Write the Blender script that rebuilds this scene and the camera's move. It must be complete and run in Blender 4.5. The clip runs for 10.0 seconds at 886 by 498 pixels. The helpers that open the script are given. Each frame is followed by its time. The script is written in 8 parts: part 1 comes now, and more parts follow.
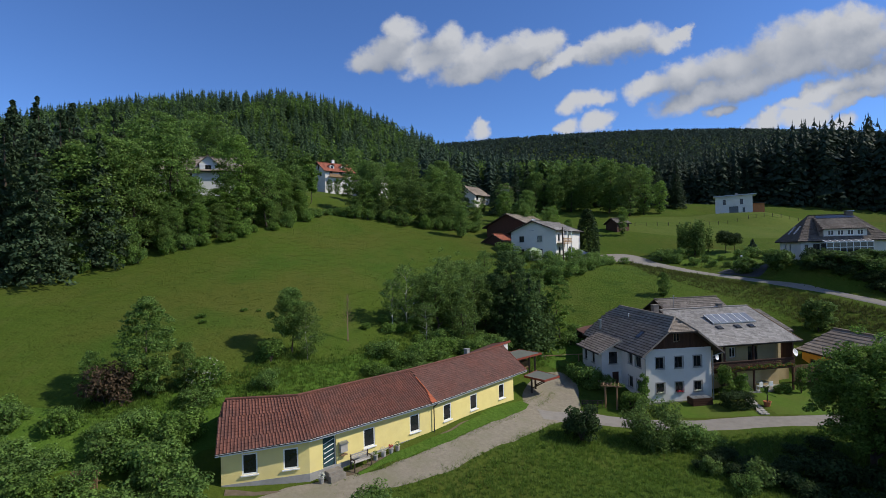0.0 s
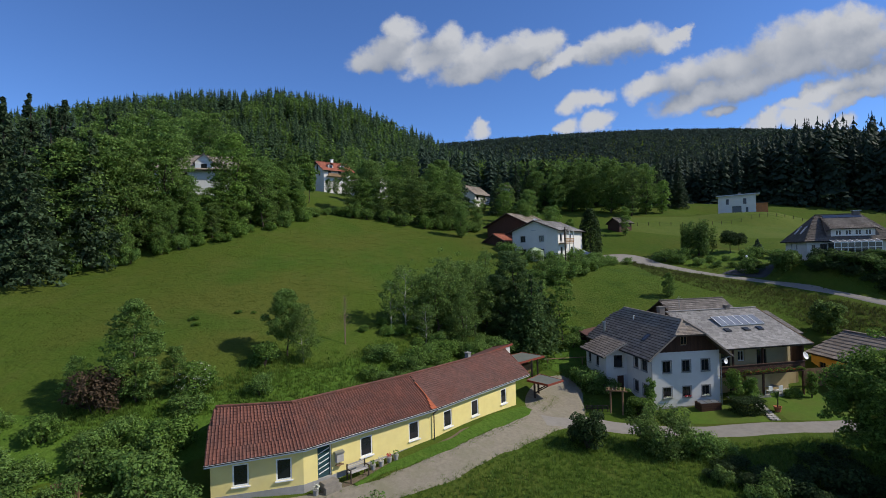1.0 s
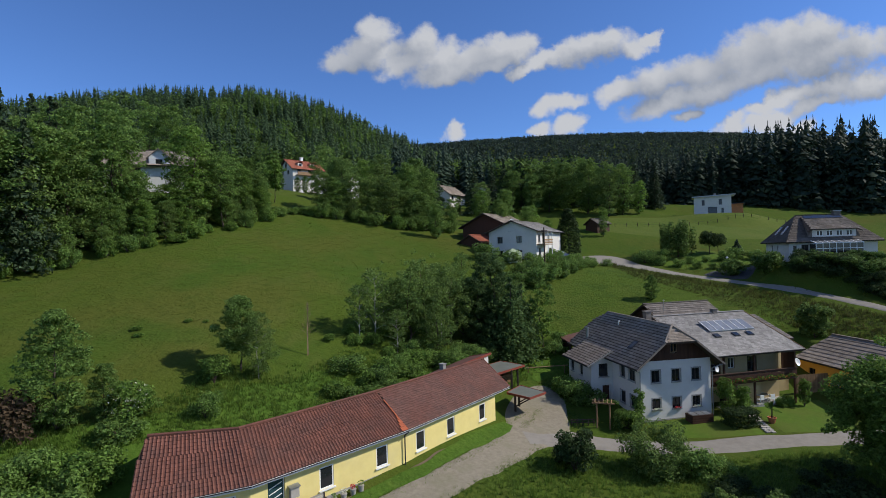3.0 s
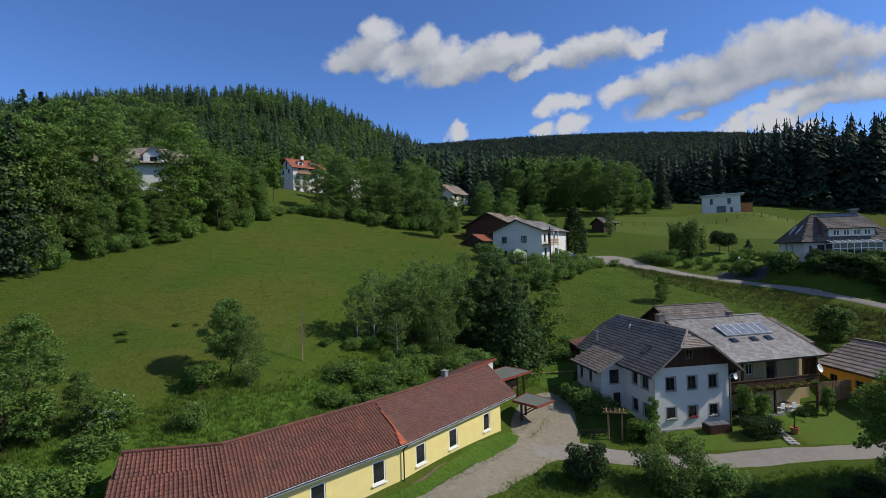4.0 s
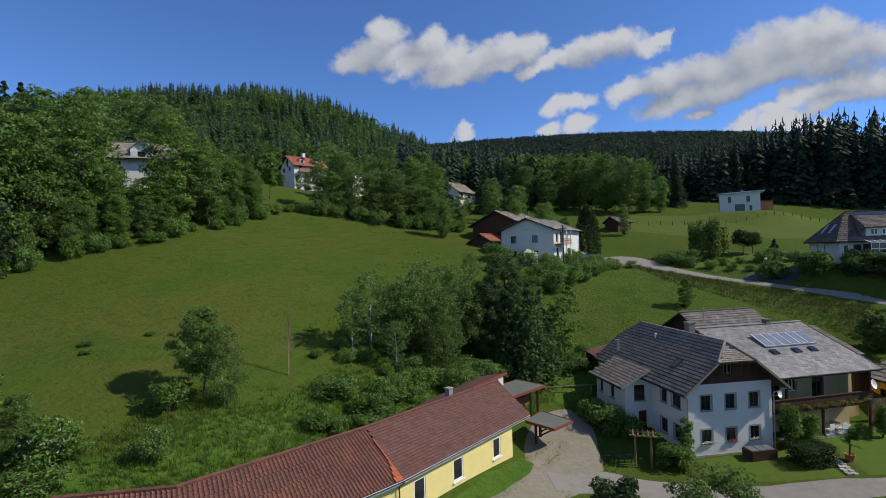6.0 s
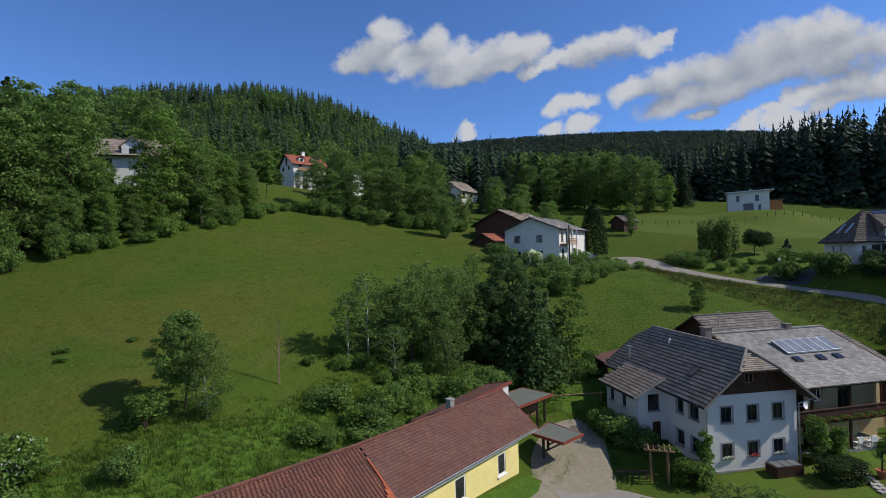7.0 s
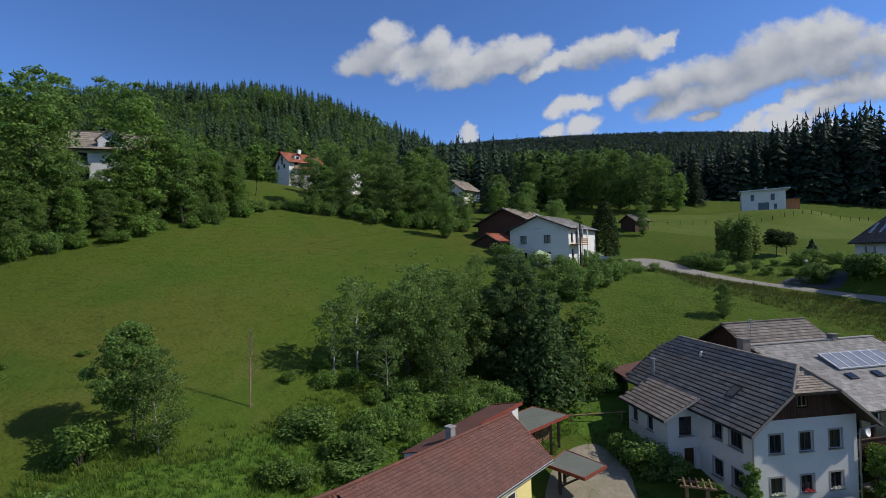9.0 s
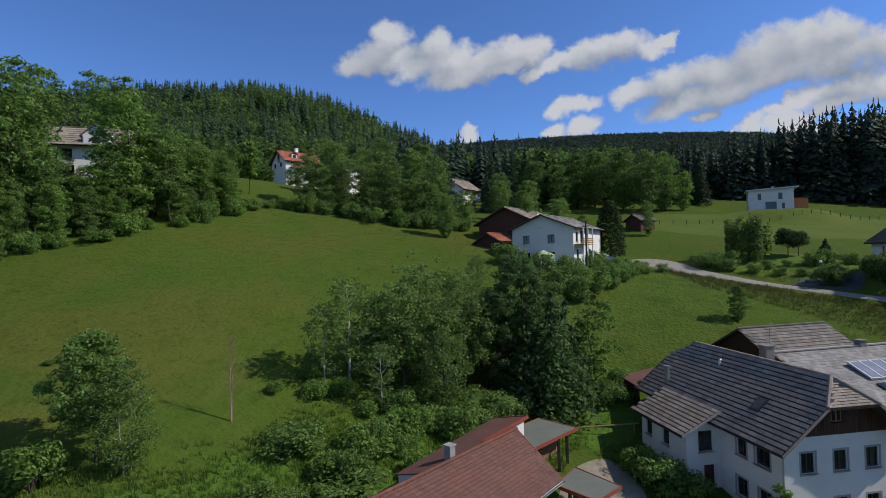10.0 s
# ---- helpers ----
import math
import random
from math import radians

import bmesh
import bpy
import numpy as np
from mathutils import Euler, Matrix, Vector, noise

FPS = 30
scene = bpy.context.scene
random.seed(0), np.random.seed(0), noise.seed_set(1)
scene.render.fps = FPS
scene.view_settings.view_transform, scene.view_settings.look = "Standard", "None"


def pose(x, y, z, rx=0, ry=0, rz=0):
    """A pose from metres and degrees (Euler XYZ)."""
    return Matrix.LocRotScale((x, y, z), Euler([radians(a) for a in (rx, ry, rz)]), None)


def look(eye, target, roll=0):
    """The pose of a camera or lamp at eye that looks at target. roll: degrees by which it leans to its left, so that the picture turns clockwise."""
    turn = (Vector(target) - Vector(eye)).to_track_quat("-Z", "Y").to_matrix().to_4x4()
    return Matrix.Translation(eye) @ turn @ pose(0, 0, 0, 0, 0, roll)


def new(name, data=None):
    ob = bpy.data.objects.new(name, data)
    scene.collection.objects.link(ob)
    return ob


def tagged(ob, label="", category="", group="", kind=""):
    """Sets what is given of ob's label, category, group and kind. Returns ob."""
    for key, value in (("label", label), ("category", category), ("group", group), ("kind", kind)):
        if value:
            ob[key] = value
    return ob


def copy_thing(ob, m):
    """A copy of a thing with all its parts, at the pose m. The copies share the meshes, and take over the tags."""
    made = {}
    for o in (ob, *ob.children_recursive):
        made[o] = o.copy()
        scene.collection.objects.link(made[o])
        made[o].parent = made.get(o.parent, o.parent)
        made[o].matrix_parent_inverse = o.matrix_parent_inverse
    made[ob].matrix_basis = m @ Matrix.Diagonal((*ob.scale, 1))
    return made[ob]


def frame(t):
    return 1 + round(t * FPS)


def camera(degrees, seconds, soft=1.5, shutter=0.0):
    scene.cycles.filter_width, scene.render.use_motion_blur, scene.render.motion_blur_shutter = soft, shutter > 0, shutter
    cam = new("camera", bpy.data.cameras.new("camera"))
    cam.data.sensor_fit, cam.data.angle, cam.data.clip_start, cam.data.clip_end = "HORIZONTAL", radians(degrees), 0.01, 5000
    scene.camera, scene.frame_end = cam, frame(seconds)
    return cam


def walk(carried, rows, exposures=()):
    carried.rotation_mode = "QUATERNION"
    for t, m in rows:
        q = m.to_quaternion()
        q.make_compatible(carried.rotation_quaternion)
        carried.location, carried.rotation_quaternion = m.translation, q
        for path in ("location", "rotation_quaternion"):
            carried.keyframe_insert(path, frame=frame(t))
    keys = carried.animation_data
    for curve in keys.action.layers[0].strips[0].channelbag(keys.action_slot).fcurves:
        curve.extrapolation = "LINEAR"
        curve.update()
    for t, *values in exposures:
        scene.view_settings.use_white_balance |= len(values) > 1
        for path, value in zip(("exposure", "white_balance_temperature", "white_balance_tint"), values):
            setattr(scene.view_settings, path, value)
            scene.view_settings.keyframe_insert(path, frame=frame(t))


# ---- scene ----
cam = camera(80.7, 10.0, soft=0.6)
PATH = [
    (0, (0.495, -0.216, 16.452), (0.471, 1.784, 16.464), -1.5),
    (0.5, (0.46, 0.517, 16.46), (0.436, 2.516, 16.472), -1.5),
    (1, (0.431, 1.377, 16.492), (0.408, 3.377, 16.504), -1.5),
    (1.5, (0.414, 2.374, 16.502), (0.393, 4.374, 16.515), -1.5),
    (2, (0.48, 3.454, 16.495), (0.492, 5.454, 16.509), -1.5),
    (2.5, (0.533, 4.547, 16.524), (0.607, 6.546, 16.538), -1.6),
    (4, (0.759, 8.328, 16.504), (0.821, 10.327, 16.52), -1.6),
    (4.5, (0.868, 9.604, 16.519), (0.918, 11.603, 16.535), -1.6),
    (5, (0.967, 10.937, 16.55), (1.011, 12.936, 16.566), -1.6),
    (5.5, (1.046, 12.223, 16.545), (1.087, 14.222, 16.562), -1.6),
    (7, (1.254, 16.198, 16.596), (1.283, 18.198, 16.614), -1.6),
    (7.5, (1.283, 17.492, 16.581), (1.312, 19.492, 16.6), -1.5),
    (8, (1.35, 18.881, 16.565), (1.375, 20.881, 16.585), -1.5),
    (8.5, (1.438, 20.195, 16.531), (1.46, 22.195, 16.554), -1.6),
    (9, (1.499, 21.634, 16.515), (1.521, 23.634, 16.54), -1.6),
    (9.5, (1.554, 23.009, 16.512), (1.575, 25.009, 16.538), -1.6),
    (10, (1.615, 24.462, 16.491), (1.636, 26.462, 16.518), -1.6),
]
walk(cam, [(t, look(eye, target, roll)) for t, eye, target, roll in PATH], exposures=[(0.0, 0.0)])

# ---- sky, clouds and sun ----
SUN_AZ, SUN_EL = -4.0, 40.0  # degrees: from +x towards +y, and above the horizon
world = bpy.data.worlds.new("sky")
scene.world = world
world.use_nodes = True
wt = world.node_tree
wt.nodes.clear()


def wn(kind, **inputs):
    n = wt.nodes.new(kind)
    for k, v in inputs.items():
        key = int(k[1:]) if k[0] == "i" and k[1:].isdigit() else k
        if isinstance(v, bpy.types.NodeSocket):
            wt.links.new(v, n.inputs[key])
        else:
            n.inputs[key].default_value = v
    return n


def wm(op, a, b=0.0, c=0.0, clamp=False):
    n = wn("ShaderNodeMath", i0=a, i1=b, i2=c)
    n.operation, n.use_clamp = op, clamp
    return n.outputs[0]


sky = wt.nodes.new("ShaderNodeTexSky")
sky.sky_type, sky.sun_disc = "NISHITA", False
sky.sun_elevation, sky.sun_rotation = radians(SUN_EL), radians(90 - SUN_AZ)
sky.altitude, sky.air_density, sky.dust_density, sky.ozone_density = 1200, 0.85, 0.2, 2.2
coord = wt.nodes.new("ShaderNodeTexCoord").outputs["Generated"]
sep = wn("ShaderNodeSeparateXYZ", Vector=coord)
ahead = wm("MAXIMUM", sep.outputs[1], 0.05)
cu, cv = wm("DIVIDE", sep.outputs[0], ahead), wm("DIVIDE", sep.outputs[2], ahead)
uv = wn("ShaderNodeCombineXYZ", X=cu, Y=cv, Z=0.0).outputs[0]
billow = wn("ShaderNodeTexNoise", Vector=uv, Scale=13.0, Detail=9.0, Roughness=0.58)
shift = wn("ShaderNodeVectorMath", i0=billow.outputs["Color"], i1=(0.5, 0.5, 0.5))
shift.operation = "SUBTRACT"
scaled = wn("ShaderNodeVectorMath", i0=shift.outputs[0], i1=(0.085, 0.07, 0.0))
scaled.operation = "MULTIPLY"
bent = wn("ShaderNodeVectorMath", i0=uv, i1=scaled.outputs[0])
bent.operation = "ADD"
sunward = wn("ShaderNodeVectorMath", i0=bent.outputs[0], i1=(0.016, 0.024, 0.0))
sunward.operation = "ADD"
# the clouds as heaps of puffs: middle (across, up), half width, half height
WEST_CLOUD = [(-0.141, 0.368, 0.046, 0.024), (-0.11, 0.391, 0.046, 0.028), (-0.081, 0.415, 0.039, 0.033), (-0.076, 0.375, 0.05, 0.022), (0.003, 0.397, 0.041, 0.033), (-0.027, 0.359, 0.06, 0.024), (0.038, 0.339, 0.067, 0.026), (0.098, 0.362, 0.063, 0.028), (0.151, 0.383, 0.056, 0.033), (0.194, 0.386, 0.037, 0.03), (0.147, 0.355, 0.067, 0.017), (0.042, 0.368, 0.045, 0.03), (0.05, 0.335, 0.05, 0.022)]
MIDDLE_CLOUD = [(0.204, 0.347, 0.039, 0.011), (0.256, 0.365, 0.048, 0.02), (0.314, 0.383, 0.061, 0.028), (0.373, 0.391, 0.059, 0.028), (0.426, 0.383, 0.039, 0.022), (0.457, 0.404, 0.016, 0.012)]
EAST_CLOUD = [(0.388, 0.296, 0.046, 0.024), (0.463, 0.316, 0.063, 0.035), (0.551, 0.334, 0.072, 0.039), (0.639, 0.369, 0.078, 0.048), (0.728, 0.396, 0.078, 0.044), (0.79, 0.404, 0.05, 0.038), (0.481, 0.274, 0.098, 0.022), (0.576, 0.296, 0.098, 0.028), (0.676, 0.335, 0.098, 0.037), (0.786, 0.361, 0.098, 0.039), (0.88, 0.374, 0.065, 0.039)]
LOW_CLOUDS = [(0.687, 0.263, 0.05, 0.013), (0.74, 0.286, 0.054, 0.024), (0.813, 0.306, 0.063, 0.03), (0.888, 0.302, 0.065, 0.033), (0.783, 0.267, 0.076, 0.015), (0.616, 0.232, 0.046, 0.02), (0.686, 0.235, 0.048, 0.02), (0.751, 0.224, 0.039, 0.015), (0.52, 0.245, 0.028, 0.011)]
SMALL_CLOUDS = [(0.239, 0.276, 0.033, 0.02), (0.281, 0.275, 0.043, 0.017), (0.065, 0.23, 0.024, 0.017), (0.229, 0.231, 0.03, 0.015), (0.29, 0.236, 0.033, 0.017)]
TILT = 0.3  # the clouds lean up to the right


def heap(where, puffs, grow):
    """How deep a place lies inside a heap of puffs."""
    turned = wn("ShaderNodeVectorRotate", Vector=where, Angle=-TILT)
    turned.rotation_type = "Z_AXIS"
    own = wn("ShaderNodeSeparateXYZ", Vector=turned.outputs[0])
    q = None
    for x0, y0, rx, ry in puffs:
        mx, my = x0 * math.cos(TILT) + y0 * math.sin(TILT), y0 * math.cos(TILT) - x0 * math.sin(TILT)
        across = wm("MULTIPLY_ADD", own.outputs[0], 1 / (rx * grow), -mx / (rx * grow))
        up = wm("MULTIPLY_ADD", own.outputs[1], 1 / (ry * grow), -my / (ry * grow))
        far = wm("MULTIPLY_ADD", up, up, wm("MULTIPLY", across, across))
        q = far if q is None else wm("SMOOTH_MIN", q, far, 0.8)
    return wm("SUBTRACT", 1.0, q)


ALL_PUFFS = WEST_CLOUD + MIDDLE_CLOUD + EAST_CLOUD + LOW_CLOUDS + SMALL_CLOUDS
dense = heap(bent.outputs[0], [(x, y + 0.006, rx, ry) for x, y, rx, ry in ALL_PUFFS], 1.08)
lit_side = heap(sunward.outputs[0], [p for p in ALL_PUFFS if p[3] > 0.027], 1.3)
fine = wn("ShaderNodeTexNoise", Vector=uv, Scale=34.0, Detail=7.0, Roughness=0.6)
ragged = wm("SUBTRACT", fine.outputs[0], 0.5)
body = wm("ADD", dense, wm("MULTIPLY", ragged, 1.3))
mask = wn("ShaderNodeMapRange", Value=body)
mask.interpolation_type = "SMOOTHSTEP"
mask.inputs[1].default_value, mask.inputs[2].default_value = -0.28, 0.78
front = wm("GREATER_THAN", sep.outputs[1], 0.06)
cover = wm("MULTIPLY", mask.outputs[0], front)
# scattered cloud added over the unseen sky, overhead and behind, whitening the ambient light
dome = wn("ShaderNodeVectorMath", i0=coord, i1=wm("ADD", wm("MAXIMUM", sep.outputs[2], 0.0), 0.2))
dome.operation = "DIVIDE"
wide = wn("ShaderNodeTexNoise", Vector=dome.outputs[0], Scale=1.6, Detail=6.0, Roughness=0.55)
veil = wn("ShaderNodeMapRange", Value=wide.outputs[0])
veil.interpolation_type = "SMOOTHSTEP"
veil.inputs[1].default_value, veil.inputs[2].default_value = 0.47, 0.64
above = wn("ShaderNodeMapRange", Value=cv)
above.inputs[1].default_value, above.inputs[2].default_value = 0.52, 0.8
aside = wn("ShaderNodeMapRange", Value=wm("ABSOLUTE", cu))
aside.inputs[1].default_value, aside.inputs[2].default_value = 1.0, 1.4
elsewhere = wm("MAXIMUM", wm("MAXIMUM", above.outputs[0], aside.outputs[0]), wm("SUBTRACT", 1.0, front))
cover = wm("MAXIMUM", cover, wm("MULTIPLY", wm("MULTIPLY", veil.outputs[0], elsewhere), wm("GREATER_THAN", sep.outputs[2], 0.0)))
shade = wm("SUBTRACT", wm("MAXIMUM", dense, -0.4), wm("MAXIMUM", lit_side, -0.4))
tone = wn("ShaderNodeMapRange", Value=wm("ADD", shade, wm("MULTIPLY", wm("SUBTRACT", billow.outputs[0], 0.5), 1.6)))
tone.inputs[1].default_value, tone.inputs[2].default_value = -0.7, 0.72
cloud = wn("ShaderNodeMix", i0=tone.outputs[0])
cloud.data_type = "RGBA"
cloud.inputs[6].default_value, cloud.inputs[7].default_value = (1.95, 2.3, 3.0, 1), (4.6, 4.75, 5.1, 1)
blue = wn("ShaderNodeMix", i0=1.0)
blue.data_type, blue.blend_type = "RGBA", "MULTIPLY"
wt.links.new(sky.outputs[0], blue.inputs[6])
blue.inputs[7].default_value = (0.67, 0.94, 1.35, 1)
both = wn("ShaderNodeMix", i0=cover)
both.data_type = "RGBA"
wt.links.new(blue.outputs[2], both.inputs[6])
wt.links.new(cloud.outputs[2], both.inputs[7])
back = wn("ShaderNodeBackground", Color=both.outputs[2], Strength=0.12)
wt.links.new(back.outputs[0], wt.nodes.new("ShaderNodeOutputWorld").inputs[0])

sun = new("sun", bpy.data.lights.new("sun", "SUN"))
sun.data.energy, sun.data.angle, sun.data.color = 4.15, radians(0.53), (1.0, 0.94, 0.84)
_a, _e = radians(SUN_AZ), radians(SUN_EL)
sun.matrix_world = look((60 * math.cos(_a) * math.cos(_e), 60 * math.sin(_a) * math.cos(_e), 60 * math.sin(_e)), (0, 0, 0))


# ---- materials ----
def material(name, colour, other=None, scale=1.0, rough=0.8, metal=0.0, bump=0.0, bump_scale=None, depth=0.05, vary=0.0, island=0.0, patches=None, patch_scale=0.15, patch_amount=0.6, spec=0.3, stretch=(1, 1, 1), through_light=0.0):
    """A surface with grain (two colours by noise), large patches, relief, and piece-by-piece variation of brightness."""
    m = bpy.data.materials.new(name)
    m.use_nodes = True
    t = m.node_tree
    b = t.nodes["Principled BSDF"]
    b.inputs["Roughness"].default_value, b.inputs["Metallic"].default_value = rough, metal
    b.inputs["Specular IOR Level"].default_value = spec

    def put(kind, **inputs):
        n = t.nodes.new(kind)
        for k, v in inputs.items():
            key = int(k[1:]) if k[0] == "i" and k[1:].isdigit() else k
            if isinstance(v, bpy.types.NodeSocket):
                t.links.new(v, n.inputs[key])
            else:
                n.inputs[key].default_value = v
        return n

    place = put("ShaderNodeMapping", Vector=put("ShaderNodeNewGeometry").outputs["Position"], Scale=stretch).outputs[0]
    other = other or tuple(c * 0.75 for c in colour)
    grain = put("ShaderNodeTexNoise", Vector=place, Scale=scale, Detail=6.0, Roughness=0.65)
    ramp = put("ShaderNodeMapRange", Value=grain.outputs[0])
    ramp.inputs[1].default_value, ramp.inputs[2].default_value = 0.32, 0.68
    mix = put("ShaderNodeMix", i0=ramp.outputs[0])
    mix.data_type = "RGBA"
    mix.inputs[6].default_value, mix.inputs[7].default_value = (*colour, 1), (*other, 1)
    out = mix.outputs[2]
    if patches:
        spots = put("ShaderNodeTexNoise", Vector=place, Scale=patch_scale, Detail=5.0, Roughness=0.6)
        sramp = put("ShaderNodeMapRange", Value=spots.outputs[0])
        sramp.inputs[1].default_value, sramp.inputs[2].default_value, sramp.inputs[4].default_value = 0.45, 0.66, patch_amount
        pm = put("ShaderNodeMix", i0=sramp.outputs[0])
        pm.data_type = "RGBA"
        t.links.new(out, pm.inputs[6])
        pm.inputs[7].default_value = (*patches, 1)
        out = pm.outputs[2]
    for amount, socket in ((vary, "ShaderNodeObjectInfo"), (island, "ShaderNodeNewGeometry")):
        if amount:
            n = t.nodes.new(socket)
            value = n.outputs["Random"] if socket == "ShaderNodeObjectInfo" else n.outputs["Random Per Island"]
            span = put("ShaderNodeMapRange", Value=value)
            span.inputs[3].default_value, span.inputs[4].default_value = 1 - amount, 1 + amount
            hsv = put("ShaderNodeHueSaturation", Value=span.outputs[0], Color=out)
            out = hsv.outputs[0]
    t.links.new(out, b.inputs["Base Color"])
    if bump:
        relief = put("ShaderNodeTexNoise", Vector=place, Scale=bump_scale or scale * 2, Detail=5.0, Roughness=0.6)
        bn = put("ShaderNodeBump", Height=relief.outputs[0], Strength=bump, Distance=depth)
        t.links.new(bn.outputs[0], b.inputs["Normal"])
    if through_light:
        tr = put("ShaderNodeBsdfTranslucent", Color=out)
        ms = put("ShaderNodeMixShader", Fac=through_light)
        t.links.new(b.outputs[0], ms.inputs[1])
        t.links.new(tr.outputs[0], ms.inputs[2])
        t.links.new(ms.outputs[0], t.nodes["Material Output"].inputs[0])
    return m


def leaf_material(name, dark, light, island=0.48, vary=0.12, glow=0.42):
    return material(name, dark, light, scale=0.5, rough=0.65, island=island, vary=vary, spec=0.12, through_light=glow)


def grass_material(name, layers, base, relief=0.5):
    """Grass: a base colour, over it layers of (colour, scale, low, high, amount, stretch), and blade-sized relief."""
    m = bpy.data.materials.new(name)
    m.use_nodes = True
    t = m.node_tree
    bsdf = t.nodes["Principled BSDF"]
    bsdf.inputs["Roughness"].default_value, bsdf.inputs["Specular IOR Level"].default_value = 0.95, 0.05
    where = t.nodes.new("ShaderNodeNewGeometry").outputs["Position"]
    out = None
    for k, (colour, scale, low, high, amount, stretch) in enumerate(layers):
        mp = t.nodes.new("ShaderNodeMapping")
        mp.inputs["Location"].default_value, mp.inputs["Scale"].default_value = (13.7 * k, 5.1 * k, 0), stretch
        t.links.new(where, mp.inputs["Vector"])
        nz = t.nodes.new("ShaderNodeTexNoise")
        nz.inputs["Scale"].default_value, nz.inputs["Detail"].default_value, nz.inputs["Roughness"].default_value = scale, 5.0, 0.6
        t.links.new(mp.outputs[0], nz.inputs["Vector"])
        rg = t.nodes.new("ShaderNodeMapRange")
        rg.inputs[1].default_value, rg.inputs[2].default_value, rg.inputs[4].default_value = low, high, amount
        t.links.new(nz.outputs[0], rg.inputs[0])
        mx = t.nodes.new("ShaderNodeMix")
        mx.data_type = "RGBA"
        t.links.new(rg.outputs[0], mx.inputs[0])
        if out is None:
            mx.inputs[6].default_value = (*base, 1)
        else:
            t.links.new(out, mx.inputs[6])
        mx.inputs[7].default_value = (*colour, 1)
        out = mx.outputs[2]
    t.links.new(out, bsdf.inputs["Base Color"])
    nz = t.nodes.new("ShaderNodeTexNoise")
    nz.inputs["Scale"].default_value, nz.inputs["Detail"].default_value = 3.0, 8.0
    t.links.new(where, nz.inputs["Vector"])
    bp = t.nodes.new("ShaderNodeBump")
    bp.inputs["Strength"].default_value, bp.inputs["Distance"].default_value = relief, 0.25
    t.links.new(nz.outputs[0], bp.inputs["Height"])
    t.links.new(bp.outputs[0], bsdf.inputs["Normal"])
    return m


GRASS = grass_material("meadow grass", [
    ((0.086, 0.09, 0.018), 0.045, 0.46, 0.64, 0.7, (1, 1, 1)), ((0.046, 0.09, 0.012), 0.11, 0.5, 0.66, 0.7, (1, 1, 1)), ((0.092, 0.102, 0.024), 0.35, 0.52, 0.72, 0.5, (1, 0.5, 1)),
    ((0.036, 0.062, 0.01), 1.3, 0.5, 0.74, 0.6, (1, 0.6, 1)), ((0.092, 0.112, 0.024), 5.0, 0.5, 0.75, 0.4, (1, 0.5, 1)), ((0.04, 0.062, 0.01), 11.0, 0.5, 0.75, 0.3, (1, 0.5, 1))], (0.062, 0.096, 0.013))
LUSH = grass_material("lush grass", [
    ((0.05, 0.10, 0.014), 0.3, 0.45, 0.65, 0.7, (1, 1, 1)), ((0.10, 0.155, 0.025), 0.8, 0.5, 0.7, 0.6, (1, 1, 1)), ((0.035, 0.07, 0.01), 2.5, 0.5, 0.72, 0.6, (1, 1, 1)), ((0.11, 0.17, 0.03), 8.0, 0.5, 0.72, 0.5, (1, 0.6, 1))], (0.068, 0.128, 0.018))
SLOPE = grass_material("slope grass", [
    ((0.088, 0.112, 0.022), 0.09, 0.45, 0.65, 0.7, (1, 1, 1)), ((0.038, 0.074, 0.011), 0.35, 0.5, 0.66, 0.75, (1, 1, 1)), ((0.098, 0.124, 0.027), 1.4, 0.52, 0.72, 0.6, (1, 1, 1)), ((0.028, 0.052, 0.009), 4.0, 0.5, 0.7, 0.6, (1, 0.6, 1))], (0.064, 0.104, 0.014), 0.8)
LAWN = material("mown lawn", (0.088, 0.146, 0.018), (0.064, 0.118, 0.014), 2.0, 0.95, bump=0.7, bump_scale=10, patches=(0.1, 0.118, 0.024), patch_scale=0.25, spec=0.1)
FIELD = material("mown field", (0.084, 0.118, 0.017), (0.062, 0.096, 0.014), 1.2, 0.95, bump=0.6, bump_scale=6, patches=(0.1, 0.12, 0.024), patch_scale=0.12, spec=0.1)
GRAVEL = material("gravel", (0.285, 0.25, 0.19), (0.215, 0.188, 0.14), 3.0, 0.95, bump=0.5, bump_scale=25, patches=(0.19, 0.18, 0.11), patch_scale=0.35, patch_amount=0.7, spec=0.15)
ASPHALT = material("worn asphalt", (0.27, 0.245, 0.21), (0.215, 0.195, 0.165), 2.0, 0.9, bump=0.3, bump_scale=20, patches=(0.27, 0.25, 0.22), patch_scale=0.3, spec=0.2)
DARK_ASPHALT = material("dark asphalt", (0.06, 0.062, 0.066), (0.045, 0.046, 0.05), 2.0, 0.9, bump=0.3, bump_scale=20)
YELLOW = material("yellow render", (0.80, 0.67, 0.27), (0.74, 0.61, 0.24), 1.2, 0.9, bump=0.15, bump_scale=60, patches=(0.68, 0.57, 0.28), patch_scale=0.5, patch_amount=0.4, spec=0.1)
WHITE = material("white render", (0.70, 0.68, 0.635), (0.64, 0.62, 0.58), 1.0, 0.9, bump=0.12, bump_scale=60, patches=(0.56, 0.54, 0.5), patch_scale=0.4, patch_amount=0.3, spec=0.1)
CREAM = material("cream render", (0.54, 0.42, 0.22), (0.46, 0.36, 0.19), 1.0, 0.9, bump=0.12, bump_scale=60, patches=(0.5, 0.42, 0.27), spec=0.1)
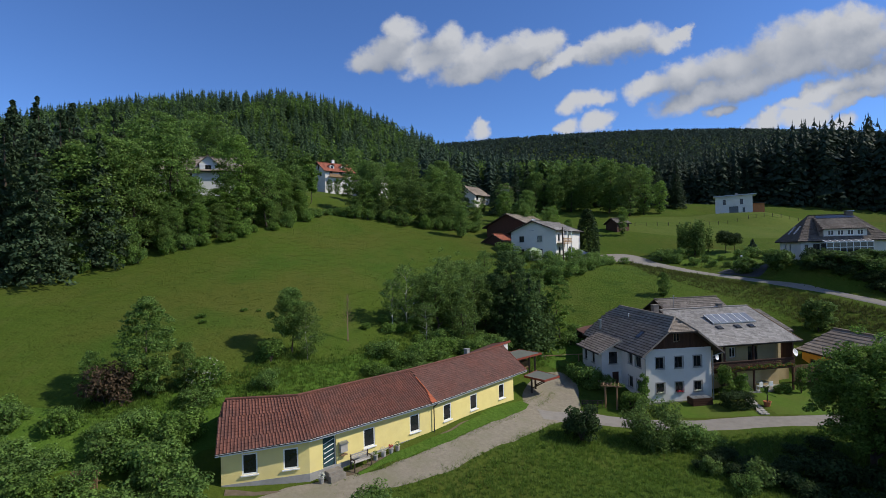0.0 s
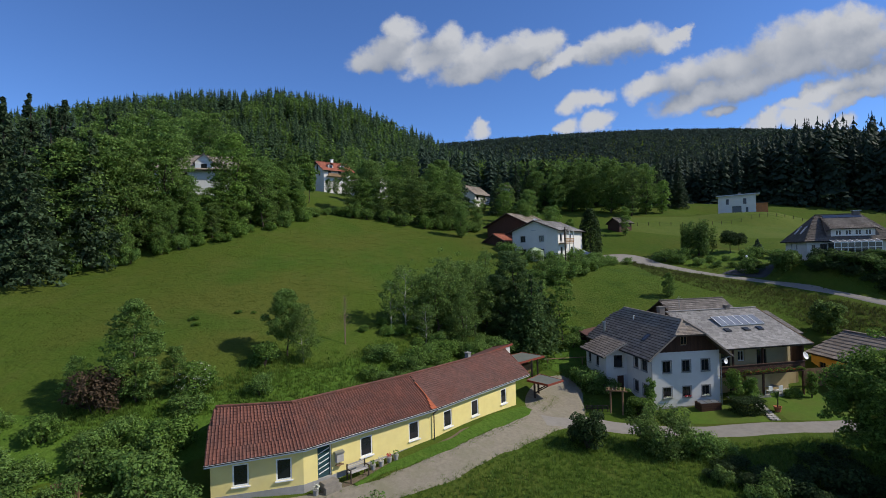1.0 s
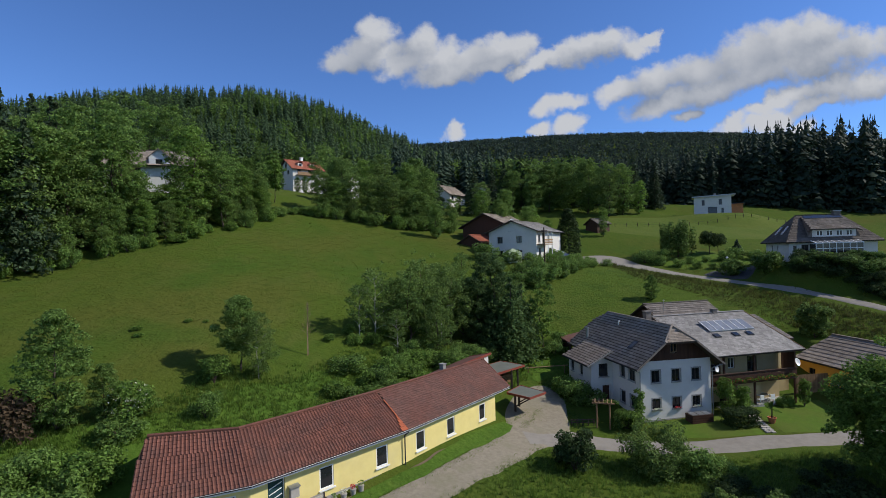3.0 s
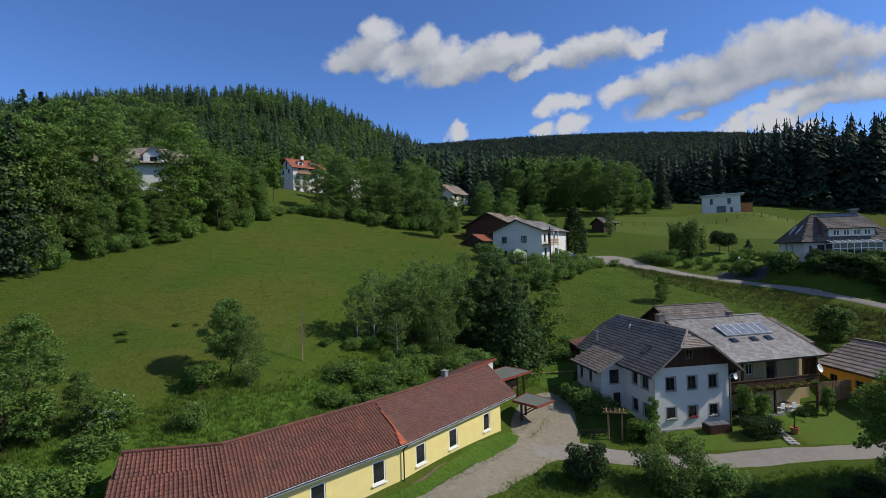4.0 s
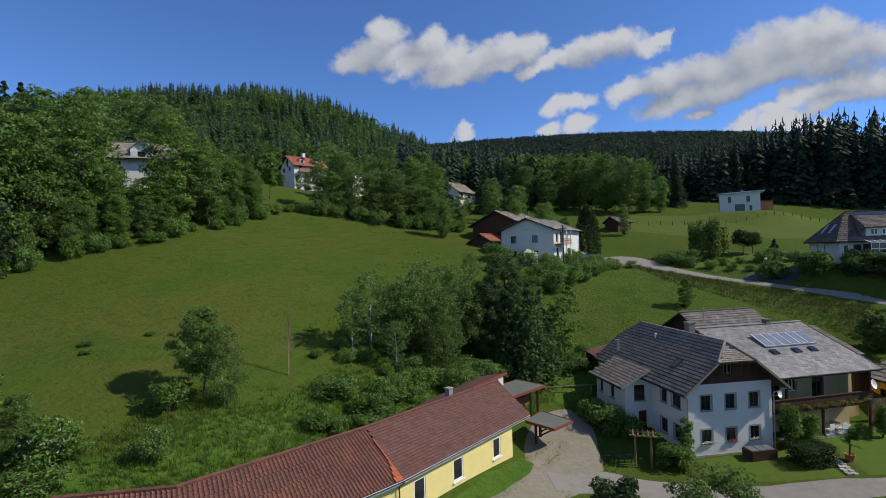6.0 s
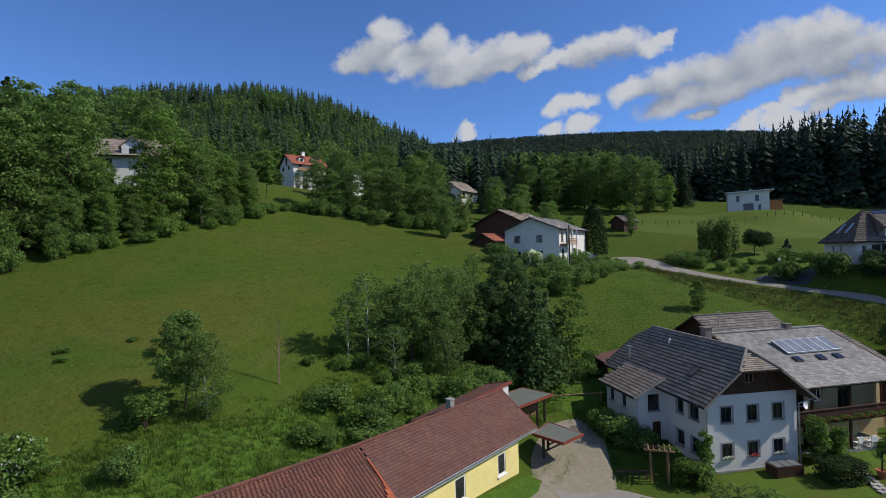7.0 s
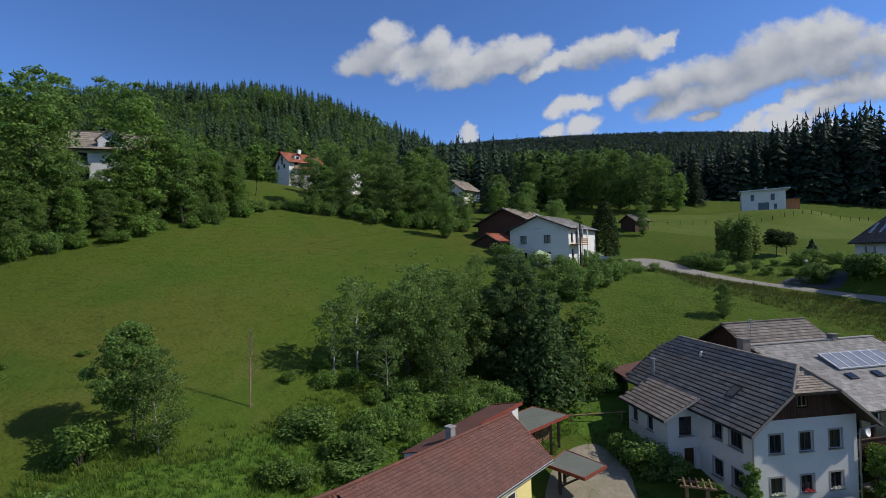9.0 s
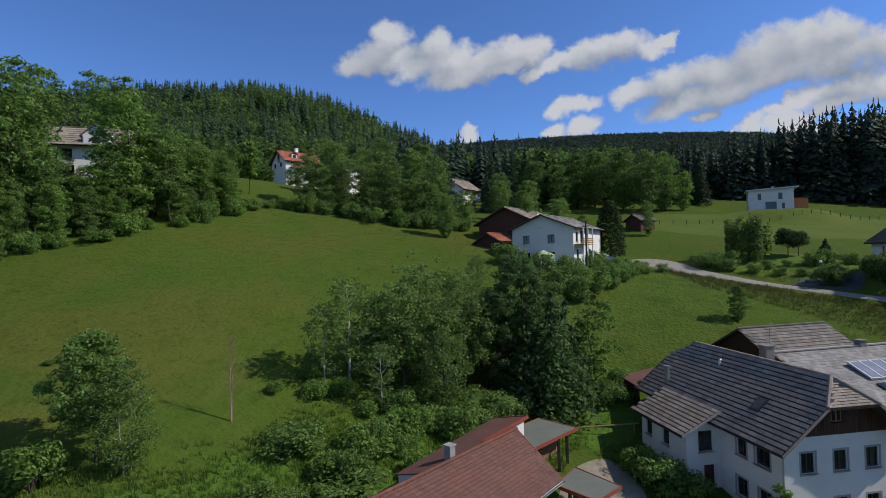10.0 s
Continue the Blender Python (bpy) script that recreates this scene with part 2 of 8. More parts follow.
ORANGE = material("ochre render", (0.66, 0.37, 0.08), (0.58, 0.32, 0.07), 1.2, 0.9, bump=0.12, bump_scale=50, spec=0.1)
CONCRETE = material("concrete", (0.36, 0.35, 0.33), (0.28, 0.27, 0.25), 2.0, 0.9, bump=0.3, bump_scale=20, patches=(0.22, 0.22, 0.2), patch_scale=0.7)
WORN_STEP = material("worn stone step", (0.27, 0.24, 0.2), (0.19, 0.17, 0.14), 2.5, 0.9, bump=0.3, bump_scale=15, patches=(0.15, 0.14, 0.11), patch_scale=0.9)
RED_TILE = material("weathered red clay tile", (0.185, 0.075, 0.052), (0.125, 0.058, 0.045), 0.9, 0.8, bump=0.3, bump_scale=22, vary=0.14, island=0.14, patches=(0.13, 0.07, 0.055), patch_scale=0.45, patch_amount=0.4, spec=0.2)
ORANGE_TILE = material("bright clay tile", (0.42, 0.115, 0.05), (0.32, 0.09, 0.045), 1.5, 0.8, vary=0.15, island=0.15, spec=0.2)
RED_ROOF = material("red clay roof", (0.36, 0.125, 0.075), (0.28, 0.095, 0.06), 1.5, 0.8, island=0.2, spec=0.2)
RUST_TILE = material("brown clay tile", (0.155, 0.078, 0.06), (0.11, 0.06, 0.05), 1.2, 0.8, bump=0.3, bump_scale=22, vary=0.12, island=0.12, patches=(0.15, 0.062, 0.045), patch_scale=0.5, patch_amount=0.6, spec=0.2)
SLATE = material("grey concrete tile", (0.30, 0.25, 0.2), (0.22, 0.18, 0.145), 1.0, 0.85, bump=0.3, bump_scale=20, vary=0.2, island=0.2, patches=(0.33, 0.295, 0.25), patch_scale=0.5, patch_amount=0.6, spec=0.1)
GREY_TILE = material("pale fibre cement shingle", (0.29, 0.275, 0.255), (0.22, 0.208, 0.192), 1.0, 0.85, bump=0.3, bump_scale=15, vary=0.22, island=0.22, patches=(0.29, 0.27, 0.25), patch_scale=0.7, patch_amount=0.6, spec=0.3)
BARN_TILE = material("mossy grey shingle", (0.175, 0.155, 0.135), (0.125, 0.11, 0.096), 1.2, 0.85, bump=0.3, bump_scale=15, vary=0.25, island=0.25, patches=(0.22, 0.19, 0.165), patch_scale=0.8, patch_amount=0.7, spec=0.2)
VILLA_TILE = material("dark grey roof tile", (0.175, 0.148, 0.125), (0.13, 0.11, 0.095), 1.2, 0.85, bump=0.3, bump_scale=15, vary=0.2, island=0.2, patches=(0.16, 0.14, 0.12), patch_scale=0.8, patch_amount=0.6, spec=0.1)
FELT = material("grey roofing felt", (0.145, 0.155, 0.13), (0.115, 0.125, 0.105), 0.8, 0.9, bump=0.2, bump_scale=10, patches=(0.15, 0.165, 0.14), patch_scale=0.5)
DARK_WOOD = material("dark stained boards", (0.075, 0.034, 0.02), (0.05, 0.022, 0.014), 3.0, 0.7, bump=0.3, bump_scale=12, stretch=(4, 4, 0.5), vary=0.2, island=0.2)
RED_WOOD = material("red painted board", (0.27, 0.066, 0.04), (0.21, 0.05, 0.034), 2.0, 0.6, bump=0.2, vary=0.1)
ANNEXE_WOOD = material("orange stained boards", (0.52, 0.2, 0.07), (0.42, 0.16, 0.06), 2.0, 0.7, bump=0.2)
BARGE = material("weathered barge board", (0.24, 0.205, 0.17), (0.18, 0.15, 0.125), 2.0, 0.8, bump=0.2)
CHIMNEY = material("grey brown chimney render", (0.21, 0.185, 0.16), (0.15, 0.13, 0.115), 2.0, 0.9, bump=0.3, bump_scale=15)
WOOD = material("weathered timber", (0.30, 0.19, 0.10), (0.21, 0.13, 0.07), 3.0, 0.75, bump=0.3, bump_scale=14, vary=0.15)
DARK_TIMBER = material("dark timber", (0.07, 0.05, 0.035), (0.045, 0.032, 0.024), 3.0, 0.75, bump=0.3, bump_scale=14, vary=0.15)
PAINT_WHITE = material("white paint", (0.80, 0.80, 0.78), (0.74, 0.74, 0.72), 3.0, 0.5, spec=0.4)
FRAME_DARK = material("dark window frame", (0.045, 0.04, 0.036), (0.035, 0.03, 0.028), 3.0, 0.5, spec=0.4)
METAL = material("galvanised sheet", (0.45, 0.46, 0.47), (0.36, 0.37, 0.38), 2.0, 0.4, metal=0.8, bump=0.1)
DARK_METAL = material("dark coated metal", (0.06, 0.06, 0.065), (0.04, 0.04, 0.045), 2.0, 0.5, metal=0.4)
GLASS = material("window glass", (0.012, 0.015, 0.018), (0.02, 0.022, 0.026), 0.8, 0.06, spec=0.6)
CURTAIN = material("pale curtain", (0.6, 0.6, 0.58), (0.5, 0.5, 0.48), 4.0, 0.9)
DARK_PANEL = material("dark solar glass", (0.02, 0.025, 0.04), (0.03, 0.035, 0.05), 1.0, 0.15, spec=0.6)
DARK_PLINTH = material("dark grey plinth", (0.06, 0.065, 0.075), (0.045, 0.05, 0.06), 1.0, 0.9, bump=0.2)
PANEL = material("solar collector glass", (0.16, 0.17, 0.18), (0.24, 0.25, 0.26), 1.0, 0.22, spec=1.0)
BARK = material("bark", (0.085, 0.065, 0.048), (0.05, 0.04, 0.03), 4.0, 0.9, bump=0.6, bump_scale=18)
BIRCH_BARK = material("birch bark", (0.55, 0.53, 0.48), (0.16, 0.15, 0.14), 3.0, 0.8, bump=0.3)
LEAF = leaf_material("broad leaves", (0.118, 0.2, 0.05), (0.18, 0.285, 0.07), glow=0.5)
LEAF_LIGHT = leaf_material("light leaves", (0.12, 0.21, 0.042), (0.175, 0.28, 0.06), glow=0.5)
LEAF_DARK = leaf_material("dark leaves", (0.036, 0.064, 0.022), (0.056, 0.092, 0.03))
LEAF_MID = leaf_material("deep green leaves", (0.085, 0.15, 0.036), (0.13, 0.205, 0.05))
BANK_BLADES = leaf_material("rough bank grass", (0.062, 0.082, 0.02), (0.1, 0.105, 0.034), 0.35, 0.0, 0.4)
LEAF_BIRCH = leaf_material("birch leaves", (0.118, 0.192, 0.05), (0.175, 0.26, 0.07), glow=0.5)
LEAF_YOUNG = leaf_material("glossy leaves", (0.1, 0.175, 0.04), (0.15, 0.24, 0.058), glow=0.5)
PALE_STAKE = material("pale stake", (0.45, 0.31, 0.18), (0.36, 0.25, 0.15), 4.0, 0.8)
TWIG = material("brownish twigs", (0.24, 0.17, 0.11), (0.18, 0.12, 0.08), 4.0, 0.8)
LEAF_FIR = leaf_material("fir needles", (0.062, 0.11, 0.036), (0.096, 0.156, 0.05), 0.4, 0.2)
LEAF_COPPER = leaf_material("copper leaves", (0.085, 0.062, 0.038), (0.12, 0.082, 0.05))
BLOSSOM = material("white blossom", (0.7, 0.7, 0.6), (0.55, 0.58, 0.42), 3.0, 0.8, island=0.2)
# dark needle copy: the right wood's shade is put into the colour
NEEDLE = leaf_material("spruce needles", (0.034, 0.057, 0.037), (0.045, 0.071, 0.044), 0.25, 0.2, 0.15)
SPRUCE_DARK = leaf_material("dark spruce boughs", (0.04, 0.068, 0.034), (0.066, 0.1, 0.046), 0.45, 0.2, 0.3)
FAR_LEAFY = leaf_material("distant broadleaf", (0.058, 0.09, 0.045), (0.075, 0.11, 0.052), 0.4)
# same spruce needles in a lighter colour, as if sunlit, for the hill
HILL_NEEDLE_LIT = leaf_material("sunlit spruce needles", (0.066, 0.112, 0.054), (0.1, 0.158, 0.073), 0.3, 0.2)
TALL_GRASS = leaf_material("tall grass", (0.11, 0.155, 0.024), (0.15, 0.17, 0.04), 0.25, 0.0, 0.5)
MEADOW_GRASS = leaf_material("meadow blades", (0.086, 0.116, 0.018), (0.118, 0.136, 0.03), 0.2, 0.0, 0.5)
LUSH_GRASS = leaf_material("rank grass", (0.105, 0.185, 0.028), (0.155, 0.23, 0.045), 0.25, 0.0, 0.5)
# distance haze is put into this paler, bluer spruce colour
FAR_WOOD = leaf_material("distant hazy spruce", (0.044, 0.068, 0.054), (0.058, 0.086, 0.066), 0.4)
EARTH = material("bare earth", (0.16, 0.12, 0.08), (0.11, 0.085, 0.055), 2.0, 0.95, bump=0.5, bump_scale=10)
STONE = material("paving stone", (0.42, 0.39, 0.35), (0.33, 0.31, 0.28), 2.0, 0.9, bump=0.2, vary=0.2)
BRICK = material("red brick", (0.30, 0.10, 0.06), (0.22, 0.075, 0.05), 3.0, 0.85, bump=0.2, vary=0.2)
TERRACOTTA = material("terracotta", (0.48, 0.18, 0.08), (0.38, 0.14, 0.065), 3.0, 0.8)
RED_FLOWER = material("red flowers", (0.55, 0.03, 0.04), (0.4, 0.02, 0.03), 4.0, 0.7, island=0.3)
CAR_PAINT = material("grey blue car paint", (0.10, 0.13, 0.18), (0.08, 0.10, 0.14), 1.0, 0.3, metal=0.4, spec=0.5)
RUBBER = material("rubber", (0.02, 0.02, 0.02), (0.03, 0.03, 0.03), 5.0, 0.8)
BLUE_PANE = material("teal door panel", (0.03, 0.07, 0.08), (0.02, 0.05, 0.06), 1.0, 0.2, spec=0.5)


# ---- ground heights: spot heights of the valley, smoothed, and the hills behind ----
SPOTS = np.array([
    (23, 52, 0.5), (31, 50, 0.5), (13, 52, 0.7), (8, 46, 1.1), (-8, 35.5, 1.4), (7, 53, 1.8), (-14, 32, 1.4), (-3, 50, 4.2), (-10.4, 54.5, 7.2),
    (-15, 49, 7.6), (-23, 39, 5.6), (-4.7, 61, 8.0), (-43, 65, 15), (-32, 79, 19.3), (-21, 101, 23.3), (9, 66, 4.2), (20, 92, 14.4), (33, 107, 14.9),
    (44, 92.5, 11.8), (32, 77, 9), (60, 78, 10.6), (58, 96, 13.2), (64, 65, 6.4), (77, 148, 24.6), (38, 117, 19), (39, 60, 0.9), (0, 10, -1), (45, 30, -2), (90, 60, 3),
    (-60, 25, 7), (-30, 112, 29.8), (120, 160, 24), (-100, 110, 33), (5, 150, 27),
])


def smooth(a, b, x):
    s = np.clip((x - a) / (b - a), 0, 1)
    return s * s * (3 - 2 * s)


def kernel(d):
    return np.sqrt(d * d + 64.0)


_d = np.hypot(SPOTS[:, None, 0] - SPOTS[None, :, 0], SPOTS[:, None, 1] - SPOTS[None, :, 1])
_trend = np.c_[np.ones(len(SPOTS)), SPOTS[:, :2]]
_plane = np.linalg.lstsq(_trend, SPOTS[:, 2], rcond=None)[0]
_w = np.linalg.solve(kernel(_d) - 1.0 * np.eye(len(SPOTS)), SPOTS[:, 2] - _trend @ _plane)


def hills(x, y):
    fall = np.where(x > -150, (np.abs(x + 150) / 165) ** 3, ((x + 150) / 330) ** 2)
    left = 83 * np.exp(-(fall + ((y - 370) / 135) ** 2))
    shoulder = 12 * np.exp(-(((x - 230) / 170) ** 2 + ((y - 290) / 110) ** 2))
    mountain = 325 * np.exp(-(((x - 600) / 2200) ** 2) - ((y - 1650) / 620) ** 2)
    return 24 + 5 * smooth(120, 200, y) + left + shoulder + mountain


def height(x, y):
    x, y = np.asarray(x, float), np.asarray(y, float)
    near = _plane[0] + _plane[1] * x + _plane[2] * y
    for (sx, sy, _), w in zip(SPOTS, _w):
        near = near + w * kernel(np.hypot(x - sx, y - sy))
    low = 24 * smooth(20, 120, y) + 0.12 * np.maximum(-x, 0) * smooth(-40, 60, y)
    far = np.where(y > 120, hills(x, y), low)
    m = np.maximum(smooth(125, 195, y), smooth(75, 190, np.abs(x - 5)))
    m = np.maximum(m, smooth(-5, -60, y))
    out = near * (1 - m) + far * m
    flat = smooth(15, 6, np.hypot((x - 79.5) / 1.2, y - 145.5))
    out = out * (1 - flat) + 24.9 * flat
    terrace = smooth(12.5, 8, np.hypot((x - 65) / 1.15, y - 85.5))
    out = out * (1 - terrace) + 13.6 * terrace
    ledge = smooth(13, 7, np.hypot((x + 46) / 1.2, y - 94))
    return out * (1 - ledge) + 27.2 * ledge


def h(x, y):
    return float(height(x, y))


# ---- builders ----
def mesh_from(name, verts, faces, mats, index=None, smooth=False):
    me = bpy.data.meshes.new(name)
    me.from_pydata([tuple(v) for v in verts] if not isinstance(verts, np.ndarray) else verts.tolist(), [], faces if not isinstance(faces, np.ndarray) else faces.tolist())
    for m in mats if isinstance(mats, (list, tuple)) else [mats]:
        me.materials.append(m)
    if index is not None:
        me.polygons.foreach_set("material_index", np.asarray(index, np.int32))
    if smooth:
        me.polygons.foreach_set("use_smooth", np.ones(len(me.polygons), bool))
    me.update()
    return me


def part(name, shape, mat, parent=None, label="", smooth=False):
    """Links a shape (a Shape or (verts, faces)) as one mesh object, under a thing or part."""
    verts, faces = (shape.v, shape.f) if isinstance(shape, Shape) else shape
    ob = new(name, mesh_from(name, verts, faces, mat, smooth=smooth))
    if parent:
        ob.parent = parent
    if label:
        ob["label"] = label
    return ob


def thing(name, label, category, at=(0, 0, 0), turn=0.0, group="", kind=""):
    ob = new(name)
    ob.matrix_basis = pose(*at, 0, 0, turn)
    return tagged(ob, label, category, group, kind)


class Shape:
    """Vertices and faces gathered from simple solids, in metres."""

    def __init__(self):
        self.v, self.f = [], []

    def add(self, verts, faces):
        n = len(self.v)
        self.v += [tuple(p) for p in verts]
        self.f += [tuple(i + n for i in f) for f in faces]
        return self

    def box(self, x0, x1, y0, y1, z0, z1, c=0.0):
        """A box; with c its upright and top edges are chamfered."""
        if c <= 0:
            p = [(x, y, z) for z in (z0, z1) for x, y in ((x0, y0), (x1, y0), (x1, y1), (x0, y1))]
            return self.add(p, [(3, 2, 1, 0), (4, 5, 6, 7), (0, 1, 5, 4), (1, 2, 6, 5), (2, 3, 7, 6), (3, 0, 4, 7)])
        ring = [(x0 + c, y0), (x1 - c, y0), (x1, y0 + c), (x1, y1 - c), (x1 - c, y1), (x0 + c, y1), (x0, y1 - c), (x0, y0 + c)]
        mx, my = (x0 + x1) / 2, (y0 + y1) / 2
        inner = [(x - math.copysign(min(c, abs(x - mx)), x - mx), y - math.copysign(min(c, abs(y - my)), y - my)) for x, y in ring]
        p = [(x, y, z0) for x, y in ring] + [(x, y, z1 - c) for x, y in ring] + [(x, y, z1) for x, y in inner]
        f = [tuple(range(7, -1, -1)), tuple(range(16, 24))]
        for k in (0, 8):
            f += [(k + i, k + (i + 1) % 8, k + 8 + (i + 1) % 8, k + 8 + i) for i in range(8)]
        return self.add(p, f)

    def prism(self, outline, z0, z1):
        """An upright prism on a plan outline (anticlockwise)."""
        n = len(outline)
        p = [(x, y, z0) for x, y in outline] + [(x, y, z1) for x, y in outline]
        return self.add(p, [tuple(range(n - 1, -1, -1)), tuple(range(n, 2 * n))] + [(i, (i + 1) % n, n + (i + 1) % n, n + i) for i in range(n)])

    def slab(self, top, thick):
        """A plate under a face given by its top corners (anticlockwise from above)."""
        n = len(top)
        p = [tuple(q) for q in top] + [(q[0], q[1], q[2] - thick) for q in top]
        return self.add(p, [tuple(range(n)), tuple(range(2 * n - 1, n - 1, -1))] + [((i + 1) % n, i, n + i, n + (i + 1) % n) for i in range(n)])

    def tube(self, a, b, r0, r1=None, sides=8):
        a, b = Vector(a), Vector(b)
        r1 = r0 if r1 is None else r1
        q = (b - a).to_track_quat("Z", "Y")
        ring = [Vector((math.cos(2 * math.pi * i / sides), math.sin(2 * math.pi * i / sides), 0)) for i in range(sides)]
        p = [a + q @ (k * r0) for k in ring] + [b + q @ (k * r1) for k in ring]
        return self.add(p, [tuple(range(sides - 1, -1, -1)), tuple(range(sides, 2 * sides))] + [(i, (i + 1) % sides, sides + (i + 1) % sides, sides + i) for i in range(sides)])

    def beam(self, a, b, w, hgt):
        """A square timber from a to b."""
        a, b = Vector(a), Vector(b)
        d = (b - a).normalized()
        side = d.cross(Vector((0, 0, 1)))
        side = (side if side.length > 0.01 else Vector((1, 0, 0))).normalized() * (w / 2)
        up = side.cross(d).normalized() * (hgt / 2)
        ring = [-side - up, side - up, side + up, -side + up]
        return self.add([a + k for k in ring] + [b + k for k in ring], [(3, 2, 1, 0), (4, 5, 6, 7), (0, 1, 5, 4), (1, 2, 6, 5), (2, 3, 7, 6), (3, 0, 4, 7)])

    def lathe(self, at, profile, sides=12):
        """A turned solid: profile rows of radius and height."""
        n, p, f = sides, [], []
        for r, z in profile:
            p += [(at[0] + r * math.cos(2 * math.pi * i / n), at[1] + r * math.sin(2 * math.pi * i / n), at[2] + z) for i in range(n)]
        for k in range(len(profile) - 1):
            f += [(k * n + i, k * n + (i + 1) % n, (k + 1) * n + (i + 1) % n, (k + 1) * n + i) for i in range(n)]
        f += [tuple(range(n - 1, -1, -1)), tuple(range((len(profile) - 1) * n, len(profile) * n))]
        return self.add(p, f)


def wall_with_holes(length, z0, z1, thick, holes, top=None):
    """A wall along +x from 0 to length, its outer face at y = 0 and its inner at y = thick; holes are (x0, x1, z0, z1).
    top: a function of x for the height of a sloping upper edge."""
    xs = sorted({0.0, length, *[v for hh in holes for v in hh[:2]], *([length * k / 12 for k in range(1, 12)] if top else [])})
    zs = sorted({z0, z1, *[v for hh in holes for v in hh[2:]]})
    if top:
        zs = [z for z in zs if z < z1 - 1e-6] + [max([z1] + [hh[3] + 0.05 for hh in holes])]
    s = Shape()
    nx_, nz_ = len(xs), len(zs)

    def up(i, j):
        return max(top(xs[i]), zs[j - 1] + 0.01) if top and j == nz_ - 1 else zs[j]

    s.v = [(xs[i], y, up(i, j)) for y in (0.0, thick) for j in range(nz_) for i in range(nx_)]
    at = lambda k, i, j: k * nx_ * nz_ + j * nx_ + i
    solid = lambda i, j: 0 <= i < nx_ - 1 and 0 <= j < nz_ - 1 and not any(h0 < (xs[i] + xs[i + 1]) / 2 < h1 and g0 < (zs[j] + zs[j + 1]) / 2 < g1 for h0, h1, g0, g1 in holes)
    for i in range(nx_ - 1):
        for j in range(nz_ - 1):
            if not solid(i, j):
                continue
            s.f.append((at(0, i, j), at(0, i + 1, j), at(0, i + 1, j + 1), at(0, i, j + 1)))
            s.f.append((at(1, i, j + 1), at(1, i + 1, j + 1), at(1, i + 1, j), at(1, i, j)))
            for di, dj, p, q in ((-1, 0, (i, j), (i, j + 1)), (1, 0, (i + 1, j + 1), (i + 1, j)), (0, -1, (i + 1, j), (i, j)), (0, 1, (i, j + 1), (i + 1, j + 1))):
                if not solid(i + di, j + dj):
                    s.f.append((at(0, *p), at(0, *q), at(1, *q), at(1, *p)))
    return s


def window(parent, x0, x1, z0, z1, frame_mat=PAINT_WHITE, sill=True, surround=None, cross=True, curtain=False, deep=0.12):
    """A window in a wall part's own axes (outer face y = 0): frame, panes, sill and, if asked, a plain band round it."""
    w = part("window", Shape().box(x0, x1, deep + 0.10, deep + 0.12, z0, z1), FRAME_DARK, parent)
    f = Shape()
    t = 0.09 if frame_mat is PAINT_WHITE else 0.07
    f.box(x0, x1, deep, deep + 0.07, z0, z0 + t).box(x0, x1, deep, deep + 0.07, z1 - t, z1)
    f.box(x0, x0 + t, deep, deep + 0.07, z0 + t, z1 - t).box(x1 - t, x1, deep, deep + 0.07, z0 + t, z1 - t)
    mid = (x0 + x1) / 2
    if cross:
        f.box(mid - 0.04, mid + 0.04, deep - 0.005, deep + 0.065, z0 + t, z1 - t)
    part("window_frame", f, frame_mat, w)
    panes = ((x0 + t, mid - 0.04), (mid + 0.04, x1 - t)) if cross else ((x0 + t, x1 - t),)
    for a, b in panes:
        part("pane", Shape().box(a, b, deep + 0.03, deep + 0.04, z0 + t, z1 - t), GLASS, w)
    if curtain:
        part("curtain", Shape().box(x0 + t, x0 + (x1 - x0) * 0.33, deep + 0.045, deep + 0.05, z0 + t, z1 - t), CURTAIN, w)
    if sill:
        part("window_sill", Shape().box(x0 - 0.08, x1 + 0.08, -0.12, deep, z0 - 0.07, z0 - 0.002), PAINT_WHITE if frame_mat is PAINT_WHITE else METAL, w)
    if surround:
        b = 0.11
        s = Shape().box(x0 - b, x0 - 0.002, -0.015, 0.01, z0 - b, z1 + b).box(x1 + 0.002, x1 + b, -0.015, 0.01, z0 - b, z1 + b).box(x0, x1, -0.015, 0.01, z1 + 0.002, z1 + b)
        part("surround", s, surround, w)
    return w


def door(parent, x0, x1, z0, z1, mat=DARK_WOOD, deep=0.15):
    d = part("door", Shape().box(x0 + 0.06, x1 - 0.06, deep, deep + 0.05, z0, z1 - 0.06), mat, parent)
    part("door_frame", Shape().box(x0, x0 + 0.06, deep - 0.03, deep + 0.06, z0, z1).box(x1 - 0.06, x1, deep - 0.03, deep + 0.06, z0, z1).box(x0 + 0.06, x1 - 0.06, deep - 0.03, deep + 0.06, z1 - 0.06, z1), PAINT_WHITE, d)
    part("door_handle", Shape().tube((x0 + 0.14, deep - 0.05, z0 + 1.02), (x0 + 0.27, deep - 0.05, z0 + 1.02), 0.012).tube((x0 + 0.14, deep, z0 + 1.02), (x0 + 0.14, deep - 0.05, z0 + 1.02), 0.012), METAL, d)
    return d


def lerp3(a, b, s):
    return tuple(p + (q - p) * s for p, q in zip(a, b))




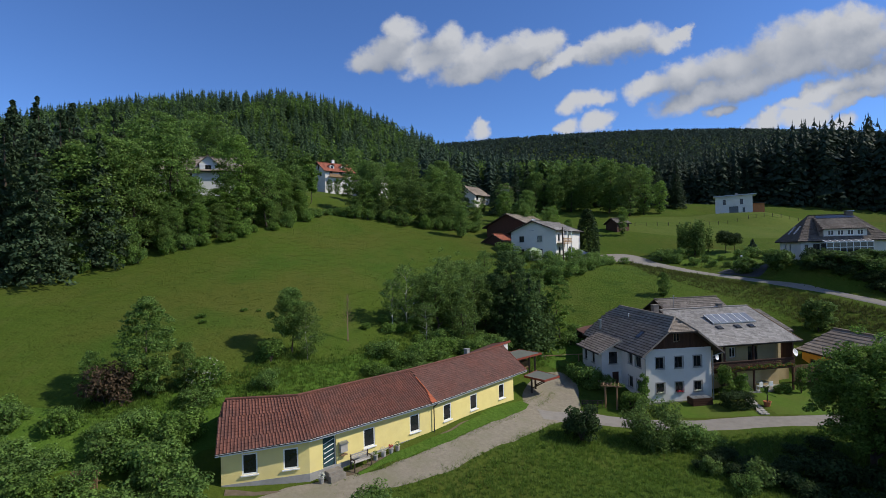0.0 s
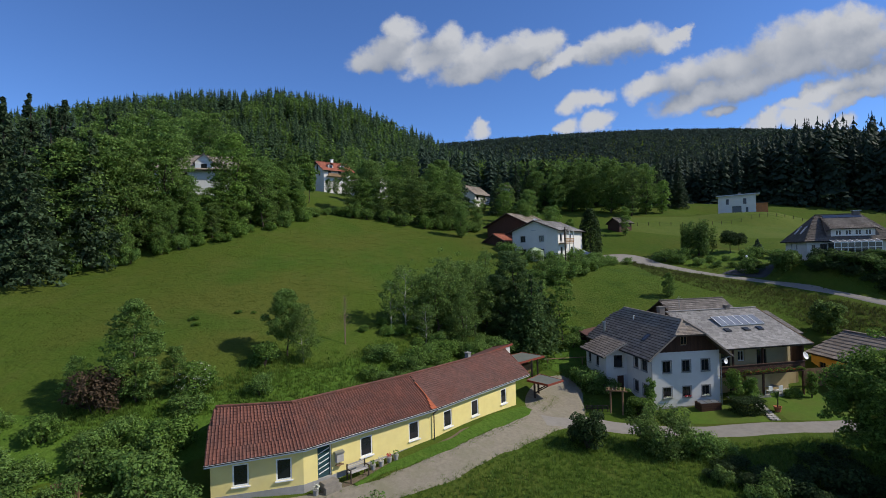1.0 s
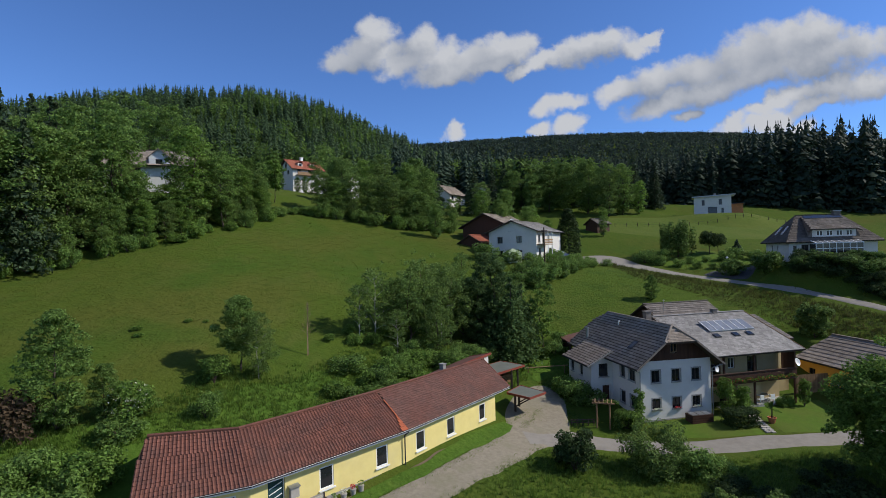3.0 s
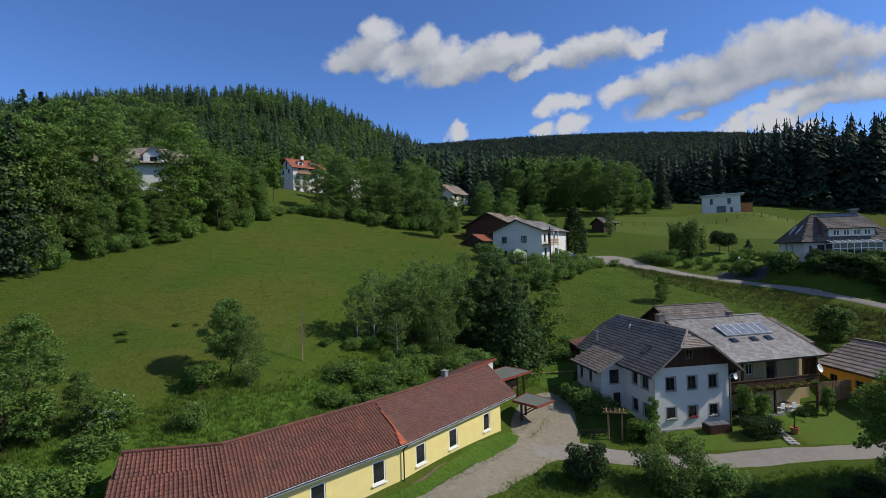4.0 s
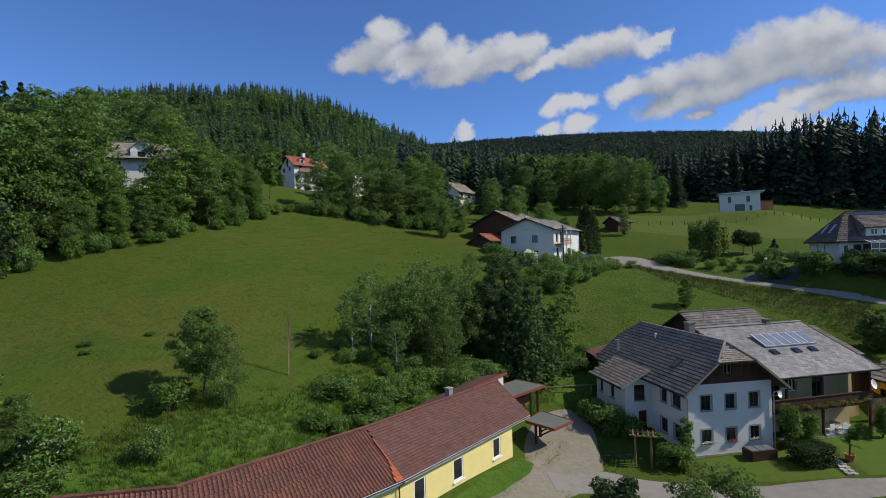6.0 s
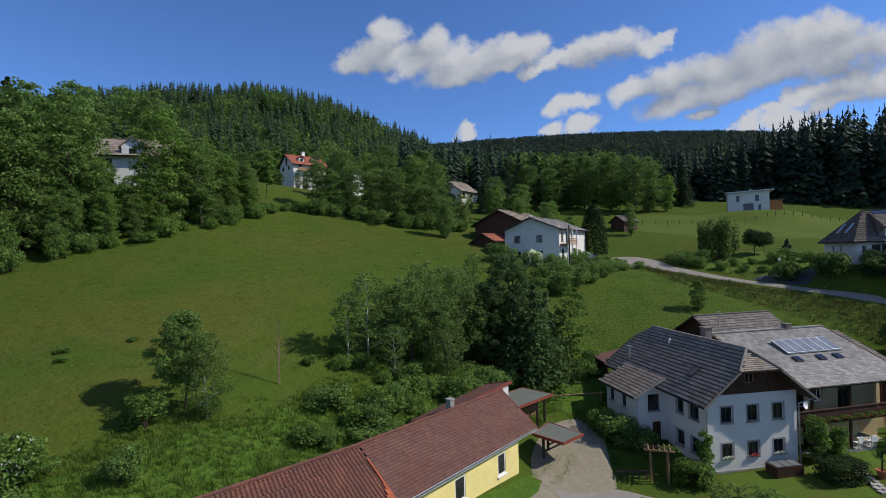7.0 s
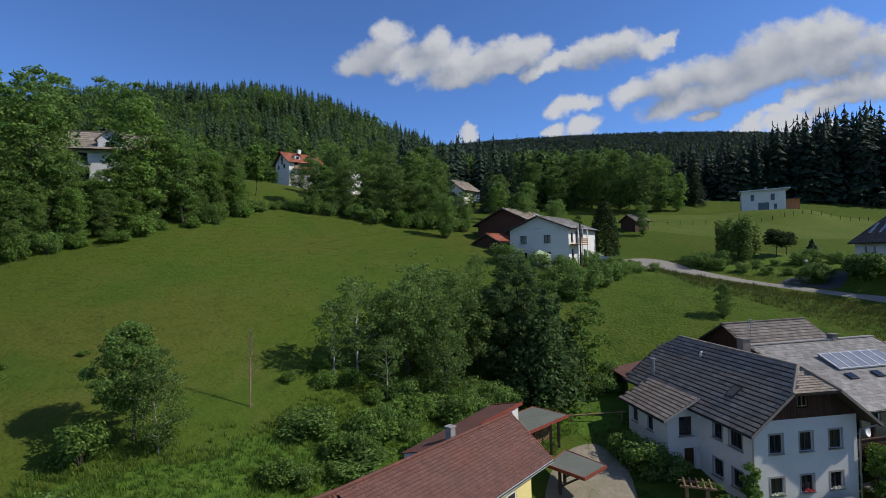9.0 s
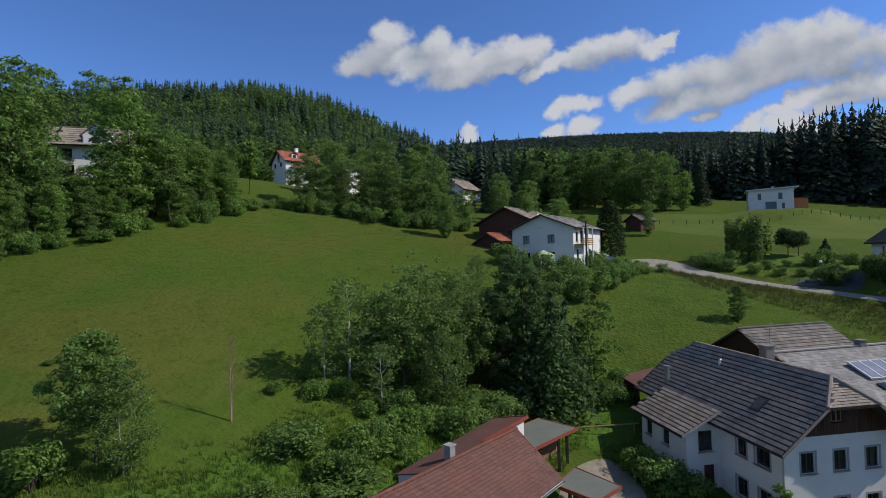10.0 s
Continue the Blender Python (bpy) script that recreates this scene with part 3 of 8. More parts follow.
def roof_tiles(parent, eave0, eave1, ridge0, ridge1, mat, width, rows, profile="flat", name="tile", near=300, overlap=1.12, lift=0.03, skip=None, mix=None, step=0.05, flush=False):
    """Covers a roof slope with courses of tiles, laid from the eave up. The first `near` of them are pieces of their own, the rest are joined."""
    count_near, rest = 0, Shape()
    n = Vector(Vector(eave1) - Vector(eave0)).cross(Vector(ridge0) - Vector(eave0)).normalized()
    if n.z < 0:
        n = -n
    shared = {}
    rnd = random.Random(int(abs(eave0[0] * 100)) + rows)
    for r in range(rows):
        s0, s1 = r / rows, min((r + overlap) / rows, 1.0)
        a0, b0 = Vector(lerp3(eave0, ridge0, s0)), Vector(lerp3(eave1, ridge1, s0))
        a1, b1 = Vector(lerp3(eave0, ridge0, s1)), Vector(lerp3(eave1, ridge1, s1))
        cols = max(1, round((b0 - a0).length / width))
        for c in range(cols):
            o = 0.5 * (r % 2) if profile == "flat" else 0.0
            k0, k1 = max(0, (c + o) / cols), min(1, (c + 1 + o) / cols)
            if k1 - k0 < 0.2 / cols:
                continue
            if skip and skip((k0 + k1) / 2, (s0 + s1) / 2):
                continue
            q = [a0.lerp(b0, k0 + 0.004 / max(1, cols) * 10), a0.lerp(b0, k1), a1.lerp(b1, k1), a1.lerp(b1, k0 + 0.004 / max(1, cols) * 10)]
            jit = n * rnd.uniform(-0.006, 0.006)
            up0, up1 = n * (lift + step) + jit, n * (lift + step if flush else lift * 0.3) + jit
            if profile == "flat":
                p = [q[0] + up0, q[1] + up0, q[2] + up1, q[3] + up1]
                p += [v - n * step for v in p[:2]]
                f = [(0, 1, 2, 3), (4, 5, 1, 0), (0, 3, 4), (5, 2, 1)]
            else:
                m0, m1 = q[0].lerp(q[1], 0.3), q[3].lerp(q[2], 0.3)
                w0, w1 = q[0].lerp(q[1], 0.62), q[3].lerp(q[2], 0.62)
                p = [q[0] + up0 * 0.4, m0 + up0 + n * 0.022, w0 + up0 * 0.3, q[1] + up0 * 0.4, q[3] + up1 * 0.2, m1 + up1 + n * 0.022, w1 + up1 * 0.3, q[2] + up1 * 0.2]
                p += [v - n * 0.03 for v in p[:4]]
                f = [(0, 1, 5, 4), (1, 2, 6, 5), (2, 3, 7, 6), (8, 9, 1, 0), (9, 10, 2, 1), (10, 11, 3, 2)]
            if count_near < near:
                use = mix(rnd, (k0 + k1) / 2, (s0 + s1) / 2) if mix else mat
                centre = sum(p, Vector()) / len(p)
                key = (c == 0, r == rows - 1, cols, profile, use.name) if profile != "flat" else (r == rows - 1, k1 - k0 < 0.9 / cols, use.name)
                if key not in shared or (b0 - a0).length < 0.98 * (Vector(eave1) - Vector(eave0)).length:
                    shared[key] = mesh_from(name, [v - centre for v in p], f, use)
                ob = new(name, shared[key])
                ob.parent, ob.location = parent, centre
                count_near += 1
            else:
                rest.add(p, f)
    if rest.v:
        ob = part("roofing", rest, mat, parent)
        ob["kind"] = "stuff"


def gutter(parent, a, b, r=0.07, mat=DARK_METAL):
    g = Shape()
    a, b = Vector(a), Vector(b)
    q = (b - a).to_track_quat("Z", "Y")
    pts, k = [], 7
    for end in (a, b):
        for i in range(k):
            ang = math.pi * i / (k - 1)
            side = (b - a).cross(Vector((0, 0, 1))).normalized()
            pts.append(end + side * (r * math.cos(ang)) - Vector((0, 0, 1)) * (r * math.sin(ang)))
    f = [(i, i + 1, k + i + 1, k + i) for i in range(k - 1)]
    inner = [(p[0], p[1], p[2] + 0.012) for p in pts]
    g.add(pts, f).add(inner, [tuple(reversed(x)) for x in f])
    return part("gutter", g, mat, parent)


# ---- plants ----
def tube_tree(seed, height, spread, limbs, r0, clear=0.25, lean=0.0):
    """A tapered trunk with forked limbs; also gives the places of the limbs' ends."""
    rnd = random.Random(seed)
    s, tips = Shape(), []
    p, r, steps = Vector((0, 0, -0.3)), r0, 6
    top = height * 0.82
    spine = [(p.copy(), r)]
    for i in range(steps):
        p = p + Vector((rnd.uniform(-0.5, 0.5) * 0.05 * height + lean * height / steps, rnd.uniform(-0.5, 0.5) * 0.05 * height, (top + 0.3) / steps))
        r = r0 * (1 - 0.85 * (i + 1) / steps)
        spine.append((p.copy(), r))
    for (a, ra), (b, rb) in zip(spine, spine[1:]):
        s.tube(a, b, ra, rb, 7)
    for i in range(limbs):
        f = clear + (0.95 - clear) * (i + rnd.random() * 0.6) / limbs
        k = min(int(f * steps), steps - 1)
        a = spine[k][0].lerp(spine[k + 1][0], f * steps - k)
        ang = i * 2.4 + rnd.uniform(-0.4, 0.4)
        reach = spread * (0.55 + 0.45 * rnd.random()) * math.sin(math.pi * min(0.97, 0.22 + 0.72 * (f - clear) / (1 - clear) * 0.95))
        b = a + Vector((math.cos(ang) * reach, math.sin(ang) * reach, reach * rnd.uniform(0.25, 0.8)))
        ra = max(0.02, spine[k][1] * 0.5)
        m = a.lerp(b, 0.5) + Vector((0, 0, reach * 0.08))
        s.tube(a, m, ra, ra * 0.65, 5).tube(m, b, ra * 0.65, ra * 0.25, 5)
        tips += [m, b]
        c = m + Vector((math.cos(ang + 0.9) * reach * 0.4, math.sin(ang + 0.9) * reach * 0.4, reach * 0.3))
        s.tube(m, c, ra * 0.5, ra * 0.2, 4)
        tips.append(c)
    tips.append(spine[-1][0])
    return s, tips


def leaf_cloud(seed, puffs, per, leaf, flat=0.75, tri=False, least=6, shrink=False):
    """Leaves as small bent blades, thrown on rounded clumps. puffs: rows of (x, y, z, radius)."""
    rng = np.random.default_rng(seed)
    puffs = np.asarray(puffs, float)
    share = puffs[:, 3] ** 2
    count = np.maximum(least, (per * share / share.mean()).astype(int))
    idx = np.repeat(np.arange(len(puffs)), count)
    n = len(idx)
    d = rng.normal(size=(n, 3))
    d /= np.linalg.norm(d, axis=1)[:, None]
    rad = puffs[idx, 3] * (0.55 + 0.5 * rng.random(n) ** 0.6)
    c = puffs[idx, :3] + d * rad[:, None] * np.array([1, 1, flat])
    nor = d * 0.75 + rng.normal(size=(n, 3)) * 0.55 + np.array([0, 0, 0.6])
    nor /= np.linalg.norm(nor, axis=1)[:, None]
    a = np.cross(nor, rng.normal(size=(n, 3)))
    a /= np.linalg.norm(a, axis=1)[:, None]
    b = np.cross(nor, a)
    sz = leaf * (0.6 + 0.8 * rng.random(n))[:, None]
    if shrink:
        sz = sz * np.clip(puffs[idx, 3] / puffs[:, 3].mean(), 0.3, 1.3)[:, None]
    if tri:
        v = np.stack([c - a * sz * 0.8 - b * sz * 0.35, c + a * sz * 0.8 - b * sz * 0.35, c + b * sz * 0.95 + nor * sz * 0.1], 1).reshape(-1, 3)
        return v, np.arange(3 * n).reshape(n, 3)
    v = np.stack([c - a * sz, c - b * sz * 0.5 + nor * sz * 0.12, c + a * sz, c + b * sz * 0.5 + nor * sz * 0.12], 1).reshape(-1, 3)
    f = np.arange(4 * n).reshape(n, 4)
    return v, f


def crown_puffs(seed, tips, r, extra, centre, radii, low=-0.6):
    """Clumps at the limbs' ends and over an uneven rounded crown."""
    rng = np.random.default_rng(seed)
    rows = [(t[0], t[1], t[2], r * (0.7 + 0.6 * rng.random())) for t in tips]
    for _ in range(extra):
        d = rng.normal(size=3)
        d /= np.linalg.norm(d)
        d[2] = max(d[2], low)
        lobe = 0.86 + 0.22 * math.sin(3.1 * math.atan2(d[1], d[0]) + 4.0 * d[2] + seed) * math.cos(2.3 * d[2] + seed)
        k = (0.5 + 0.5 * rng.random() ** 0.7) * lobe
        rows.append((centre[0] + d[0] * radii[0] * k, centre[1] + d[1] * radii[1] * k, centre[2] + d[2] * radii[2] * k, r * (0.6 + 0.7 * rng.random())))
    return rows


def lobed_crown(seed, tips, spread, z0, z1, lobes, r, each=9, top=1.05):
    """Clumps over a heap of leafy lobes, with gaps between them."""
    rng = np.random.default_rng(seed)
    rows = [(t[0], t[1], t[2], r * (0.6 + 0.5 * rng.random())) for t in tips if math.hypot(t[0], t[1]) < 0.8 * spread]
    for i in range(lobes):
        k = (i + 0.3 + 0.5 * rng.random()) / lobes
        prof = math.sin(math.pi * (0.1 + 0.84 * k) ** top) ** 0.7
        ang = 2.4 * i + rng.uniform(-0.5, 0.5)
        out = spread * prof * rng.uniform(0.4, 0.78)
        size = spread * prof * rng.uniform(0.3, 0.46) + 0.06 * spread
        cx, cy, cz = math.cos(ang) * out, math.sin(ang) * out, z0 + (z1 - z0) * k
        for _ in range(each):
            d = rng.normal(size=3)
            d /= np.linalg.norm(d)
            d[2] = abs(d[2]) if d[2] < -0.35 else d[2]
            q = size * (0.6 + 0.5 * rng.random())
            rows.append((cx + d[0] * q, cy + d[1] * q, min(cz + d[2] * q * 0.8, z1), r * (0.55 + 0.7 * rng.random())))
    return rows


def lobed_tree(name, seed, height, spread, label, leaf=LEAF, bark=BARK, per=14, leaf_size=0.22, limbs=9, clear=0.2, lobes=16, each=9, trunk=0.18, group="", puff=0.15, top=1.05, tri=False):
    """A tree whose crown is a heap of leafy lobes."""
    t = thing(name, label, "tree", group=group)
    s, tips = tube_tree(seed, height, spread, limbs, trunk, clear)
    part("trunk", s, bark, t, smooth=True)
    rows = lobed_crown(seed, tips, spread, height * clear, height, lobes, spread * puff, each, top)
    part("crown", leaf_cloud(seed, rows, per, leaf_size, 0.6, tri=tri), leaf, t)
    return t


def tree(name, seed, height, spread, label, category="tree", leaf=LEAF, bark=BARK, per=60, leaf_size=0.22, limbs=9, clear=0.25, extra=45, trunk=0.18, group="", puff=0.26, low=-0.6, tri=False):
    t = thing(name, label, category, group=group)
    s, tips = tube_tree(seed, height, spread, limbs, trunk, clear)
    part("trunk", s, bark, t, smooth=True)
    mid = height * (clear * 0.75 + (1 - clear * 0.75) / 2)
    rows = crown_puffs(seed, tips, spread * puff, extra, (0, 0, mid), (spread, spread, height - mid), low)
    part("crown", leaf_cloud(seed, rows, per, leaf_size, tri=tri), leaf, t)
    return t


def shrub(name, seed, height, spread, label, category="shrub", leaf=LEAF, per=60, leaf_size=0.16, extra=22, group="", puff=0.36, tri=False):
    t = thing(name, label, category, group=group)
    rnd = random.Random(seed)
    s, tips = Shape(), []
    for i in range(7):
        ang = i * 0.9 + rnd.random()
        b = Vector((math.cos(ang) * spread * 0.55, math.sin(ang) * spread * 0.55, height * rnd.uniform(0.45, 0.8)))
        s.tube((0, 0, -0.2), b * 0.5 + Vector((0, 0, 0.05)), 0.04, 0.03, 5).tube(b * 0.5 + Vector((0, 0, 0.05)), b, 0.03, 0.012, 5)
        tips.append(b)
    part("branching", s, BARK, t)
    rows = crown_puffs(seed, tips, spread * puff, extra, (0, 0, height * 0.45), (spread, spread, height * 0.55), -0.75)
    part("foliage", leaf_cloud(seed, rows, per, leaf_size, tri=tri), leaf, t)
    return t


def spruce_arrays(seed, height, spread, whorls, arms, light=False, wide=0.24):
    """A spruce's drooping boughs as jagged blades: vertices and faces."""
    rng = np.random.default_rng(seed)
    v, f = [], []
    for w in range(whorls):
        k = w / (whorls - 1)
        z = height * (0.06 + 0.93 * k)
        reach = spread * ((1 - k) ** 0.85 * (0.8 + 0.35 * rng.random()) + 0.03)
        for a in range(arms):
            ang = 2 * math.pi * (a + 0.5 * (w % 2)) / arms + rng.uniform(-0.25, 0.25)
            r = reach * rng.uniform(0.65, 1.15)
            z = height * (0.06 + 0.93 * min(1.0, max(0.0, k + rng.uniform(-0.55, 0.55) / (whorls - 1))))
            ca, sa = math.cos(ang), math.sin(ang)
            wid = reach * wide + 0.012 * spread
            drop = r * rng.uniform(0.35, 0.75)
            n = len(v)
            v += [(0, 0, z + 0.04 * height), (ca * r * 0.55 - sa * wid, sa * r * 0.55 + ca * wid, z - drop * 0.55), (ca * r, sa * r, z - drop * 0.8), (ca * r * 0.55 + sa * wid, sa * r * 0.55 - ca * wid, z - drop * 0.55), (ca * r * 0.62, sa * r * 0.62, z - drop * 0.2)]
            if light:
                v.pop()
                f += [(n, n + 1, n + 2), (n, n + 2, n + 3)]
                continue
            f += [(n, n + 1, n + 4), (n + 1, n + 2, n + 4), (n + 2, n + 3, n + 4), (n + 3, n, n + 4)]
    return np.array(v), np.array(f)


def fir_boughs(seed, height, spread, whorls=16, arms=8):
    """Clumps of needles along drooping boughs."""
    r = random.Random(seed)
    rows = []
    for w in range(whorls):
        k = w / (whorls - 1)
        reach = spread * ((1 - k) ** 0.8 * r.uniform(0.8, 1.1) + 0.05)
        for a in range(arms if k < 0.75 else 4):
            ang = 6.283 * (a + 0.5 * (w % 2)) / arms + r.uniform(-0.3, 0.3)
            z = height * (0.07 + 0.9 * k) + r.uniform(-0.5, 0.5) * height / whorls
            for q in (0.3, 0.58, 0.84, 1.02):
                rows.append((math.cos(ang) * reach * q, math.sin(ang) * reach * q, z - reach * q * q * 0.35, reach * 0.2 + 0.1))
    return rows


def spruce(name, seed, height, spread, label, leaf=NEEDLE, whorls=26, arms=11, group=""):
    t = thing(name, label, "tree", group=group)
    part("trunk", Shape().tube((0, 0, -0.4), (0, 0, height * 0.55), 0.018 * height, 0.009 * height).tube((0, 0, height * 0.55), (0, 0, height * 0.98), 0.009 * height, 0.02), BARK, t)
    part("crown", leaf_cloud(seed, fir_boughs(seed, height, spread, whorls, arms), 10, 0.12 + 0.0085 * height, 0.45, tri=True), leaf, t)
    return t


def scatter(name, models, places, mats, label, category):
    """Joins many copies of light plant models into one mesh. models: list of (verts, faces); places: rows of x, y, z, scale, turn, model."""
    vs, fs, n = [], [], 0
    for x, y, z, s, a, k in places:
        v, f = models[int(k)]
        c, d = math.cos(a) * s, math.sin(a) * s
        out = np.empty_like(v)
        out[:, 0], out[:, 1], out[:, 2] = v[:, 0] * c - v[:, 1] * d + x, v[:, 0] * d + v[:, 1] * c + y, v[:, 2] * s + z
        vs.append(out)
        fs.append(f + n)
        n += len(v)
    verts, faces = np.concatenate(vs), np.concatenate(fs)
    me = bpy.data.meshes.new(name)
    k = faces.shape[1]
    me.vertices.add(len(verts))
    me.vertices.foreach_set("co", verts.ravel())
    me.loops.add(faces.size)
    me.loops.foreach_set("vertex_index", faces.ravel().astype(np.int32))
    me.polygons.add(len(faces))
    me.polygons.foreach_set("loop_start", np.arange(0, faces.size, k, dtype=np.int32))
    me.materials.append(mats)
    me.update(calc_edges=True)
    me.validate()
    return tagged(new(name, me), label, category, kind="stuff")


# ---- ground, roads, lawns ----
def spaced(lo, a, b, hi, step, grow):
    mid = list(np.arange(a, b + 0.01, step))
    left, d = [a], step
    while left[-1] > lo:
        d *= grow
        left.append(left[-1] - d)
    right, d = [b], step
    while right[-1] < hi:
        d *= grow
        right.append(right[-1] + d)
    return np.array(left[:0:-1] + mid + right[1:])


gx, gy = spaced(-2600, -60, 92, 3200, 1.0, 1.12), spaced(-600, 22, 130, 3600, 1.0, 1.08)
GX, GY = np.meshgrid(gx, gy)
GZ = height(GX, GY)
nx, ny = len(gx), len(gy)
ii = np.arange(nx * ny).reshape(ny, nx)
quads = np.stack([ii[:-1, :-1], ii[:-1, 1:], ii[1:, 1:], ii[1:, :-1]], -1).reshape(-1, 4)
ground = new("ground", mesh_from("ground", np.stack([GX, GY, GZ], -1).reshape(-1, 3), quads, GRASS, smooth=True))
tagged(ground, "sloping green meadow with long summer grass", "ground", kind="structure")


def sheet_height(x, y):
    """The height of the ground's mesh itself at a place."""
    i = int(np.clip(np.searchsorted(gx, x) - 1, 0, nx - 2))
    j = int(np.clip(np.searchsorted(gy, y) - 1, 0, ny - 2))
    a, b = (x - gx[i]) / (gx[i + 1] - gx[i]), (y - gy[j]) / (gy[j + 1] - gy[j])
    return float(GZ[j, i] * (1 - a) * (1 - b) + GZ[j, i + 1] * a * (1 - b) + GZ[j + 1, i] * (1 - a) * b + GZ[j + 1, i + 1] * a * b)


def curve_points(pts, step):
    """A smooth line through plan points."""
    out, n = [], len(pts)
    p = [np.array(q, float) for q in pts]
    p = [2 * p[0] - p[1]] + p + [2 * p[-1] - p[-2]]
    for k in range(1, n):
        a, b, c, d = p[k - 1 : k + 3]
        m = max(2, int(np.linalg.norm(c - b) / step))
        for i in range(m):
            t = i / m
            out.append(0.5 * (2 * b + (c - a) * t + (2 * a - 5 * b + 4 * c - d) * t * t + (3 * b - a - 3 * c + d) * t**3))
    out.append(p[-2])
    return out


def ribbon(name, pts, widths, mat, lift, label, category, ragged=0.15, seed=1, kind="structure"):
    """A road laid over the ground along plan points, with slightly ragged edges and a thin side."""
    line = curve_points([(*q, w) for q, w in zip(pts, widths)], 0.6)
    rnd = random.Random(seed)
    cross = 9
    v, f = [], []
    for k, (x, y, w) in enumerate(line):
        a, b = line[max(0, k - 1)], line[min(len(line) - 1, k + 1)]
        d = np.array([b[0] - a[0], b[1] - a[1]])
        d /= np.linalg.norm(d)
        n = np.array([-d[1], d[0]])
        l = w / 2 + ragged * (math.sin(k * 0.45 + seed) + 0.6 * math.sin(k * 1.13 + 2 * seed) + rnd.uniform(-0.3, 0.3))
        r = w / 2 + ragged * (math.sin(k * 0.39 + 3 * seed) + 0.6 * math.sin(k * 0.97 + seed) + rnd.uniform(-0.3, 0.3))
        for i in range(cross):
            s = -l + (l + r) * i / (cross - 1)
            px, py = x + n[0] * s, y + n[1] * s
            edge = i in (0, cross - 1)
            v.append((px, py, sheet_height(px, py) + (lift if not edge else -0.03)))
    for k in range(len(line) - 1):
        f += [(k * cross + i, (k + 1) * cross + i, (k + 1) * cross + i + 1, k * cross + i + 1) for i in range(cross - 1)]
    ob = part(name, (v, [tuple(reversed(q)) for q in f]), mat, smooth=True)
    return tagged(ob, label, category, kind=kind)


def patch(name, outline, mat, lift, label, category, straight=False):
    """A piece of surface laid on the ground inside a smooth closed plan outline."""
    pts = np.array(outline, float)
    ring = list(outline) + [outline[0]]
    loop = np.array([(1 - k / 8) * np.array(a) + k / 8 * np.array(b) for a, b in zip(ring, ring[1:]) for k in range(8)] if straight else curve_points(ring, 0.8)[:-1])
    c = pts.mean(0)
    rings = 10
    v, f, n = [], [], len(loop)
    for r in range(rings + 1):
        for q in loop:
            p = c + (q - c) * (r / rings)
            v.append((p[0], p[1], sheet_height(p[0], p[1]) + (lift if r < rings else -0.03)))
    for r in range(rings):
        f += [(r * n + i, (r + 1) * n + i, (r + 1) * n + (i + 1) % n, r * n + (i + 1) % n) for i in range(n)]
    ob = part(name, (v, f), mat, smooth=True)
    return tagged(ob, label, category, kind="structure")


LANE = [(-24, 24), (-14, 30), (-8.4, 33.2), (-3.6, 36.0), (0.3, 39.2), (5.2, 44.6), (8.6, 49.0), (10.8, 54.0), (12.2, 59.0)]
ribbon("gravel_lane", LANE, [2.8, 2.8, 2.7, 2.7, 3.0, 3.6, 5.0, 5.0, 2.4], GRAVEL, 0.06, "pale gravel lane with worn grassy edges", "lane")
ribbon("road", [(8.5, 49), (12, 49.2), (16, 48.3), (22.9, 47.5), (28.3, 47.9), (33.5, 48.2), (42, 49.5), (60, 53), (90, 60)], [4.2, 3.6, 2.6, 2.5, 2.5, 2.5, 2.6, 2.6, 2.6], ASPHALT, 0.075, "narrow worn grey village road", "road", 0.06)
patch("yard", [(7.2, 49.5), (9.5, 49.0), (12.6, 50.2), (13.6, 54), (14.2, 58), (12.8, 60.5), (9.8, 58.5), (7.6, 53.5)], GRAVEL, 0.09, "pale gravel yard between the two houses", "yard")
ribbon("upper_road", [(25, 98.5), (30, 102.0), (35.0, 103.2), (38.8, 98.8), (43.8, 91.6), (49.9, 83.0), (53.1, 78.3), (57.8, 71.9), (64, 64), (75, 55), (95, 42)], [4.0, 5.5, 8.0, 4.2, 2.2, 1.8, 1.6, 1.6, 1.6, 1.6, 1.6], ASPHALT, 0.07, "pale narrow road along the slope", "road", 0.06, seed=2)
patch("driveway", [(46.5, 90.5), (50.5, 85.5), (54.5, 88.5), (53, 91.5), (49.5, 92.5)], DARK_ASPHALT, 0.09, "dark asphalt driveway beside the upper road", "driveway")
patch("lawn", [(19.8, 49.5), (24, 49.0), (29.4, 49.2), (29.7, 52.0), (27.6, 53.6), (20.2, 52.5)], LAWN, 0.05, "short mown lawn before the white house", "lawn", True)
patch("garden_lawn", [(30.9, 49.4), (35, 49.5), (39.4, 50.2), (40.0, 57.0), (37.2, 57.2), (31.4, 55.0)], LAWN, 0.05, "short mown garden lawn", "lawn", True)
ribbon("bank", [(-33, 32), (-23, 35.5), (-14.5, 42), (-6.5, 50), (1.5, 57.5), (9.5, 63), (17, 66)], [8, 8, 7, 7, 7, 6, 4], LUSH, 0.04, "lush green grass bank behind the yellow house", "bank", 0.5, seed=4)
patch("slope_meadow", [(9.5, 64), (16, 67.5), (22, 70), (36, 74), (47, 70), (47.5, 79), (40.5, 89), (34, 97), (26, 93), (16.5, 84), (10.5, 75)], SLOPE, 0.13, "bright green grass slope below the upper road", "slope")
patch("upper_garden", [(44, 96), (52, 92), (60, 95), (60, 104), (52, 108), (44, 106)], LAWN, 0.05, "mown garden with round shrubs on the slope", "garden")
patch("field", [(40, 122), (60, 116), (90, 120), (110, 132), (100, 143), (70, 142), (45, 140)], FIELD, 0.05, "bright green mown field below the flat-roofed house", "field")


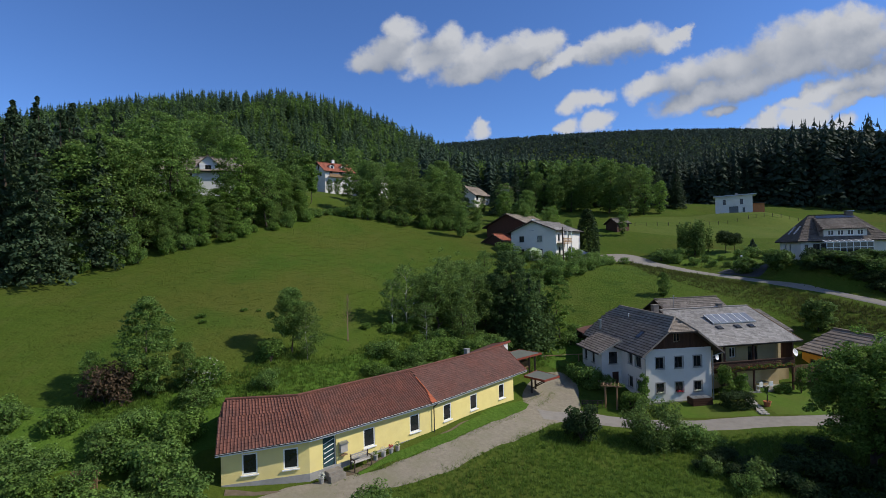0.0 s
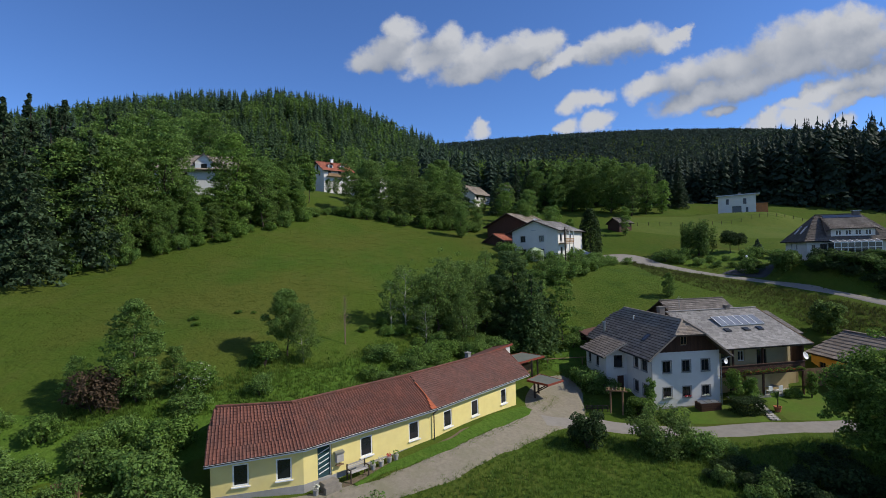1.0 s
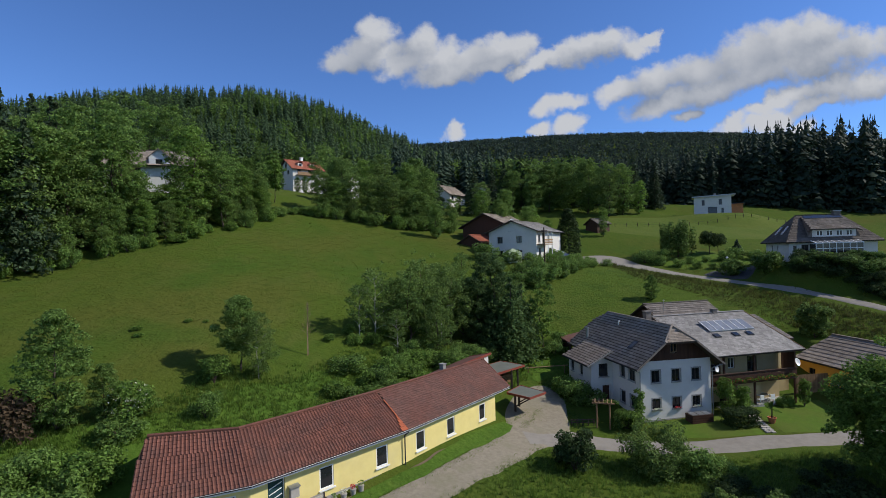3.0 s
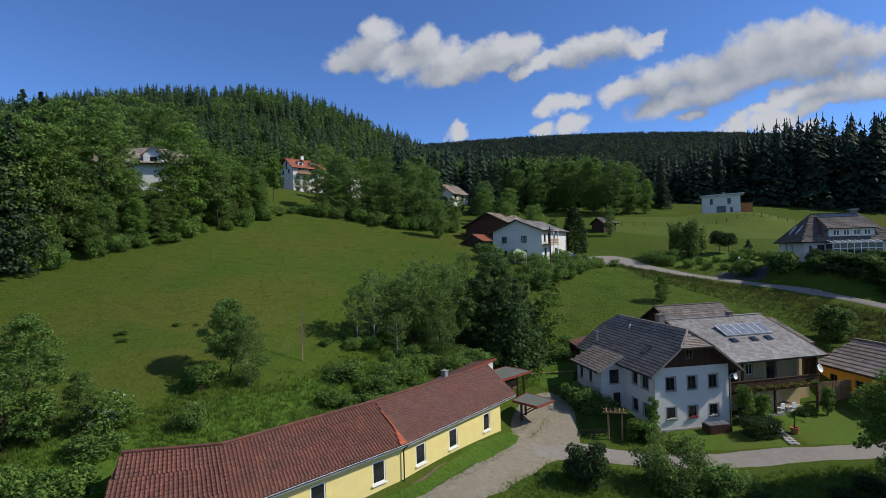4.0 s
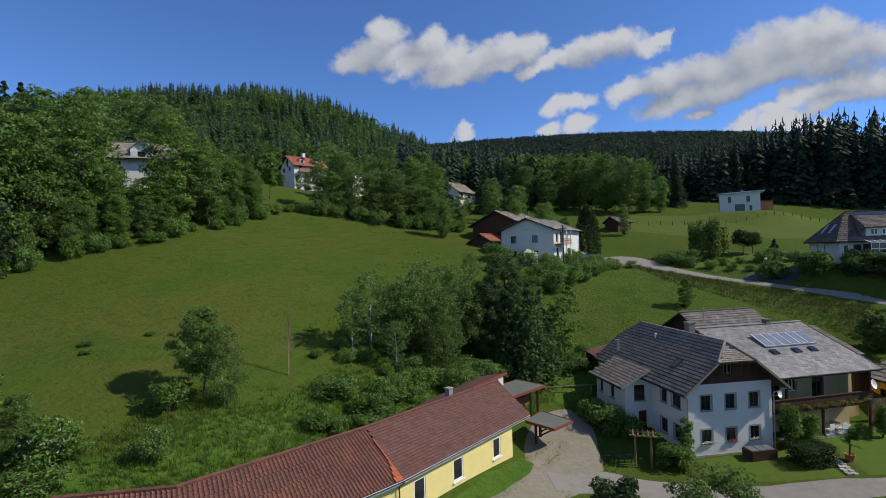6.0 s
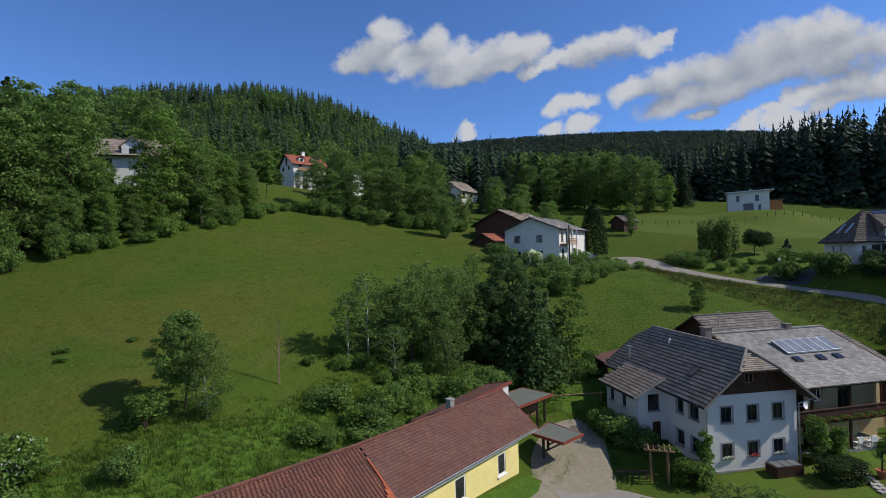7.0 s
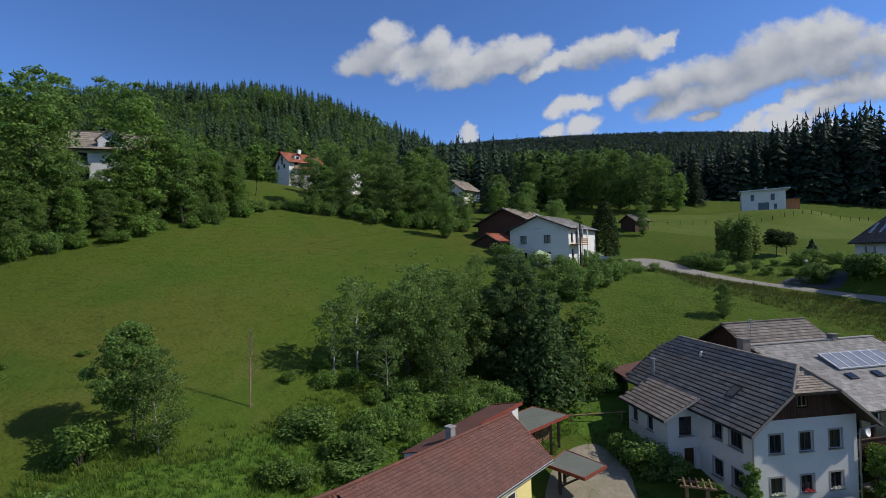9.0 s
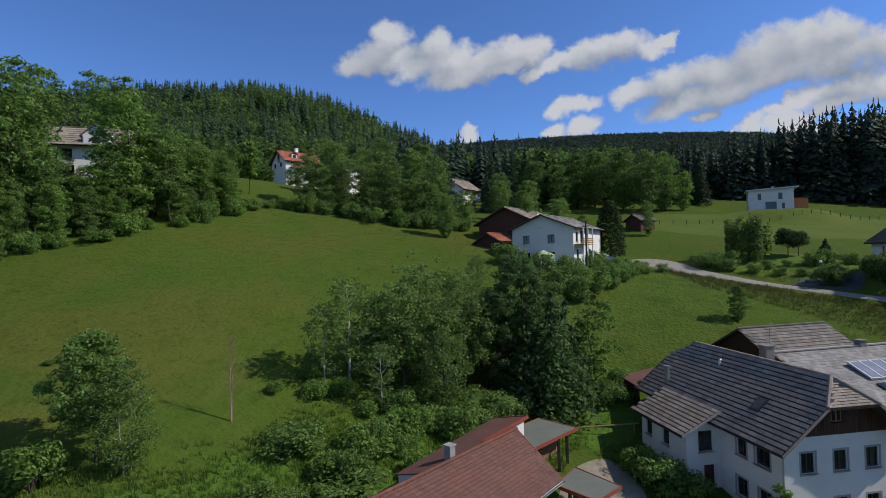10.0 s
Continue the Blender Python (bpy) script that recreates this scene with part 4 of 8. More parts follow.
# ---- the long yellow house ----
def put_wall(parent, a, b, z0, z1, holes, mat, thick=0.3, name="wall", top=None):
    """A wall from plan point a to b, outside on the right hand."""
    w = part(name, wall_with_holes(math.hypot(b[0] - a[0], b[1] - a[1]), z0, z1, thick, holes, top), mat, parent)
    w.matrix_basis = pose(a[0], a[1], 0, 0, 0, math.degrees(math.atan2(b[1] - a[1], b[0] - a[0])))
    return w


def yellow_house():
    t = thing("long_house", "long low yellow-rendered house with a red clay-tiled roof", "house")
    E = [(-14.5, 32.3, 4.12), (-8.95, 34.1, 4.36), (-0.88, 41.76, 4.41), (8.2, 52.6, 4.41)]
    R = [(-15.9, 36.3, 6.48), (-10.7, 37.2, 6.42), (-3.2, 44.1, 6.52), (6.1, 54.6, 6.52)]
    E[3], R[3] = lerp3(E[3], E[2], 0.03), lerp3(R[3], R[2], 0.03)
    B = [(2 * r[0] - e[0], 2 * r[1] - e[1], 4.3) for e, r in zip(E, R)]
    floor = [1.95, 1.95, 1.8, 1.6]
    # wall line, set back under the eave
    W = [lerp3(e, r, 0.13) for e, r in zip(E, R)]
    WB = [lerp3(b, r, 0.13) for b, r in zip(B, R)]
    W[0] = lerp3(W[0], W[1], 0.05)
    W[3] = lerp3(W[3], W[2], 0.14)
    WB[3] = lerp3(WB[3], WB[2], 0.08)
    holes = [
        [(1.25, 2.2, 2.42, 3.78), (3.8, 4.75, 2.42, 3.78)],
        [(1.0, 2.05, 1.95, 4.0), (4.3, 5.3, 2.42, 3.78), (8.6, 9.6, 2.42, 3.78)],
        [(1.3, 2.3, 2.42, 3.78), (4.9, 5.9, 2.42, 3.78), (9.3, 10.2, 2.42, 3.78)],
    ]
    for k in range(3):
        a, b = W[k], W[k + 1]
        if k == 1:
            b = W[2]
        w = put_wall(t, a, b, 1.95 if k < 2 else 1.75, 4.45, holes[k], YELLOW)
        for n, hole in enumerate(holes[k]):
            if k == 1 and n == 0:
                d = door(w, *hole, BLUE_PANE)
                for s in range(5):
                    part("glazing_bar", Shape().beam((hole[0] + 0.14, 0.14, 2.2 + s * 0.33), (hole[1] - 0.14, 0.14, 2.42 + s * 0.33), 0.03, 0.05), PAINT_WHITE, d)
            else:
                window(w, *hole, cross=False, curtain=(n == 1), surround=None, deep=0.03)
        pl = put_wall(t, a, b, -0.2, 1.95 if k < 2 else 1.75, [], CONCRETE, 0.34, "plinth")
        pl.location = Vector(pl.location) + pl.matrix_basis.to_3x3() @ Vector((0, -0.02, 0))
    put_wall(t, WB[1], WB[0], 0.5, 4.45, [], YELLOW)
    put_wall(t, WB[2], WB[1], 0.5, 4.45, [], YELLOW)
    put_wall(t, WB[3], WB[2], 0.5, 4.45, [], YELLOW)
    l0 = math.hypot(W[0][0] - WB[0][0], W[0][1] - WB[0][1])
    put_wall(t, WB[0], W[0], 0.3, 4.04, [], YELLOW, top=lambda x: 4.05 + min(1.0, min(x, l0 - x) * 0.5))
    l3 = math.hypot(W[3][0] - WB[3][0], W[3][1] - WB[3][1])
    put_wall(t, W[3], WB[3], 0.5, 5.4, [], YELLOW, top=lambda x: 4.4 + min(x, l3 - x) * 0.62)
    # roof plates, then tiles
    HF, HB, RH = lerp3(E[0], R[0], 0.55), lerp3(B[0], R[0], 0.55), lerp3(R[0], R[1], 0.07)
    deep = lambda *pts: [(p[0], p[1], p[2] - 0.09) for p in pts]
    part("roof", Shape().slab(deep(E[0], E[1], R[1], RH, HF), 0.08).slab(deep(B[1], B[0], HB, RH, R[1]), 0.08), DARK_TIMBER, t)
    for k in (1, 2):
        part("roof", Shape().slab(deep(E[k], E[k + 1], R[k + 1], R[k]), 0.08).slab(deep(B[k + 1], B[k], R[k], R[k + 1]), 0.08), DARK_TIMBER, t)
    verge = part("barge_board", Shape().beam((E[3][0], E[3][1], E[3][2] - 0.06), (R[3][0], R[3][1], R[3][2] - 0.06), 0.05, 0.2).beam((B[3][0], B[3][1], B[3][2] - 0.06), (R[3][0], R[3][1], R[3][2] - 0.06), 0.05, 0.2), RED_WOOD, t)
    hip = part("hip_end", Shape().slab([RH, HB, HF], 0.1), DARK_TIMBER, t)
    roof_tiles(hip, HB, HF, RH, RH, RED_TILE, 0.235, 6, "flat", near=40, step=0.02)
    for k in range(3):
        g0, g1 = Vector(E[k]), Vector(E[k + 1])
        side = (g1 - g0).cross(Vector((0, 0, 1))).normalized()
        gutter(t, g0 + side * 0.08, g1 + side * 0.08)
        part("fascia", Shape().beam(g0 + side * 0.015 - Vector((0, 0, 0.09)), g1 + side * 0.015 - Vector((0, 0, 0.09)), 0.03, 0.16), PAINT_WHITE, t)
    for a, b in ((E[2], W[2]),):
        s = Shape().tube((a[0] + 0.1, a[1] - 0.05, 4.3), (b[0] + 0.1, b[1] - 0.12, 4.0), 0.045).tube((b[0] + 0.1, b[1] - 0.12, 4.0), (b[0] + 0.1, b[1] - 0.12, 1.3), 0.045)
        part("downpipe", s, DARK_METAL, t)
    ridge_line = Shape()
    for k in range(3):
        a, b = Vector(R[k] if k else RH), Vector(R[k + 1])
        m = max(2, int((b - a).length / 0.38))
        for i in range(m):
            ridge_line.tube(a.lerp(b, i / m) + Vector((0, 0, 0.02)), a.lerp(b, (i + 1.06) / m) + Vector((0, 0, 0.035)), 0.12, 0.10, 7)
    part("ridge_tiles", ridge_line, RED_TILE, t)["kind"] = "stuff"
    part("chimney", Shape().box(-0.2, 0.2, -0.2, 0.2, 5.0, 6.85).box(-0.25, 0.25, -0.25, 0.25, 6.85, 6.92), CONCRETE, t).matrix_basis = pose(1.95, 51.1, 0, 0, 0, 48)
    bright = lambda rn, k, s: ORANGE_TILE if (k > 0.93 and rn.random() < 0.8) else RED_TILE
    for k, (m, wd, rows) in enumerate(((RED_TILE, 0.215, 17), (RED_TILE, 0.215, 17), (RUST_TILE, 0.22, 19))):
        part_k = part("roof_field", Shape().beam(Vector(E[k]) + Vector((0, 0, 0.01)), Vector(E[k + 1]) + Vector((0, 0, 0.01)), 0.04, 0.04), DARK_TIMBER, t)
        roof_tiles(part_k, E[k], E[k + 1], R[k], R[k + 1], m, wd, rows, "wave" if k < 2 else "flat", near=300, lift=0.035 if k < 2 else 0.03, step=0.022, skip=(lambda kk, ss: ss > 0.55 and kk < 0.07 * (ss - 0.55) / 0.45) if k == 0 else None)
        if k == 0:
            continue
        part("back_field", Shape().slab([(B[k + 1][0], B[k + 1][1], B[k + 1][2] + 0.06), (B[k][0], B[k][1], B[k][2] + 0.06), (R[k][0], R[k][1], R[k][2] + 0.05), (R[k + 1][0], R[k + 1][1], R[k + 1][2] + 0.05)], 0.04), m, t)
    # bright replacement tiles along the joint of the two roofs
    ja, jb = Vector(E[2]), Vector(R[2])
    jd = (Vector(E[1]) - ja).normalized()
    jn = (Vector(E[1]) - ja).cross(jb - ja).normalized()
    jn = jn if jn.z > 0 else -jn
    for i in range(12):
        s0, s1 = i / 12, (i + 1.1) / 12
        if i > 8:
            continue
        wd = 0.46 - 0.12 * i if i < 4 else 0.04
        p, q = ja.lerp(jb, s0) + jn * 0.10, ja.lerp(jb, min(1, s1)) + jn * 0.075
        part("joint_tile", Shape().slab([p + jd * wd, p - jd * 0.06, q - jd * 0.06, q + jd * wd], 0.03), ORANGE_TILE if i < 9 else RED_TILE, t)
    # raised rear roof at the far end
    d = (Vector(R[3]) - Vector(R[2])).normalized()
    n = Vector((-d.y, d.x, 0))
    up = Vector((0, 0, 1))
    p0, p1 = Vector(R[2]).lerp(Vector(R[3]), 0.5) + n * 0.7 - up * 0.42, Vector(R[3]) + d * 1.75 + n * 0.3 + up * 0.26
    top = [p0, p1, p1 + n * 2.6 - up * 0.62, p0 + n * 2.2 - up * 0.62]
    part("rear_roof", Shape().slab(top, 0.08), RUST_TILE, t, "dull brown raised rear roof")
    part("rear_fascia", Shape().beam(p0.lerp(p1, 0.5) - up * 0.06, p1 - up * 0.06, 0.06, 0.2), RED_WOOD, t)
    part("rear_fascia", Shape().beam(p1 - up * 0.06, top[2] - up * 0.06, 0.06, 0.2), RED_WOOD, t)
    q0, q1 = p0 + n * 0.25 - up * 0.1, p1 - d * 0.3 + n * 0.12 - up * 0.1
    part("rear_wall", Shape().slab([q0, q1, q1 + n * 2.1 - up * 0.5, q0 + n * 1.7 - up * 0.5], 3.2), WHITE, t)
    return t, E, R


house_y, Y_E, Y_R = yellow_house()


# ---- the white farmhouse ----
PHI = 8.5


def white_house():
    t = thing("farmhouse", "white two-storey farmhouse with grey tiled half-hipped roof", "house", (19.93, 52.6, 0), PHI)
    Wd, Ln = 7.2, 13.2
    ez, rz, o, mid = 5.6, 9.12, 0.85, 3.6
    slope = (rz - ez) / (mid + o)
    top_at = lambda x: ez + (min(x, Wd - x) + o) * slope - 0.12
    ups = [(1.13, 2.0, 4.08, 5.2), (3.2, 4.05, 4.08, 5.2), (5.25, 6.1, 4.08, 5.2)]
    lows = [(1.13, 2.0, 1.62, 2.62), (3.2, 4.05, 1.62, 2.62), (5.25, 6.1, 1.62, 2.62)]
    w = put_wall(t, (0, 0), (Wd, 0), 0.75, 6.15, ups + lows, WHITE, 0.4, "front_wall")
    for n, hole in enumerate(ups + lows):
        window(w, *hole, frame_mat=FRAME_DARK, curtain=False, surround=CONCRETE)
        if n >= 3:
            fl = leaf_cloud(n, [(hole[0] + 0.2 + 0.16 * i, -0.1, hole[2] + 0.1, 0.11) for i in range(4)], 30, 0.05)
            part("flower_box", fl, RED_FLOWER if n == 4 else BLOSSOM, w)
    put_wall(t, (0, -0.06), (Wd, -0.06), -0.6, 0.75, [], CONCRETE, 0.4, "plinth")
    g = put_wall(t, (0, 0.02), (Wd, 0.02), 6.15, 6.3, [(3.1, 3.8, 6.75, 7.65)], DARK_WOOD, 0.3, "gable", top=lambda x: max(6.16, min(top_at(x), 8.0)))
    for i in range(36):
        x0 = i * 0.2
        xm = x0 + 0.1
        zt = max(6.2, min(top_at(xm), 8.0))
        if 3.0 < xm < 3.9:
            part("board", Shape().box(x0 + 0.008, x0 + 0.19, -0.045, -0.01, 6.08, 6.7), DARK_WOOD, g)
            part("board", Shape().box(x0 + 0.008, x0 + 0.19, -0.045, -0.01, 7.7, zt), DARK_WOOD, g)
        else:
            part("board", Shape().box(x0 + 0.008, x0 + 0.19, -0.045, -0.01, 6.08, zt), DARK_WOOD, g)
    window(g, 3.1, 3.8, 6.75, 7.65, frame_mat=WOOD, deep=0.02, sill=False)
    # left long wall, seen in shade: from the front corner backwards
    lh = [(0.9, 2.0, 4.05, 5.15), (2.7, 3.5, 4.05, 5.15), (0.9, 1.8, 1.6, 2.7), (2.7, 3.6, 1.6, 2.7)]
    lh = [(Ln - b, Ln - a, c, d) for a, b, c, d in lh]
    wl = put_wall(t, (0, Ln), (0, 0.4), -0.4, 6.05, lh, WHITE, 0.4, "side_wall")
    for hole in lh:
        window(wl, *hole, frame_mat=FRAME_DARK, surround=CONCRETE)
    put_wall(t, (Wd, 0.4), (Wd, Ln), -0.4, 6.05, [], WHITE, 0.4, "side_wall")
    put_wall(t, (Wd - 0.4, Ln), (0.4, Ln), -0.4, 6.0, [], WHITE, 0.4, "back_wall", top=lambda x: min(top_at(x + 0.4), 8.0))
    # roof: main slopes with half hips
    f0, f1, hz = -0.95, Ln + 0.6, 7.85
    hip_x = (rz - hz) / slope
    a, b = (-o, f0, ez), (-o, f1, ez)
    c, d = (Wd + o, f0, ez), (Wd + o, f1, ez)
    r0, r1 = (mid, f0 + 1.35, rz), (mid, f1 - 1.35, rz)
    hl0, hr0 = (mid - hip_x, f0, hz), (mid + hip_x, f0, hz)
    hl1, hr1 = (mid - hip_x, f1, hz), (mid + hip_x, f1, hz)
    part("roof", Shape().slab([b, a, hl0, r0, r1, hl1], 0.14).slab([c, d, hr1, r1, r0, hr0], 0.14).slab([hl0, hr0, r0], 0.14).slab([hr1, hl1, r1], 0.14), DARK_TIMBER, t)
    # left slope tiles; the courses stop at the hips
    def off(k, s):
        z = ez + s * (rz - ez)
        cut = max(0.0, (z - hz) / (rz - hz)) * 1.35
        y = f1 + (f0 - f1) * k
        return y < f0 + cut - 0.05 or y > f1 - cut + 0.05

    part_l = part("left_slope", Shape().beam(a, b, 0.03, 0.03), DARK_TIMBER, t)
    # open gaps over dark timber stand in for the courses' shadow lines
    roof_tiles(part_l, b, a, (mid, f1, rz), (mid, f0, rz), SLATE, 0.62, 17, "flat", near=300, skip=off, step=0.03, lift=0.05, overlap=0.72, flush=True)
    part_r = part("right_slope", Shape().beam(c, d, 0.03, 0.03), DARK_TIMBER, t)
    roof_tiles(part_r, c, d, (mid, f0, rz), (mid, f1, rz), GREY_TILE, 0.5, 17, "flat", near=0, skip=lambda k, s: off(1 - k, s))
    hp = part("front_hip", Shape().beam(hl0, hr0, 0.04, 0.1), DARK_TIMBER, t)
    roof_tiles(hp, hl0, hr0, (mid - 0.05, r0[1], rz), (mid + 0.05, r0[1], rz), SLATE, 0.3, 11, "flat", near=60, step=0.02)
    rt = Shape()
    for p, q in ((r0, r1), (r0, hl0), (r0, hr0)):
        p, q = Vector(p), Vector(q)
        m = int((q - p).length / 0.4)
        for i in range(m):
            rt.tube(p.lerp(q, i / m) + Vector((0, 0, 0.03)), p.lerp(q, (i + 1.05) / m) + Vector((0, 0, 0.045)), 0.13, 0.11, 7)
    part("ridge_tiles", rt, SLATE, t)["kind"] = "stuff"
    for p, q in ((a, hl0), (c, hr0)):
        part("barge_board", Shape().beam(Vector(p) + Vector((0, -0.04, -0.05)), Vector(q) + Vector((0, -0.04, -0.03)), 0.05, 0.16), BARGE, t)
    gutter(t, (-o - 0.08, f0, ez - 0.02), (-o - 0.08, 5.0, ez - 0.02))
    part("downpipe", Shape().tube((-o - 0.05, -0.2, ez - 0.08), (-0.08, -0.12, ez - 0.45), 0.05).tube((-0.08, -0.12, ez - 0.45), (-0.08, -0.12, 0.3), 0.05), METAL, t)
    part("downpipe", Shape().tube((Wd + o, f0 + 0.2, ez - 0.02), (Wd + 0.08, -0.12, ez - 0.5), 0.05).tube((Wd + 0.08, -0.12, ez - 0.5), (Wd + 0.08, -0.12, 0.3), 0.05), METAL, t)
    dish = part("satellite_dish", Shape().lathe((0, 0, 0), [(0.02, -0.08), (0.2, -0.05), (0.38, 0.04), (0.40, 0.05), (0.36, 0.05), (0.2, -0.03), (0.02, -0.06)], 16), PAINT_WHITE, t)
    dish.matrix_basis = pose(Wd + 0.42, -0.3, 5.0, 75, 0, 20) @ Matrix.Scale(0.75, 4)
    part("dish_arm", Shape().tube((Wd, 0.1, 4.8), (Wd + 0.42, -0.25, 4.85), 0.025), METAL, t)
    ch = part("chimney", Shape().box(4.72, 5.35, 6.4, 7.03, 7.0, 9.72).box(4.66, 5.41, 6.34, 7.09, 9.72, 9.8), CHIMNEY, t)
    part("flue", Shape().tube((0.4, 11.2, 6.0), (0.4, 11.2, 7.6), 0.17).tube((0.4, 11.2, 7.62), (0.4, 11.2, 7.75), 0.24), METAL, t)
    part("vent_pipe", Shape().tube((2.55, 8.2, 8.0), (2.55, 8.2, 8.6), 0.07).tube((2.55, 8.2, 8.6), (2.55, 8.05, 8.7), 0.07), PAINT_WHITE, t)
    sl = part("roof_window", Shape().slab([(0.55, 3.1, 6.86), (0.55, 2.35, 6.86), (1.35, 2.35, 7.49), (1.35, 3.1, 7.49)], 0.1), DARK_METAL, t)
    part("pane", Shape().slab([(0.62, 3.03, 6.935), (0.62, 2.42, 6.935), (1.28, 2.42, 7.455), (1.28, 3.03, 7.455)], 0.02), GLASS, sl)
    # stair annexe on the left side, with a catslide roof
    ax, y0, y1 = -2.35, 5.0, 10.2
    ah = [(0.55, 1.3, 3.5, 4.6), (2.6, 3.35, 3.5, 4.6)]
    wa = put_wall(t, (ax, y1), (ax, y0), -0.4, 5.0, ah, WHITE, 0.3, "annexe_wall")
    for hole in ah:
        window(wa, *hole, frame_mat=FRAME_DARK)
    fh = [(0.55, 1.55, 3.7, 5.0), (0.9, 1.75, 0.75, 2.85)]
    wf = put_wall(t, (ax + 0.3, y0), (0, y0), -0.4, 5.2, fh, WHITE, 0.3, "annexe_front", top=lambda x: 5.05 + x * 0.5)
    window(wf, *fh[0], frame_mat=FRAME_DARK, cross=False)
    door(wf, *fh[1], DARK_WOOD)
    put_wall(t, (0, y1), (ax + 0.3, y1), -0.4, 5.0, [], WHITE, 0.3, "annexe_back")
    e0, e1 = (ax - 0.55, y1 + 0.5, 4.95), (ax - 0.55, y0 - 0.45, 4.95)
    q0, q1 = (-0.2, y1 + 0.5, 6.32), (-0.2, y0 - 0.45, 6.32)
    ar = part("annexe_roof", Shape().slab([e0, e1, q1, q0], 0.13), DARK_TIMBER, t)
    # here too dark timber in the gaps takes the place of shadow lines
    roof_tiles(ar, e0, e1, q0, q1, SLATE, 0.62, 9, "flat", near=100, step=0.03, lift=0.05, overlap=0.72, flush=True)
    part("annexe_verge", Shape().beam(Vector(e1) + Vector((0, -0.03, -0.03)), Vector(q1) + Vector((0, -0.03, -0.03)), 0.05, 0.14), CONCRETE, t)
    gutter(t, (ax - 0.63, y0 - 0.45, 4.93), (ax - 0.63, y1 + 0.5, 4.93))
    return t


white_house()


def wing():
    """The cream wing with balcony, joined to the right of the farmhouse."""
    t = thing("farmhouse_wing", "cream farmhouse wing with grey shingle roof, wooden balcony and solar panels", "house", (27.6, 54.0, 0), 12.0)
    L, D, ez, rz, mid = 10.75, 12.6, 6.0, 9.0, 7.5
    hl = [(1.1, 2.2, 3.35, 5.3), (3.1, 3.9, 4.2, 5.3), (5.4, 6.6, 3.35, 5.3)]
    lo = [(2.0, 2.9, 1.0, 3.0), (5.0, 6.2, 1.5, 2.7)]
    w = put_wall(t, (0.3, 2.0), (L - 1.2, 2.0), -0.3, 6.1, hl + lo, CREAM, 0.4, "front_wall")
    for n, hole in enumerate(hl + lo):
        window(w, *hole, frame_mat=FRAME_DARK if n != 1 else PAINT_WHITE, sill=False)
    sl = (rz - ez) / mid
    put_wall(t, (L - 1.2, 2.4), (L - 1.2, D - 1), -0.3, 6.4, [], CREAM, 0.4, "side_wall", top=lambda x: ez + min(x + 2.4, 15 - x - 2.4) * sl - 0.15)
    put_wall(t, (L - 1.6, D - 1), (0.3, D - 1), -0.3, 6.1, [], CREAM, 0.4, "back_wall")
    for x in (1.5, 5.0, L - 0.9):
        part("post", Shape().box(x - 0.09, x + 0.09, 0.35, 0.53, 0.3, 6.0, 0.02), DARK_WOOD, t)
    part("ground_floor_front", wall_with_holes(2.9, 0.2, 3.0, 0.2, []), CREAM, t).matrix_basis = pose(3.4, 1.0, 0)
    bal = part("balcony", Shape().box(-0.2, L - 0.8, 0.3, 2.0, 3.1, 3.25), DARK_WOOD, t)
    for z in (3.45, 3.65, 3.85, 4.05):
        part("balcony_board", Shape().box(-0.2, L - 0.8, 0.26, 0.30, z - 0.09, z + 0.08), DARK_WOOD, bal)
    part("handrail", Shape().box(-0.25, L - 0.75, 0.2, 0.36, 4.15, 4.22, 0.01), DARK_WOOD, bal)
    part("balcony_planting", leaf_cloud(5, [(x, 0.12, 3.5 + 0.1 * math.sin(x * 5), 0.2) for x in np.arange(2.0, L - 0.9, 0.22)], 26, 0.075), LEAF_LIGHT, bal)
    part("balcony_blossom", leaf_cloud(6, [(x, 0.0, 3.5 + 0.1 * math.sin(x * 5), 0.15) for x in np.arange(2.0, L - 0.9, 0.33)], 9, 0.06), RED_FLOWER, bal)
    # end screen added to keep the sun off the wall behind the balcony
    screen = part("balcony_screen", Shape().box(L - 0.86, L - 0.8, 0.35, 0.45, 3.25, 5.95).box(L - 0.86, L - 0.8, 1.85, 1.98, 3.25, 5.95), DARK_WOOD, t, "boarded timber end screen added to block the sun")
    for k in range(11):
        part("screen_board", Shape().box(L - 0.84, L - 0.81, 0.46 + 0.125 * k, 0.575 + 0.125 * k, 3.3, 5.95), DARK_WOOD, screen)
    a, b, r0, r1 = (-1.2, 0, ez), (L, 0, ez), (-1.2, mid, rz), (L - 0.1, mid, rz)
    c, d = (-1.2, D, rz - (D - mid) * sl), (L, D, rz - (D - mid) * sl)
    part("roof", Shape().slab([a, b, r1, r0], 0.16).slab([d, c, r0, r1], 0.16), DARK_TIMBER, t)
    fr = part("front_slope", Shape().beam(a, b, 0.03, 0.03), DARK_TIMBER, t)
    roof_tiles(fr, a, b, r0, r1, GREY_TILE, 0.4, 27, "flat", near=300, step=0.006, lift=0.012)
    part("back_courses", Shape().slab([(d[0], d[1], d[2] + 0.06), (c[0], c[1], c[2] + 0.06), (r0[0], r0[1], r0[2] + 0.05), (r1[0], r1[1], r1[2] + 0.05)], 0.04), GREY_TILE, t)
    part("ridge_cap", Shape().beam(Vector(r0) + Vector((0, 0, 0.07)), Vector(r1) + Vector((0, 0, 0.07)), 0.3, 0.08), GREY_TILE, t)
    part("barge_board", Shape().beam(Vector(b) + Vector((0.03, 0, -0.06)), Vector(r1) + Vector((0.03, 0, -0.06)), 0.05, 0.24), WOOD, t)
